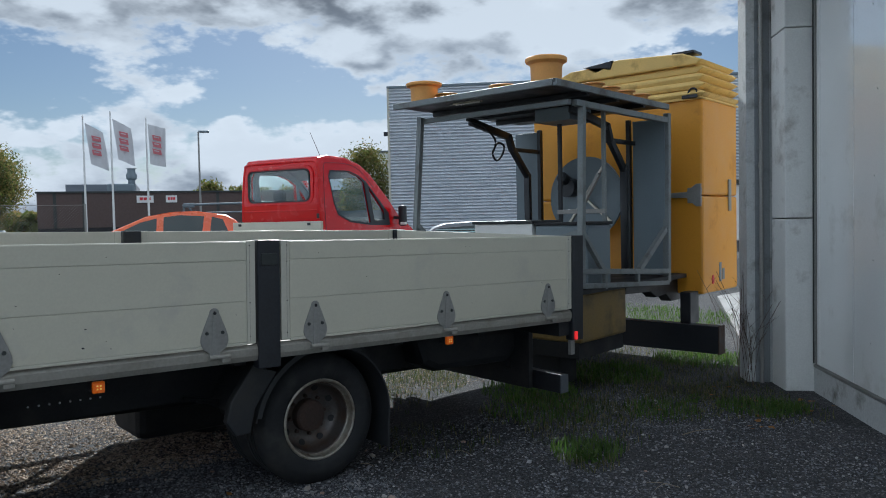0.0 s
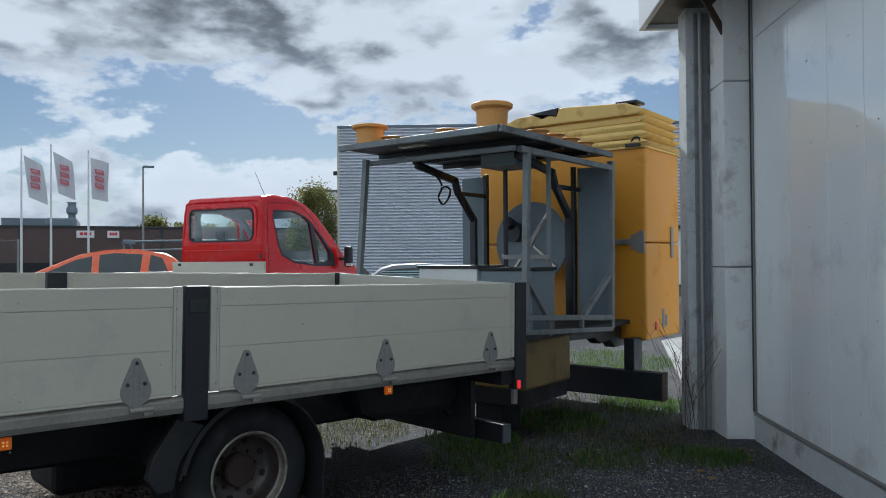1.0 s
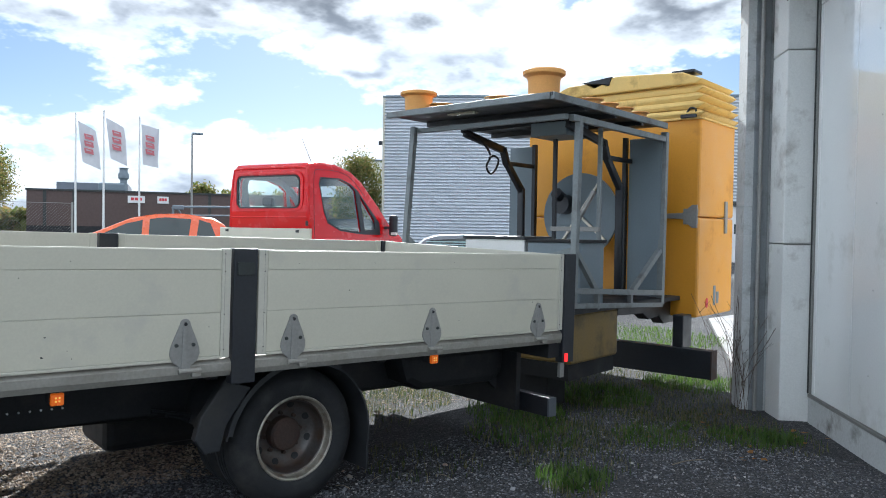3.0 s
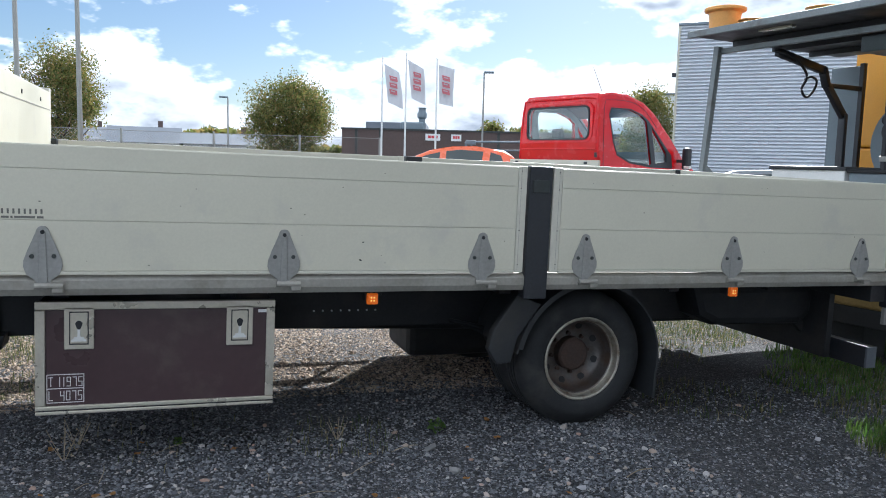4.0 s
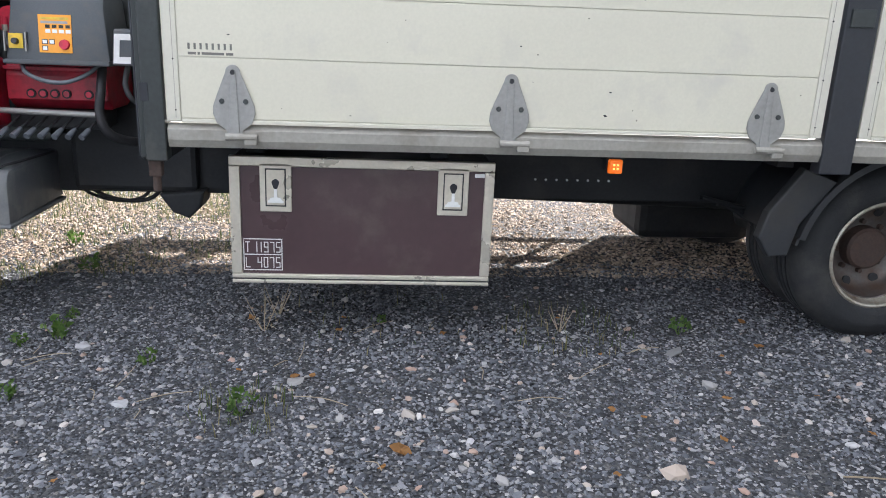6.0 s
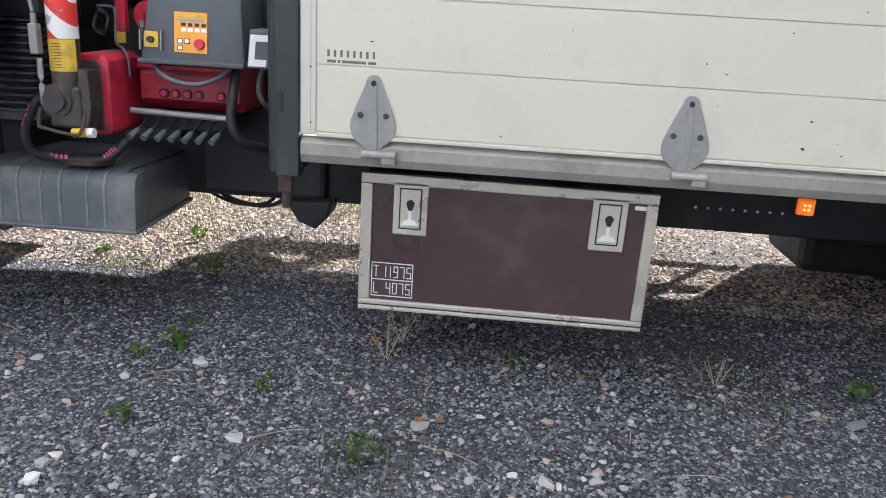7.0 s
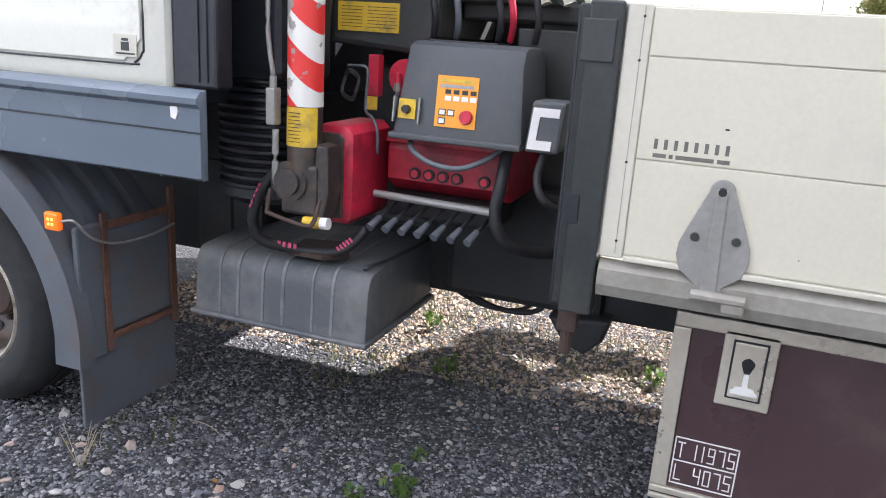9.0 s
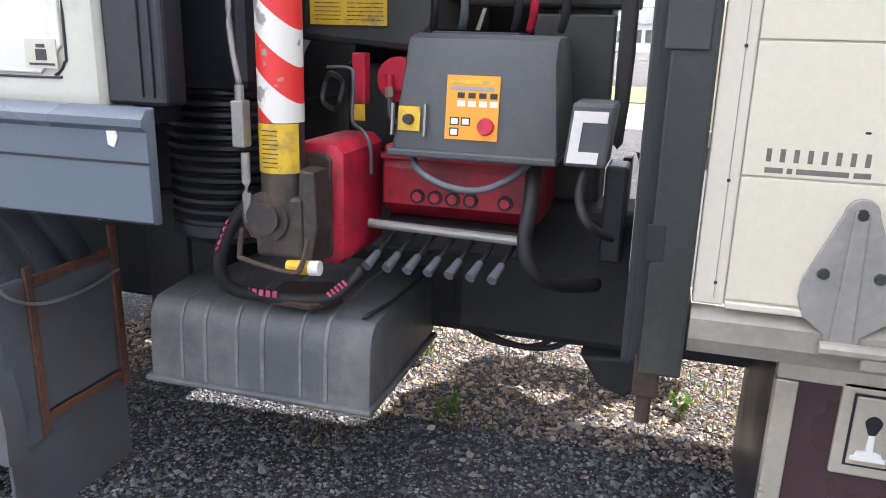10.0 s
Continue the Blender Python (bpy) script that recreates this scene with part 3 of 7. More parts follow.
def toolbox():
    body = boxpart("box_body", -0.342, 0.757, 4.206, 4.74, 0.302, 0.842, M_BLACK, lorry, 0.004)
    door = boxpart("toolbox_door", -0.307, 0.727, 4.187, 4.204, 0.338, 0.808, M_BOX, lorry, 0.001, "brown film-faced toolbox door")
    for x0, x1, z0, z1 in ((-0.352, 0.767, 0.810, 0.850), (-0.352, 0.767, 0.318, 0.338), (-0.352, 0.767, 0.296, 0.312), (-0.352, -0.308, 0.34, 0.808), (0.725, 0.767, 0.34, 0.808)):
        boxpart("edge_profile", x0, x1, 4.176, 4.212, z0, z1, M_STEEL, door, 0.004, "stainless edge profile")
    boxpart("seal", -0.350, 0.765, 4.184, 4.21, 0.311, 0.319, M_BLACK, door, 0.0)
    for x in (-0.160, 0.590):
        lock = boxpart("lock", x - 0.066, x + 0.066, 4.176, 4.188, 0.616, 0.824, M_STEEL, door, 0.004, "stainless paddle lock")
        boxpart("lock_gap", x - 0.043, x + 0.043, 4.1735, 4.1775, 0.640, 0.802, M_BLACK, lock, 0.001)
        boxpart("paddle", x - 0.038, x + 0.038, 4.1705, 4.176, 0.645, 0.797, M_STEEL, lock, 0.003)
        bm = bmesh.new()
        prism(bm, [(x + 0.015 * math.cos(q) * (1 + 0.2 * math.sin(3 * q)), 0.737 + 0.022 * math.sin(q)) for q in [2 * math.pi * k / 16 for k in range(16)]], 4.1695, 4.171)
        part("keyhole", bm, M_BLACK, lock)
        bm = bmesh.new()
        prism(bm, [(x - 0.033, 0.657), (x + 0.033, 0.657), (x + 0.033, 0.666), (x + 0.026, 0.668), (x + 0.022, 0.678), (x + 0.007, 0.681), (x + 0.006, 0.716), (x - 0.006, 0.716), (x - 0.007, 0.681), (x - 0.022, 0.678), (x - 0.026, 0.668), (x - 0.033, 0.666)], 4.1665, 4.171, bevel=0.001)
        part("thumb_catch", bm, M_WHITE, lock, "pale thumb catch")
    boxpart("sticker", 0.682, 0.728, 4.1855, 4.1875, 0.784, 0.800, M_WHITE, door, 0.0)
    y = 4.187
    for x0, x1, z0, z1 in ((-0.303, -0.138, 0.352, 0.3555), (-0.303, -0.138, 0.4215, 0.425), (-0.303, -0.138, 0.4905, 0.494), (-0.303, -0.2995, 0.352, 0.494), (-0.1415, -0.138, 0.352, 0.494)):
        boxpart("stencil_frame", x0, x1, y - 0.0015, y, z0, z1, M_STENCIL, door, 0.0)
    stroke_digits("T", -0.294, 0.433, 0.027, 0.047, y, M_STENCIL, door)
    stroke_digits("11975", -0.252, 0.433, 0.0255, 0.047, y, M_STENCIL, door)
    stroke_digits("L", -0.294, 0.364, 0.027, 0.047, y, M_STENCIL, door)
    stroke_digits("4075", -0.244, 0.364, 0.026, 0.047, y, M_STENCIL, door)
    for ob in (body, door):
        ob.matrix_local = TOOLBOX_HANG


toolbox()
# chips and dark specks in the board paint
rnd = random.Random(17)
for k in range(26):
    x, z, r = rnd.uniform(-0.4, 4.7), rnd.uniform(1.04, 1.58), rnd.uniform(0.0014, 0.0028)
    if 2.0 < x < 2.36 or min(abs(z - 1.259), abs(z - 1.49)) < 0.01:
        continue
    bm = bmesh.new()
    w = r * rnd.choice((1, 1, 1.5, 2.5))
    prism(bm, [(x + w * math.cos(q), z + r * math.sin(q)) for q in [math.pi * i / 3 for i in range(6)]], Y0 - 0.0058, Y0 - 0.0045)
    part("paint_chip", bm, M_CHASSIS, lorry)
# lamps, holes and fittings under the bed
for x, y, z in ((1.278, 4.12, 0.858), (3.612, 4.075, 0.876)):
    lamp = boxpart("side_marker", x - 0.03, x + 0.03, y, y + 0.025, z - 0.03, z + 0.03, M_AMBER, lorry, 0.006, "amber side marker lamp")
    for dx, dz in ((-0.008, -0.008), (0.008, -0.008), (-0.008, 0.008), (0.008, 0.008)):
        boxpart("diode", x + dx - 0.004, x + dx + 0.004, y - 0.0025, y + 0.0005, z + dz - 0.004, z + dz + 0.004, M_DIODE, lamp, 0.0)
    boxpart("bracket", x - 0.035, x + 0.035, y + 0.025, y + 0.085, z - 0.02, z + 0.075, M_CHASSIS, lorry, 0.0)
tl = boxpart("tail_plate", 4.852, 4.90, 4.03, 4.06, 0.64, 0.76, M_GALV, lorry, 0.003, "grey plate below the rear post")
boxpart("rear_marker", 4.862, 4.888, 3.986, 4.003, 0.768, 0.832, M_REDLENS, lorry, 0.003, "small red rear marker lamp")
for k in range(8):
    bm = bmesh.new()
    tube(bm, (1.09 + 0.056 * k, 4.843, 0.657), (1.09 + 0.056 * k, 4.852, 0.657), 0.006, n=8)
    part("rivet", bm, M_STENCIL, lorry)
boxpart("underrun_beam", 4.88, 4.96, 4.17, 6.3, 0.30, 0.455, M_BLACK, lorry, 0.004)
boxpart("beam_end_cap", 4.875, 4.965, 4.155, 4.172, 0.302, 0.453, M_GRIP, lorry, 0.003, "pale grey end plate of the underrun beam")
for y in (4.7, 5.7):
    bm = bmesh.new()
    bar(bm, (4.55, y, 0.72), (4.9, y, 0.42), 0.05, 0.09)
    part("beam_bracket", bm, M_CHASSIS, lorry)
# added dark block: stands for the shadow by the far wheel, stops sun
boxpart("far_shade_block", 1.98, 2.75, 5.72, 6.33, 0.10, 0.85, M_CHASSIS, lorry, 0.06)
# hidden sheet added behind the underrun beam to close a streak of sun
boxpart("tail_sun_block", 4.80, 4.85, 4.45, 6.4, 0.31, 0.84, M_CHASSIS, lorry, 0.004)
for z0, z1 in ((0.33, 0.43), (0.74, 0.86)):
    boxpart("side_guard_rail", 0.75, 2.05, 6.42, 6.445, z0, z1, M_GALV, lorry, 0.004, "grey rail of the far side guard")
for x in (0.95, 1.80):
    boxpart("side_guard_post", x, x + 0.05, 6.395, 6.42, 0.33, 0.93, M_CHASSIS, lorry, 0.003)
# unseen tube and straps, added to cast a shadow band on the gravel
bm = bmesh.new()
tube(bm, (-0.95, 6.33, 0.50), (-0.10, 6.33, 0.50), 0.10, n=20)
part("far_shadow_tube", bm, M_CHASSIS, lorry, "unseen black tube added on the far side to cast a shadow", smooth=True)
for x in (-0.80, -0.28):
    boxpart("shadow_tube_strap", x, x + 0.04, 6.22, 6.44, 0.40, 0.95, M_CHASSIS, lorry, 0.004)
# unseen plate, shaped to cast the triangular shadow
bm = bmesh.new()
prism(bm, [(-0.75, 0.96), (-0.08, 0.96), (-0.08, 0.92), (-0.55, 0.72), (-0.66, 0.72)], 6.36, 6.42, bevel=0.004)
part("far_shadow_plate", bm, M_CHASSIS, lorry)
# carrier drawn out to the far side, unseen, to stop sun under the bed
carrier = bmesh.new()
prism(carrier, [(3.72, 0.83), (4.86, 0.83), (4.84, 0.60), (4.72, 0.52), (3.95, 0.53), (3.80, 0.60)], 4.62, 6.4, bevel=0.06)
part("spare_wheel_carrier", carrier, M_CHASSIS, lorry, "dark carrier under the tail")
boxpart("side_guard_box", 3.55, 4.2, 4.95, 5.9, 0.50, 0.84, M_CHASSIS, lorry, 0.03)
bm = bmesh.new()
tube(bm, (0.9, 5.2, 0.68), (1.9, 5.2, 0.68), 0.14, n=20)
part("air_tank", bm, M_CHASSIS, lorry, smooth=True)
boxpart("axle_differential", 2.45, 2.9, 5.05, 5.45, 0.28, 0.62, M_CHASSIS, lorry, 0.08)
bm = bmesh.new()
tube(bm, (-3.0, 5.25, 0.62), (2.5, 5.25, 0.47), 0.05, n=12)
part("drive_shaft", bm, M_CHASSIS, lorry, smooth=True)
for y in (4.74, 5.74):
    bm = bmesh.new()
    for k in range(4):
        pipe(bm, [(1.95 + 0.09 * k, y, 0.60 - 0.03 * k), (2.3, y, 0.53 - 0.03 * k), (2.675, y, 0.515 - 0.03 * k), (3.05, y, 0.53 - 0.03 * k), (3.4 - 0.09 * k, y, 0.60 - 0.03 * k)], 0.014, 6)
    part("leaf_spring", bm, M_CHASSIS, lorry)


def arc_shell(cx, cz, radius, a0, a1, y0, y1, thick, material, name, parent, label="", tail=None, n=18):
    """A mudguard: a strip bent round a wheel, with an optional straight tail of (x, z) points."""
    outer = [(cx + radius * math.cos(radians(a0 + (a1 - a0) * i / n)), cz + radius * math.sin(radians(a0 + (a1 - a0) * i / n))) for i in range(n + 1)]
    inner = [(cx + (radius - thick) * math.cos(radians(a0 + (a1 - a0) * i / n)), cz + (radius - thick) * math.sin(radians(a0 + (a1 - a0) * i / n))) for i in range(n + 1)]
    if tail:
        outer = [tail[0]] + outer
        inner = [tail[1]] + inner
    bm = bmesh.new()
    rows = [[bm.verts.new((p[0], y, p[1])) for p in line] for line, y in ((outer, y0), (outer, y1), (inner, y1), (inner, y0))]
    for a, b in ((0, 1), (1, 2), (2, 3), (3, 0)):
        for i in range(len(outer) - 1):
            bm.faces.new((rows[a][i], rows[a][i + 1], rows[b][i + 1], rows[b][i]))
    bm.faces.new([rows[k][0] for k in range(4)])
    bm.faces.new([rows[k][-1] for k in range(4)])
    bmesh.ops.recalc_face_normals(bm, faces=bm.faces[:])
    return part(name, bm, material, parent, label, smooth=True)


# rear mudguard: forward skirt, arch and flap
arc_shell(2.675, 0.432, 0.50, -8, 172, 4.20, 4.86, 0.012, M_GUARD, "mudguard", lorry, "dark plastic mudguard over the rear wheel")
arc_shell(2.675, 0.432, 0.508, 60, 168, 4.17, 4.225, 0.03, M_GUARD, "mudguard_lip", lorry)
bm = bmesh.new()
prism(bm, [(2.16, 0.86), (2.02, 0.66), (1.99, 0.54), (2.05, 0.45), (2.14, 0.455), (2.175, 0.60), (2.32, 0.80)], 4.18, 4.24, bevel=0.01)
part("splash_guard", bm, M_GUARD, lorry, "dark plastic splash guard")
boxpart("mud_flap", 3.165, 3.185, 4.22, 4.84, 0.17, 0.52, M_GUARD, lorry, 0.003, "black rubber mud flap")

# front post channel, rod and the headboard's side
boxpart("post_channel", -0.66, -0.60, 4.06, 4.20, 0.86, 1.60, M_GREEN, lorry, 0.004)
boxpart("post_slot", -0.632, -0.600, 4.0005, 4.006, 1.09, 1.16, M_BLACK, lorry, 0.001)
boxpart("post_seam", -0.648, -0.642, 4.0005, 4.006, 0.88, 1.59, M_BLACK, lorry, 0.0)
boxpart("post_top", -0.635, -0.56, 3.998, 4.008, 1.47, 1.565, M_OLIVE, lorry, 0.003)
bm = bmesh.new()
box(bm, -0.632, -0.582, 4.05, 4.09, 0.79, 0.88, 0.004)
tube(bm, (-0.607, 4.07, 0.73), (-0.607, 4.07, 0.79), 0.016, n=10)
part("prop_rod", bm, M_RUST, lorry, "rusty prop rod below the front post")
hb = boxpart("headboard", -0.605, -0.580, 4.27, 6.36, 1.0, 1.99, M_BOARD, lorry, 0.003, "white headboard panel above the load floor")
boxpart("headboard_post", -0.665, -0.583, 4.20, 4.275, 1.0, 2.02, M_CAP, lorry, 0.006, "pale headboard corner post")
boxpart("headboard_post", -0.665, -0.583, 6.355, 6.43, 1.0, 2.02, M_CAP, lorry, 0.006)
for z in (1.56, 1.86):
    boxpart("groove", -0.5815, -0.577, 4.28, 6.35, z, z + 0.006, M_RAIL, hb, 0.0)
for y in (4.6, 5.3, 5.95):
    boxpart("bolt", -0.582, -0.575, y, y + 0.012, 1.90, 1.925, M_BLACK, hb, 0.0)

# maker's print on the side board, as plain bars: one for each capital, then one for each small word
for k in range(8):
    x = -0.447 + 0.0222 * k
    boxpart("print_bar", x, x + 0.0085, Y0 - 0.0052, Y0 - 0.004, 1.287, 1.310, M_PRINT, lorry, 0.0)
for x0, x1 in ((-0.447, -0.417), (-0.411, -0.402), (-0.396, -0.313), (-0.306, -0.279)):
    boxpart("print_bar", x0, x1, Y0 - 0.0052, Y0 - 0.004, 1.2675, 1.277, M_PRINT, lorry, 0.0)

# ---- tank cover, made of rounded ribs ----
tank = boxpart("tank_cover", -1.955, -1.325, 4.34, 4.86, 0.52, 0.735, M_TANK, lorry, 0.035, "grey ribbed plastic cover over the tank")
front = [(4.30, 0.512), (4.308, 0.66)]
front += [(4.308 + 0.055 * (1 - math.cos(radians(q))), 0.66 + 0.085 * math.sin(radians(q))) for q in range(15, 91, 15)]
bm = bmesh.new()
prism(bm, front + [(4.62, 0.765), (4.88, 0.755), (4.88, 0.52)], -1.985, -1.30, "x", 0.016)
part("moulded_shell", bm, M_TANK, tank, smooth=True)
for x, w in ((-1.875, 0.010), (-1.80, 0.013), (-1.70, 0.012), (-1.62, 0.015), (-1.505, 0.010), (-1.43, 0.013)):
    bm = bmesh.new()
    ridge = [(y - 0.0035, z + 0.002) for y, z in front]
    prism(bm, ridge + [(4.62, 0.7675), (4.87, 0.757), (4.87, 0.74), (4.40, 0.70), (4.33, 0.52)], x - w / 2, x + w / 2, "x", 0.003)
    part("rib", bm, M_PALERIB, tank, "ridge paler than the tank cover", smooth=True)
bm = bmesh.new()
box(bm, -1.995, -1.292, 4.285, 4.89, 0.497, 0.517, 0.008)
part("lower_rim", bm, M_TANK, tank)
bm = bmesh.new()
pipe(bm, [(-1.36, 4.40, 0.73), (-1.33, 4.36, 0.76), (-1.305, 4.5, 0.762), (-1.305, 4.82, 0.75)], 0.006, 6)
part("seam_cord", bm, M_HOSE, tank)
# engine bay and back wall of the cab
boxpart("engine_bay", -4.0, -1.90, 4.60, 6.2, 0.62, 1.305, M_CHASSIS, lorry, 0.02)
boxpart("cab_back_wall", -1.862, -1.845, 4.18, 6.40, 1.25, 2.95, M_BLACK, lorry, 0.004, "black rear wall of the cab")
boxpart("headboard_foot", -0.664, -0.585, 4.21, 6.4, 0.84, 0.998, M_CHASSIS, lorry, 0.004)
# dark cabinet between tank and bed
boxpart("pump_housing", -1.22, -0.62, 4.80, 5.05, 0.56, 1.0, M_CHASSIS, lorry, 0.03)
bm = bmesh.new()
prism(bm, [(-0.80, 0.56), (-0.74, 0.47), (-0.66, 0.44), (-0.60, 0.50), (-0.58, 0.58)], 4.75, 4.95, bevel=0.012)
part("bracket_lug", bm, M_CHASSIS, lorry)
for r, dx in ((0.009, 0.0), (0.011, 0.05)):
    bm = bmesh.new()
    pipe(bm, [(-1.28 + dx, 4.95, 0.62), (-1.22 + dx, 4.95, 0.53), (-1.08 + dx, 4.94, 0.485), (-0.94 + dx, 4.95, 0.50), (-0.86 + dx, 4.96, 0.60)], r)
    part("slack_hose", bm, M_HOSE, lorry, "slack black hose under the chassis", smooth=True)

# ---- cab ----
bm = bmesh.new()
prism(bm, [(-4.25, 1.30), (-1.86, 1.30), (-1.86, 2.95), (-2.1, 3.05), (-3.7, 3.05), (-4.1, 2.4), (-4.3, 1.7)], 4.055, 6.42, bevel=0.035)
cab = part("cab_body", bm, M_CREAM, lorry, "cream painted lorry cab", smooth=True)
bm = bmesh.new()
prism(bm, [(-3.5, 2.7), (-3.5, 1.44), (-3.42, 1.375), (-2.01, 1.375), (-1.945, 1.44), (-1.945, 2.7)], 4.047, 4.06, bevel=0.004)
door = part("cab_door", bm, M_CREAM, cab, "cream cab door with rounded lower corner")
bm = bmesh.new()
pipe(bm, [(-1.938, 4.053, 2.7), (-1.938, 4.053, 1.9), (-1.938, 4.053, 1.46), (-1.946, 4.053, 1.40), (-1.975, 4.053, 1.373), (-2.03, 4.053, 1.367), (-2.8, 4.053, 1.367), (-3.5, 4.053, 1.367)], 0.0032, 6)
part("door_seal", bm, M_BLACK, cab)
stick = boxpart("sticker", -2.045, -1.958, 4.0445, 4.0475, 1.388, 1.452, M_CAP, door, 0.0, "faded sticker with a lorry pictogram")
bm = bmesh.new()
box(bm, -2.015, -1.985, 4.0432, 4.0447, 1.405, 1.43)
box(bm, -2.012, -1.988, 4.0432, 4.0447, 1.433, 1.441)
box(bm, -2.035, -1.965, 4.0432, 4.0447, 1.394, 1.399)
part("pictogram", bm, M_OLIVE, stick)
bm = bmesh.new()
prism(bm, [(4.014, 1.05), (4.0, 1.06), (4.0, 1.262), (3.985, 1.275), (3.985, 1.292), (4.005, 1.312), (4.035, 1.314), (4.035, 1.05)], -4.3, -1.70, "x", 0.006)
skirt = part("skirt", bm, M_SKIRT, lorry, "slate blue plastic skirt below the cab door", smooth=True)
boxpart("skirt_seam", -4.3, -1.70, 3.998, 4.002, 1.190, 1.196, M_BLACK, skirt, 0.0)
bm = bmesh.new()
prism(bm, [(-1.80, 1.232), (-1.784, 1.226), (-1.774, 1.25), (-1.778, 1.263), (-1.802, 1.262)], 3.996, 4.001)
part("scrape", bm, M_STENCIL, skirt, "pale scrape in the paint")
boxpart("cab_rear_panel", -1.86, -1.70, 4.08, 4.16, 1.31, 2.9, M_BLACK, lorry, 0.01, "black panel behind the cab door")
for x in (-1.765, -1.735):
    boxpart("panel_rib", x, x + 0.006, 4.074, 4.085, 1.33, 2.9, M_BLACK, lorry, 0.003)
# ribbed air intake
bm = bmesh.new()
box(bm, -1.86, -1.62, 4.30, 4.62, 1.33, 2.8, 0.03)
part("intake_duct", bm, M_BLACK, lorry, "black air intake duct behind the cab")
bm = bmesh.new()
prof = []
for k in range(13):
    z = 0.965 + 0.029 * k
    prof += [(0.150, z), (0.165, z + 0.009), (0.165, z + 0.019), (0.150, z + 0.027)]
lathe(bm, prof, 28, pose(-1.79, 4.48, 0) @ Matrix.Diagonal((1.05, 1.0, 1, 1)))
part("bellows", bm, M_BLACK, lorry, "black ribbed rubber bellows", smooth=True)
bm = bmesh.new()
lathe(bm, [(0.0, 0.90), (0.12, 0.91), (0.17, 0.94), (0.17, 0.97), (0.15, 0.985)], 28, pose(-1.79, 4.48, 0))
part("bellows_base", bm, M_BLACK, lorry, smooth=True)

# ---- front mudguard, lamp and flap ----
# dark mass behind the guard, its box added to keep sun off the panel
boxpart("chassis_sun_block", -2.19, -2.03, 4.58, 5.5, 0.45, 1.0, M_CHASSIS, lorry, 0.02)
FX, FZ = -2.90, 0.432
guard = arc_shell(FX, FZ, 0.655, 0, 110, 4.02, 4.52, 0.02, M_SLATE, "front_mudguard", lorry, "grey plastic front mudguard", tail=((-2.24, 0.34), (-2.26, 0.34)))
arc_shell(FX, FZ, 0.70, 2, 110, 3.985, 4.05, 0.11, M_SLATE, "wheel_arch", lorry, "flared grey wheel arch", tail=((-2.205, 0.345), (-2.315, 0.345)))
for y in (4.16, 4.28, 4.40):
    arc_shell(FX, FZ, 0.69, 18, 100, y, y + 0.05, 0.05, M_SLATE, "guard_rib", guard)
for x0, x1, y0, y1, z0, z1 in ((-2.245, -2.222, 4.02, 4.13, 0.345, 0.83), (-2.245, -2.226, 4.13, 4.46, 0.42, 0.80)):
    boxpart("guard_panel", x0, x1, y0, y1, z0, z1, M_SLATE, guard, 0.01)
for y0, y1, z0, z1 in ((4.125, 4.15, 0.36, 0.86), (4.455, 4.485, 0.36, 0.90), (4.15, 4.455, 0.80, 0.83), (4.15, 4.455, 0.395, 0.42)):
    boxpart("rust_strip", -2.228, -2.215, y0, y1, z0, z1, M_ORANGERUST, guard, 0.003, "rusty mounting strip")
boxpart("mud_flap", -2.262, -2.248, 4.03, 4.50, 0.09, 0.40, M_SLATE, lorry, 0.003, "grey rubber mud flap")
fl = boxpart("side_marker", -2.295, -2.235, 3.965, 3.99, 0.828, 0.888, M_AMBER, lorry, 0.008, "amber side marker lamp on the wheel arch")
for dx, dz in ((-0.008, -0.008), (0.008, -0.008), (-0.008, 0.008), (0.008, 0.008)):
    boxpart("diode", -2.265 + dx - 0.004, -2.265 + dx + 0.004, 3.9625, 3.966, 0.858 + dz - 0.004, 0.858 + dz + 0.004, M_DIODE, fl, 0.0)
bm = bmesh.new()
pipe(bm, [(-2.235, 3.98, 0.86), (-2.20, 4.0, 0.86), (-2.19, 4.05, 0.80), (-2.19, 4.15, 0.755), (-2.19, 4.30, 0.745), (-2.2, 4.46, 0.76)], 0.005, 6)
part("lamp_cable", bm, M_GALV, lorry, "grey lamp cable")

# ---- loading crane ----
LEG = (-1.507, 4.25)


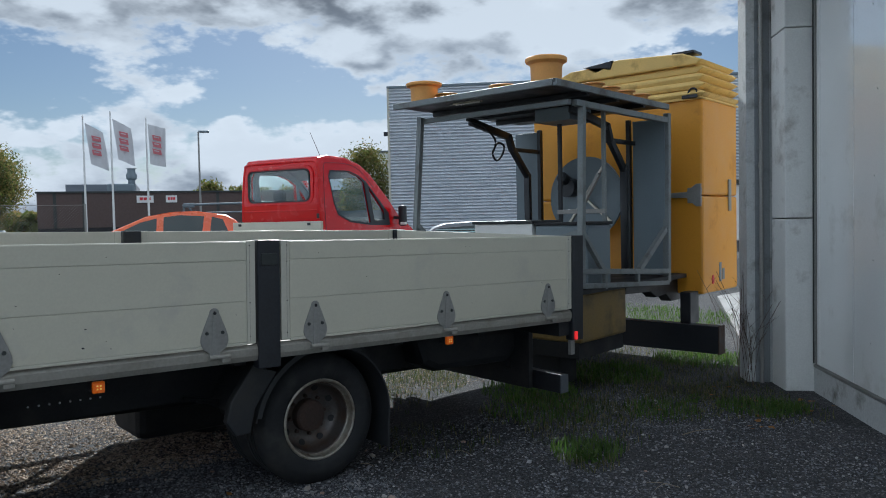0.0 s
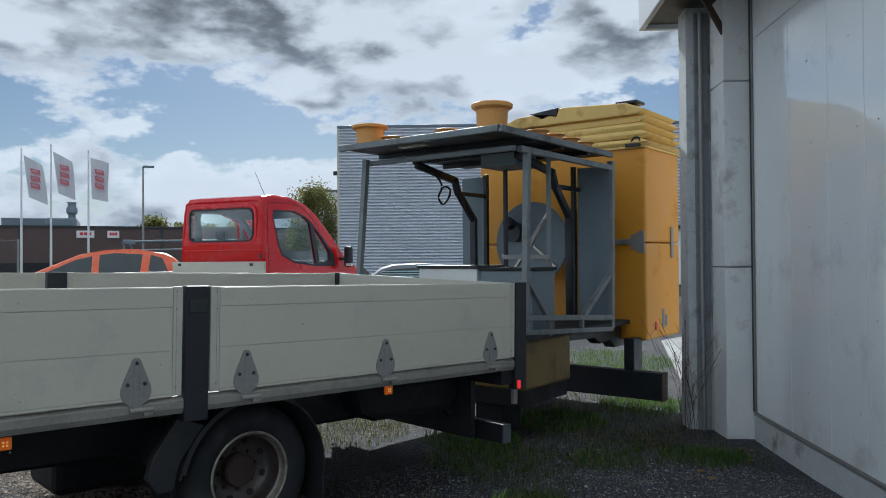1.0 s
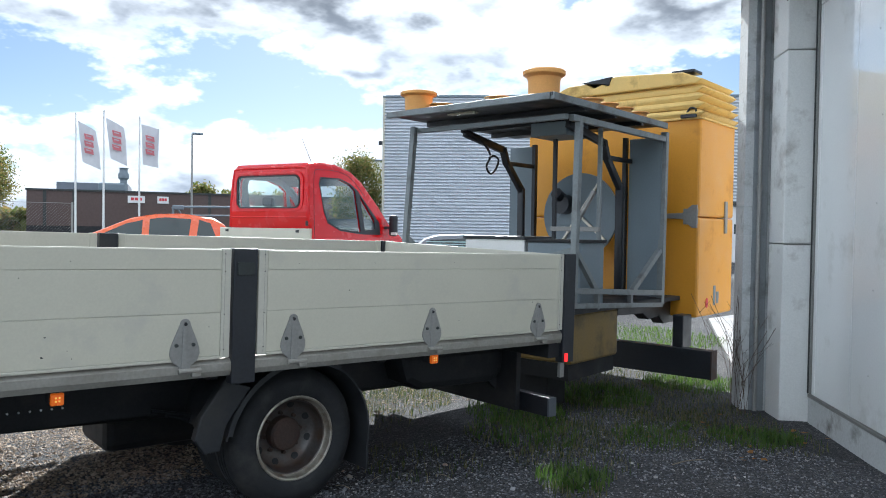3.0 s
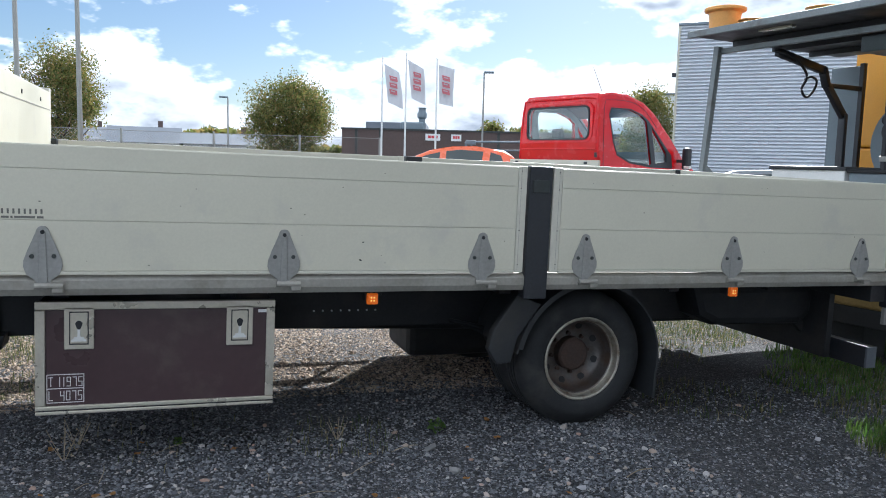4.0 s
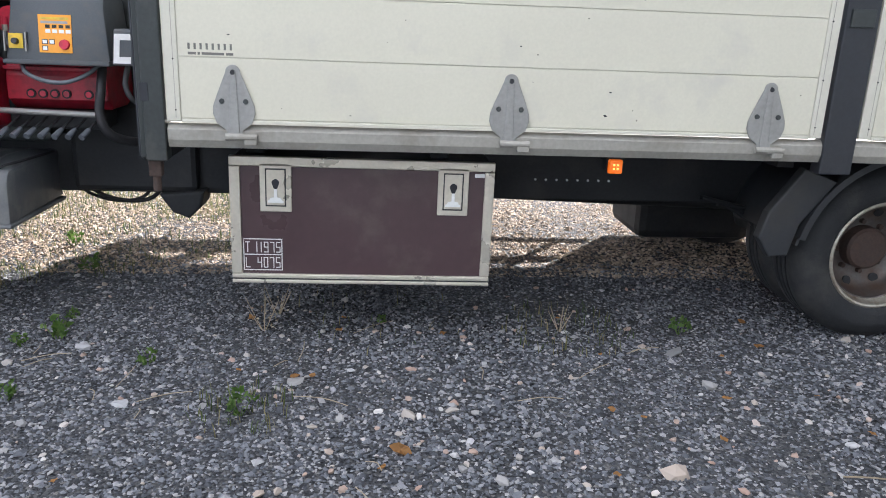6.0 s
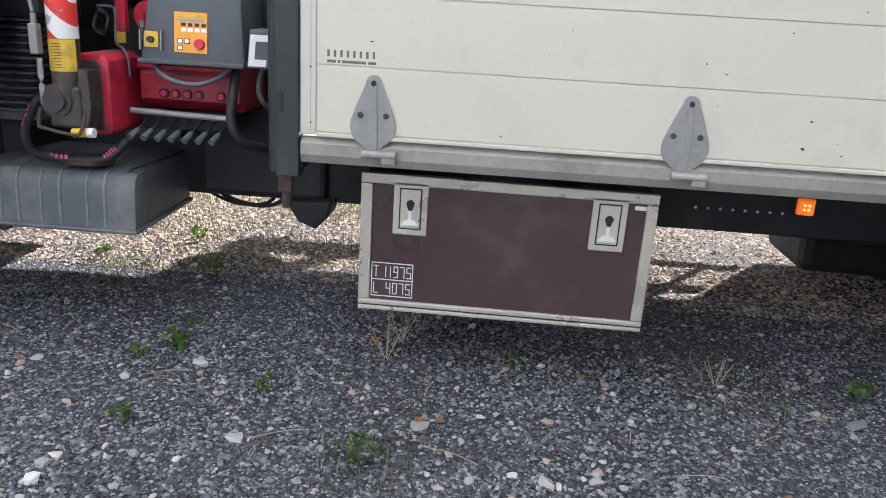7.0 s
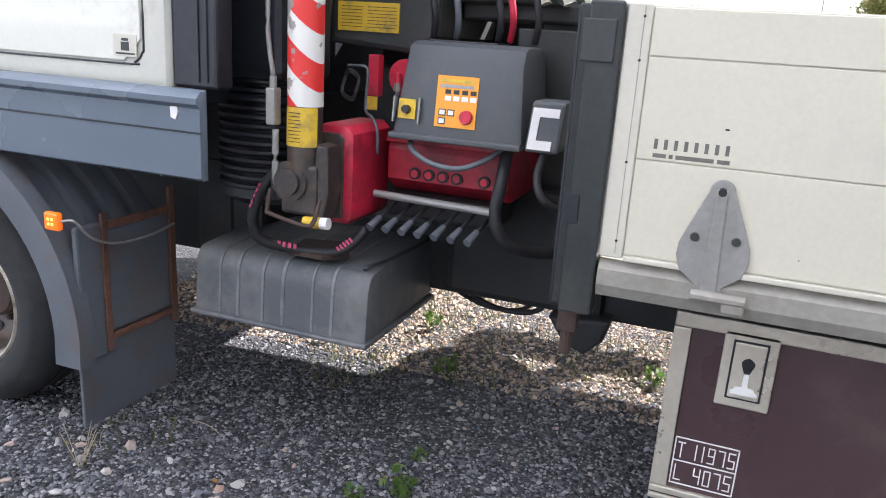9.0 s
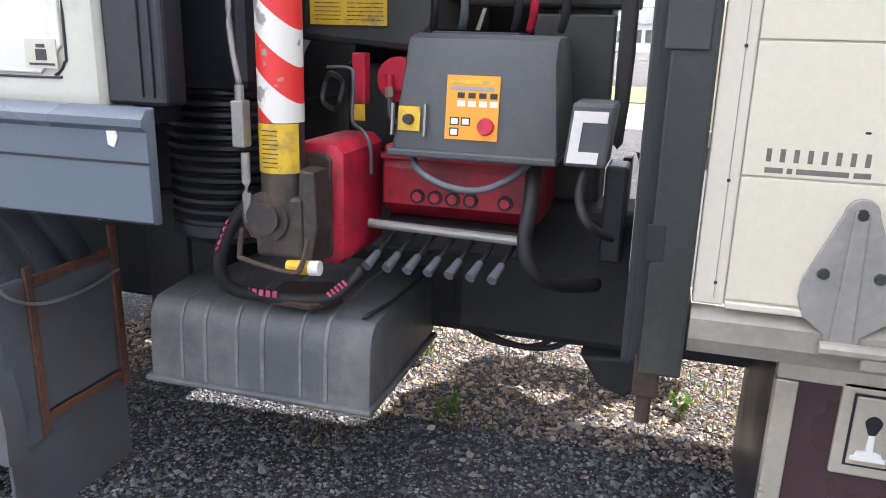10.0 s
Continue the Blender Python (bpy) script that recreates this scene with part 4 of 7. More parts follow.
def leg_paint():
    m = mat("striped_leg_paint", (0.7, 0.7, 0.66), 0.45)
    n, l = m.node_tree.nodes, m.node_tree.links
    bsdf = n["Principled BSDF"]
    co, sep = n.new("ShaderNodeTexCoord"), n.new("ShaderNodeSeparateXYZ")
    l.new(co.outputs["Object"], sep.inputs[0])
    def math_node(op, a, b):
        x = n.new("ShaderNodeMath")
        x.operation = op
        for i, v in enumerate((a, b)):
            if isinstance(v, (int, float)):
                x.inputs[i].default_value = v
            else:
                l.new(v, x.inputs[i])
        return x.outputs[0]
    s = math_node("ADD", sep.outputs["Z"], math_node("MULTIPLY", sep.outputs["X"], 0.85))
    f = math_node("FRACT", math_node("DIVIDE", s, 0.168), 0)
    stripe = math_node("GREATER_THAN", f, 0.5)
    wear, ramp = n.new("ShaderNodeTexNoise"), n.new("ShaderNodeValToRGB")
    wear.inputs["Scale"].default_value, wear.inputs["Detail"].default_value = 16, 8
    ramp.color_ramp.elements[0].position, ramp.color_ramp.elements[1].position = 0.60, 0.63
    l.new(co.outputs["Object"], wear.inputs["Vector"])
    l.new(wear.outputs["Fac"], ramp.inputs["Fac"])
    a, b = n.new("ShaderNodeMixRGB"), n.new("ShaderNodeMixRGB")
    a.inputs["Color1"].default_value, a.inputs["Color2"].default_value = (0.70, 0.69, 0.64, 1), (0.66, 0.035, 0.03, 1)
    b.inputs["Color2"].default_value = (0.30, 0.27, 0.25, 1)
    l.new(stripe, a.inputs["Fac"])
    l.new(ramp.outputs["Color"], b.inputs["Fac"])
    l.new(a.outputs["Color"], b.inputs["Color1"])
    l.new(b.outputs["Color"], bsdf.inputs["Base Color"])
    return m


leg = new("stabiliser_leg")
leg.parent = lorry
bm = bmesh.new()
tube(bm, (*LEG, 1.275), (*LEG, 2.3), 0.055, n=28)
part("leg_tube", bm, leg_paint(), leg, "red and white striped stabiliser tube", smooth=True)
bm = bmesh.new()
tube(bm, (*LEG, 1.05), (*LEG, 1.275), 0.054, n=28)
part("leg_lower", bm, M_GRIME, leg, "grimy lower tube of the leg", smooth=True)
bm = bmesh.new()
a, b = radians(-165), radians(-18)
ring = [[bm.verts.new((LEG[0] + 0.056 * math.cos(a + (b - a) * i / 10), LEG[1] + 0.056 * math.sin(a + (b - a) * i / 10), z)) for i in range(11)] for z in (1.155, 1.273)]
for i in range(10):
    bm.faces.new((ring[0][i], ring[0][i + 1], ring[1][i + 1], ring[1][i]))
part("leg_sticker", bm, M_LABEL, leg, "yellow warning sticker with fine print", smooth=True)
bars(-1.53, -1.487, LEG[1] - 0.0565, 1.165, 1.262, 9, M_BLACK, leg, "print", 0.18, 7)
bm = bmesh.new()
tube(bm, (-1.535, 4.20, 1.045), (-1.535, 4.30, 1.045), 0.062, n=24)
tube(bm, (-1.535, 4.185, 1.045), (-1.535, 4.20, 1.045), 0.042, n=24)
box(bm, -1.57, -1.44, 4.21, 4.32, 0.94, 1.10, 0.012)
part("leg_joint", bm, M_GRIME, leg, "black pivot of the stabiliser leg")
bm = bmesh.new()
prism(bm, [(-1.49, 0.925), (-1.425, 0.925), (-1.405, 1.02), (-1.41, 1.16), (-1.45, 1.165), (-1.46, 1.05)], 4.22, 4.30, bevel=0.006)
part("leg_bracket", bm, M_GRIME, leg, "grimy leg bracket")
bm = bmesh.new()
pipe(bm, [(-1.585, 4.18, 1.02), (-1.59, 4.17, 0.955), (-1.57, 4.16, 0.945), (-1.45, 4.16, 0.925), (-1.425, 4.17, 0.94), (-1.42, 4.2, 1.0)], 0.007, 6)
part("foot_loop", bm, M_RUST, leg)
bm = bmesh.new()
tube(bm, (-1.475, 4.20, 0.925), (-1.405, 4.20, 0.93), 0.018, n=16)
part("foot_end", bm, M_LABEL, leg)
bm = bmesh.new()
tube(bm, (-1.415, 4.20, 0.929), (-1.39, 4.20, 0.931), 0.0185, n=16)
part("foot_cap", bm, M_WHITE, leg)

crane = new("loading_crane")
crane.parent = lorry
tagged(crane, "red loading crane with dark grey column")
bm = bmesh.new()
prism(bm, [(-1.515, 0.955), (-1.47, 0.895), (-1.405, 0.895), (-1.385, 0.915), (-1.385, 1.19), (-1.41, 1.215), (-1.50, 1.215), (-1.515, 1.20)], 4.34, 4.62, bevel=0.016)
head = part("red_head", bm, M_RED, crane, "red leg housing of the crane", smooth=True)
bm = bmesh.new()
prism(bm, [(-1.50, 0.96), (-1.465, 0.915), (-1.425, 0.915), (-1.418, 0.93), (-1.418, 1.175), (-1.435, 1.19), (-1.50, 1.19)], 4.33, 4.345, bevel=0.004)
part("front_plate", bm, M_GRIME, head, "grimy front plate of the leg housing")
bm = bmesh.new()
prism(bm, [(4.56, 1.19), (4.54, 1.13), (4.54, 1.03), (4.60, 0.985), (4.90, 0.985), (4.90, 1.19)], -1.36, -0.93, "x", 0.008)
beam = part("crane_beam", bm, M_REDDARK, crane, "red cross beam of the crane")
boxpart("beam_flange", -1.36, -0.93, 4.525, 4.56, 1.155, 1.172, M_REDDARK, beam, 0.003)
for x in (-1.255, -1.205, -1.155, -1.105, -1.01):
    bm = bmesh.new()
    tube(bm, (x, 4.532, 1.055), (x, 4.545, 1.055), 0.020, 0.020, 18)
    boss = part("valve_boss", bm, M_CHASSIS, beam)
    bm = bmesh.new()
    tube(bm, (x, 4.529, 1.055), (x, 4.533, 1.055), 0.013, 0.013, 14)
    part("boss_cap", bm, M_RED, boss)
bm = bmesh.new()
tube(bm, (-1.37, 4.47, 0.985), (-0.95, 4.47, 0.975), 0.013, n=12)
part("guard_bar", bm, M_GALV, crane, "worn grey guard bar")
boxpart("valve_block", -1.36, -0.96, 4.54, 4.74, 0.90, 0.98, M_CHASSIS, crane, 0.01)
for k in range(7):
    x = -1.312 + 0.057 * k
    bm = bmesh.new()
    tube(bm, (x, 4.53, 0.955), (x - 0.025, 4.43, 0.905), 0.006, n=8)
    lever = part("control_lever", bm, M_CHASSIS, crane)
    bm = bmesh.new()
    tube(bm, (x - 0.022, 4.445, 0.912), (x - 0.036, 4.392, 0.885), 0.0105, 0.014, 12)
    part("lever_grip", bm, M_GRIP, lever, "grey lever grip", smooth=True)
bm = bmesh.new()
tube(bm, (-1.352, 4.64, 1.36), (-1.352, 4.74, 1.36), 0.062, n=28)
tube(bm, (-1.352, 4.625, 1.36), (-1.352, 4.64, 1.36), 0.03, n=20)
part("red_drum", bm, M_RED, crane, "round red end cap", smooth=True)
bm = bmesh.new()
tube(bm, (-1.362, 4.60, 1.34), (-1.362, 4.60, 1.375), 0.011, n=10)
part("drum_fitting", bm, M_RED, crane)
bm = bmesh.new()
tube(bm, (-1.362, 4.60, 1.315), (-1.362, 4.60, 1.342), 0.013, n=6)
part("hose_nut", bm, M_STEEL, crane)
bm = bmesh.new()
pipe(bm, [(-1.362, 4.60, 1.32), (-1.36, 4.60, 1.27), (-1.345, 4.61, 1.245), (-1.32, 4.64, 1.25)], 0.008)
part("steel_pipe", bm, M_GRIP, crane, smooth=True)
bm = bmesh.new()
pipe(bm, [(-1.50, 4.55, 1.39), (-1.43, 4.54, 1.39), (-1.415, 4.53, 1.36), (-1.415, 4.52, 1.27), (-1.40, 4.50, 1.245), (-1.36, 4.46, 1.235), (-1.335, 4.45, 1.20), (-1.335, 4.46, 1.12)], 0.005)
for v in bm.verts:
    v.co.x -= 0.025
part("steel_pipe", bm, M_GRIP, crane, smooth=True)
bm = bmesh.new()
for r in (0.052, 0.046, 0.041):
    pipe(bm, [(-1.487 + r * 0.6 * math.cos(q), 4.50 + 0.01 * math.sin(3 * q), 1.33 + r * math.sin(q)) for q in [2 * math.pi * i / 12 for i in range(13)]], 0.003, 6)
part("hose_coil", bm, M_HOSE, crane)
boxpart("red_plate", -1.475, -1.435, 4.60, 4.64, 1.29, 1.43, M_RED, crane, 0.004)
boxpart("plate_sticker", -1.475, -1.435, 4.597, 4.601, 1.245, 1.29, M_LABEL, crane, 0.0)
bm = bmesh.new()
prism(bm, [(-1.66, 1.46), (-1.32, 1.435), (-1.25, 1.50), (-1.23, 2.3), (-1.66, 2.3)], 4.66, 5.3, bevel=0.02)
col = part("crane_column", bm, M_OLIVE, crane, "dark grey crane column housing")
lab = boxpart("warning_label", -1.625, -1.392, 4.654, 4.661, 1.503, 1.60, M_LABEL, col, 0.0, "yellow warning label")
bars(-1.61, -1.53, 4.654, 1.512, 1.59, 7, M_INK, lab, "print", 0.2, 11)
bars(-1.51, -1.40, 4.654, 1.512, 1.59, 7, M_INK, lab, "print", 0.2, 12)
bm = bmesh.new()
pipe(bm, [(-1.60, 4.20, 2.2), (-1.595, 4.19, 1.75), (-1.60, 4.19, 1.50), (-1.582, 4.19, 1.36)], 0.0075)
pipe(bm, [(-1.58, 4.2, 1.20), (-1.58, 4.2, 1.05), (-1.60, 4.26, 0.98)], 0.011)
part("leg_hose", bm, M_GALV, leg, smooth=True)
bm = bmesh.new()
box(bm, -1.598, -1.566, 4.172, 4.21, 1.215, 1.325, 0.004)
tube(bm, (-1.582, 4.19, 1.325), (-1.582, 4.19, 1.36), 0.011, n=8)
part("lock_valve", bm, M_GALV, leg, "grey lock valve on the leg")

boxpart("gear_housing", -1.78, -0.98, 5.32, 5.85, 0.8, 1.66, M_CHASSIS, crane, 0.03)
boxpart("column_foot", -1.58, -1.30, 4.80, 5.05, 0.8, 1.40, M_OLIVE, crane, 0.02)
# control box with its labels
bm = bmesh.new()
prism(bm, [(4.395, 1.205), (4.395, 1.235), (4.415, 1.42), (4.435, 1.475), (4.47, 1.488), (4.62, 1.488), (4.68, 1.46), (4.70, 1.205)], -1.255, -0.875, "x", 0.018)
for v in bm.verts:
    if v.co.z < 1.38:
        v.co.x += (-0.028 if v.co.x < -1.06 else 0.018) * (1.38 - v.co.z) / 0.17
ctrl = part("control_box", bm, M_PLASTIC, crane, "dark grey plastic crane control box", smooth=True)
boxpart("control_base", -1.29, -0.86, 4.38, 4.70, 1.188, 1.208, M_PLASTIC, ctrl, 0.006)
boxpart("top_vent", -1.20, -0.98, 4.47, 4.60, 1.486, 1.493, M_BLACK, ctrl, 0.002)
TILTBOX = pose(0, 4.3925, 1.235) @ pose(0, 0, 0, -6.2, 0, 0)


def on_box(name, x0, x1, z0, z1, t, material, parent, bevel=0.0, label=""):
    bm = bmesh.new()
    box(bm, x0, x1, -t, 0.001, z0 - 1.235, z1 - 1.235, bevel, TILTBOX)
    return part(name, bm, material, parent, label)


panel = on_box("control_panel", -1.14, -1.008, 1.238, 1.392, 0.002, M_ORLABEL, ctrl, label="orange membrane control panel")
on_box("panel_strip", -1.13, -1.018, 1.372, 1.382, 0.003, M_LABEL, panel)
on_box("panel_strip", -1.13, -1.022, 1.356, 1.366, 0.003, M_GALV, panel)
for k in range(4):
    x = -1.112 + 0.027 * k
    on_box("lamp_symbol", x, x + 0.018, 1.338, 1.351, 0.003, M_INK, panel)
    on_box("key_field", x, x + 0.02, 1.318, 1.332, 0.003, M_WHITE, panel)
for x, z in ((-1.128, 1.272), (-1.100, 1.272), (-1.128, 1.246)):
    key = on_box("push_key", x, x + 0.023, z, z + 0.02, 0.003, M_INK, panel)
    on_box("key_face", x + 0.003, x + 0.020, z + 0.003, z + 0.017, 0.004, M_WHITE, key)
bm = bmesh.new()
tube(bm, TILTBOX @ Vector((-1.038, 0, 1.272 - 1.235)), TILTBOX @ Vector((-1.038, -0.014, 1.272 - 1.235)), 0.022, 0.019, 20)
part("stop_button", bm, M_RED, panel, "red stop button", smooth=True)
sw = on_box("switch_plate", -1.262, -1.205, 1.252, 1.312, 0.003, M_LABEL, ctrl, label="yellow plate of a rotary switch")
bm = bmesh.new()
tube(bm, TILTBOX @ Vector((-1.233, 0, 0.045)), TILTBOX @ Vector((-1.233, -0.022, 0.045)), 0.014, 0.012, 16)
part("rotary_knob", bm, M_BLACK, sw)
for x in (-1.278, -1.193):
    on_box("guard_rail", x, x + 0.005, 1.24, 1.318, 0.012, M_GALV, ctrl)
bm = bmesh.new()
pipe(bm, [(-1.24, 4.45, 1.19), (-1.21, 4.40, 1.155), (-1.13, 4.37, 1.125), (-1.04, 4.37, 1.12), (-0.97, 4.42, 1.15), (-0.93, 4.46, 1.19)], 0.009)
part("slack_cable", bm, M_GRIP, ctrl, "grey cable slung under the control box", smooth=True)
# small switch box, its cable and the flexible conduit
bm = bmesh.new()
box(bm, -0.842, -0.742, 4.36, 4.48, 1.195, 1.345, 0.01)
for v in bm.verts:
    v.co.x += (v.co.z - 1.2) * 0.10
small = part("switch_box", bm, M_PLASTIC, crane, "grey switch box with a white label")
for x0, x1, z0, z1 in ((-0.835, -0.812, 1.205, 1.325), (-0.812, -0.765, 1.205, 1.232), (-0.812, -0.757, 1.30, 1.325)):
    bm = bmesh.new()
    box(bm, x0, x1, 4.357, 4.3605, z0, z1)
    for v in bm.verts:
        v.co.x += (v.co.z - 1.2) * 0.10
    part("white_label", bm, M_STENCIL, small)
bm = bmesh.new()
pipe(bm, [(-0.79, 4.41, 1.2), (-0.80, 4.38, 1.12), (-0.77, 4.36, 1.06), (-0.72, 4.42, 1.02)], 0.012)
part("box_cable", bm, M_HOSE, crane, smooth=True)
bm = bmesh.new()
pipe(bm, [(-0.93, 4.50, 1.18), (-0.925, 4.44, 1.08), (-0.93, 4.42, 0.98), (-0.90, 4.43, 0.90), (-0.84, 4.5, 0.86), (-0.76, 4.6, 0.84)], 0.020, 14)
part("conduit", bm, M_HOSE, crane, "thick black flexible conduit", smooth=True)
# crane post, arms and hoses above
boxpart("crane_post", -0.97, -0.80, 4.92, 5.15, 0.9, 2.4, M_OLIVE, crane, 0.015, "dark grey crane post")
boxpart("post_bridge", -1.24, -0.72, 4.86, 5.0, 1.565, 1.635, M_OLIVE, crane, 0.012)
boxpart("post_wing", -0.76, -0.70, 4.60, 4.72, 0.9, 1.165, M_BLACK, crane, 0.01)
boxpart("post_cover", -0.99, -0.772, 4.72, 4.76, 1.17, 1.545, M_OLIVE, crane, 0.006, "dark olive sheet cover")
bm = bmesh.new()
prism(bm, [(-0.757, 2.2), (-0.754, 1.30), (-0.747, 1.222), (-0.736, 1.208), (-0.725, 1.222), (-0.717, 1.32), (-0.713, 1.45), (-0.718, 2.2)], 4.60, 4.65, bevel=0.008)
part("hose_pouch", bm, M_HOSE, crane, "black hose pouch hanging beside the post")
bm = bmesh.new()
bar(bm, (-0.98, 5.1, 1.15), (-0.93, 5.1, 1.75), 0.05, 0.05, 0.006)
part("red_strut", bm, M_RED, crane)
for x, y, w in ((-0.72, 4.52, 0.045), (-0.80, 4.60, 0.05), (-0.90, 4.68, 0.055)):
    bm = bmesh.new()
    bar(bm, (x, y, 1.62), (x - 0.30, y, 2.35), 0.03, w, 0.004)
    part("boom_rail", bm, M_CAP, crane, "pale grey boom rail")
bm = bmesh.new()
prism(bm, [(-1.22, 1.62), (-0.86, 1.62), (-1.10, 2.4), (-1.35, 2.4)], 4.75, 5.25, bevel=0.02)
part("boom", bm, M_OLIVE, crane, "dark folded crane boom")
for x, c in ((-1.02, M_HOSE), (-0.98, M_RED), (-0.90, M_HOSE), (-1.16, M_GRIP), (-1.24, M_HOSE)):
    bm = bmesh.new()
    pipe(bm, [(x, 4.60, 1.50), (x + 0.015, 4.56, 1.58), (x - 0.03, 4.58, 1.75), (x - 0.12, 4.62, 2.1)], 0.011)
    part("hydraulic_hose", bm, c, crane, smooth=True)
# printed protective sleeve round a hose on the tank
bm = bmesh.new()
pipe(bm, [(-1.60, 4.27, 1.08), (-1.66, 4.25, 1.00), (-1.70, 4.25, 0.90), (-1.69, 4.28, 0.82), (-1.62, 4.33, 0.79), (-1.52, 4.35, 0.785), (-1.43, 4.37, 0.80), (-1.37, 4.42, 0.87)], 0.018, 12)
sleeve = part("hose_sleeve", bm, M_HOSE, crane, "black woven hose sleeve with pink print", smooth=True)
for a, b in (((-1.655, 4.232, 1.02), (-1.695, 4.228, 0.93)), ((-1.66, 4.302, 0.808), (-1.57, 4.322, 0.800)), ((-1.44, 4.35, 0.805), (-1.395, 4.372, 0.845))):
    bm = bmesh.new()
    a, b = Vector(a), Vector(b)
    for k in range(5):
        p, q = a.lerp(b, k / 5), a.lerp(b, (k + 0.6) / 5)
        bar(bm, p, q, 0.004, 0.018)
    part("pink_print", bm, M_PINK, sleeve)
bm = bmesh.new()
prism(bm, [(-1.62, 4.33), (-1.48, 4.32), (-1.42, 4.40), (-1.50, 4.52), (-1.64, 4.48)], 0.765, 0.785, "z", 0.006)
part("rusty_lid", bm, M_RUST, tank, "rusty lid on the tank cover")

# ---- the yellow machine ----
machine = thing("yellow_service_body", "yellow fibreglass service body with an open grey steel canopy frame", "machine", pose(5.46, 4.68, 0, 0, 0, 8.9))


def mbar(name, a, b, w, h=None, material=None, parent=None, label=""):
    bm = bmesh.new()
    bar(bm, a, b, w, h or w, 0.004)
    return part(name, bm, material or M_FRAME, parent or machine, label)


canopy = boxpart("canopy", 0.0, 2.37, 0.0, 2.08, 2.895, 2.935, M_BLACK, machine, 0.004, "dark grey sheet-steel canopy roof")
boxpart("canopy_edge", 0.0, 2.37, -0.012, 0.03, 2.868, 2.932, M_FRAME, canopy, 0.004)
boxpart("canopy_edge", -0.012, 0.03, 0.03, 2.08, 2.870, 2.932, M_FRAME, canopy, 0.004)
for x in (0.6, 1.2, 1.8):
    boxpart("roof_rib", x, x + 0.05, 0.03, 2.05, 2.845, 2.895, M_BLACK, canopy, 0.003)
boxpart("roof_lamp", 1.05, 1.5, 0.5, 0.95, 2.70, 2.845, M_PANEL, canopy, 0.01, "dusty box lamp under the canopy")
boxpart("roof_light_strip", 0.25, 0.33, 1.1, 1.45, 2.878, 2.895, M_STEEL, canopy, 0.002)
mbar("top_rail", (0.42, 0.06, 2.76), (2.42, 0.06, 2.76), 0.06)
mbar("top_rail", (0.34, 0.06, 2.76), (0.34, 2.0, 2.76), 0.05)
mbar("front_post", (0.50, 0.06, 0.98), (0.56, 0.06, 2.79), 0.062, label="grey square steel post")
mbar("rear_post", (0.22, 2.04, 1.0), (0.30, 1.96, 2.80), 0.055)
mbar("corner_post", (2.42, 0.06, 0.88), (2.46, 0.06, 2.84), 0.07)
mbar("lower_rail", (0.45, 0.05, 1.13), (2.42, 0.05, 1.01), 0.055, label="pale grey lower rail")
mbar("lower_rail", (0.45, 0.05, 0.985), (2.42, 0.05, 0.875), 0.05)
for x in (0.95, 1.66):
    mbar("rail_upright", (x, 0.05, 1.08), (x, 0.05, 0.92), 0.045)
mbar("brace", (0.50, 0.05, 1.52), (0.94, 0.05, 1.09), 0.05)
mbar("brace", (0.52, 0.07, 1.52), (0.36, 0.4, 1.40), 0.045)
mbar("brace", (2.36, 0.05, 1.50), (1.70, 0.05, 1.07), 0.05)
mbar("brace", (0.25, 2.01, 1.62), (0.40, 1.92, 1.44), 0.045)
# first piece is an unseen extension, added to shade ground behind the lorry tail
boxpart("deck", 0.10, 0.418, 0.55, 2.1, 0.90, 0.95, M_CHASSIS, machine, 0.004)
boxpart("deck", 0.42, 2.9, 0.03, 2.1, 0.90, 0.95, M_CHASSIS, machine, 0.004)
boxpart("back_panel", 2.40, 2.44, 0.07, 0.47, 0.96, 2.78, M_PANEL, machine, 0.004, "blue-grey side panel")
boxpart("back_panel", 2.40, 2.44, 1.80, 2.18, 0.96, 2.78, M_PANEL, machine, 0.004, "blue-grey side panel")
for y in (0.49, 1.76):
    boxpart("back_post", 2.36, 2.42, y, y + 0.05, 0.95, 2.80, M_BLACK, machine, 0.004)
for y in (0.44, 1.80):
    bm = bmesh.new()
    for p, q in (((0.97, 2.80), (1.73, 2.67)), ((1.71, 2.70), (1.80, 2.50)), ((1.79, 2.53), (2.12, 2.20)), ((2.12, 2.23), (2.13, 0.97))):
        bar(bm, (p[0], y, p[1]), (q[0], y, q[1]), 0.06, 0.085, 0.010)
    bar(bm, (1.80, y, 2.52), (2.38, y, 2.52), 0.04, 0.05, 0.004)
    part("bent_arm", bm, M_BLACK, machine, "bent black steel arm", smooth=True)
bm = bmesh.new()
pipe(bm, [(0.87, 1.75, 2.80), (1.12, 1.74, 2.76), (1.30, 1.73, 2.66), (1.37, 1.73, 2.56), (1.30, 1.73, 2.44), (1.38, 1.73, 2.36), (1.50, 1.74, 2.43), (1.56, 1.75, 2.54), (1.48, 1.76, 2.58), (1.40, 1.77, 2.55)], 0.013)
part("hanging_hose", bm, M_HOSE, machine, "black hose hanging in a loop", smooth=True)
# reel
reel = new("reel")
reel.parent = machine
tagged(reel, "grey cable reel with welded spokes")
bm = bmesh.new()
tube(bm, (2.36, 1.10, 1.90), (2.40, 1.10, 1.90), 0.51, n=48)
part("reel_disc", bm, M_PANEL, reel, smooth=True)
for ang in (40, 125):
    c, s = math.cos(radians(ang)), math.sin(radians(ang))
    mbar("spoke", (2.343, 1.10 - 0.47 * c, 1.90 - 0.47 * s), (2.345, 1.10 + 0.47 * c, 1.90 + 0.47 * s), 0.03, 0.03, M_STEEL, reel)
bm = bmesh.new()
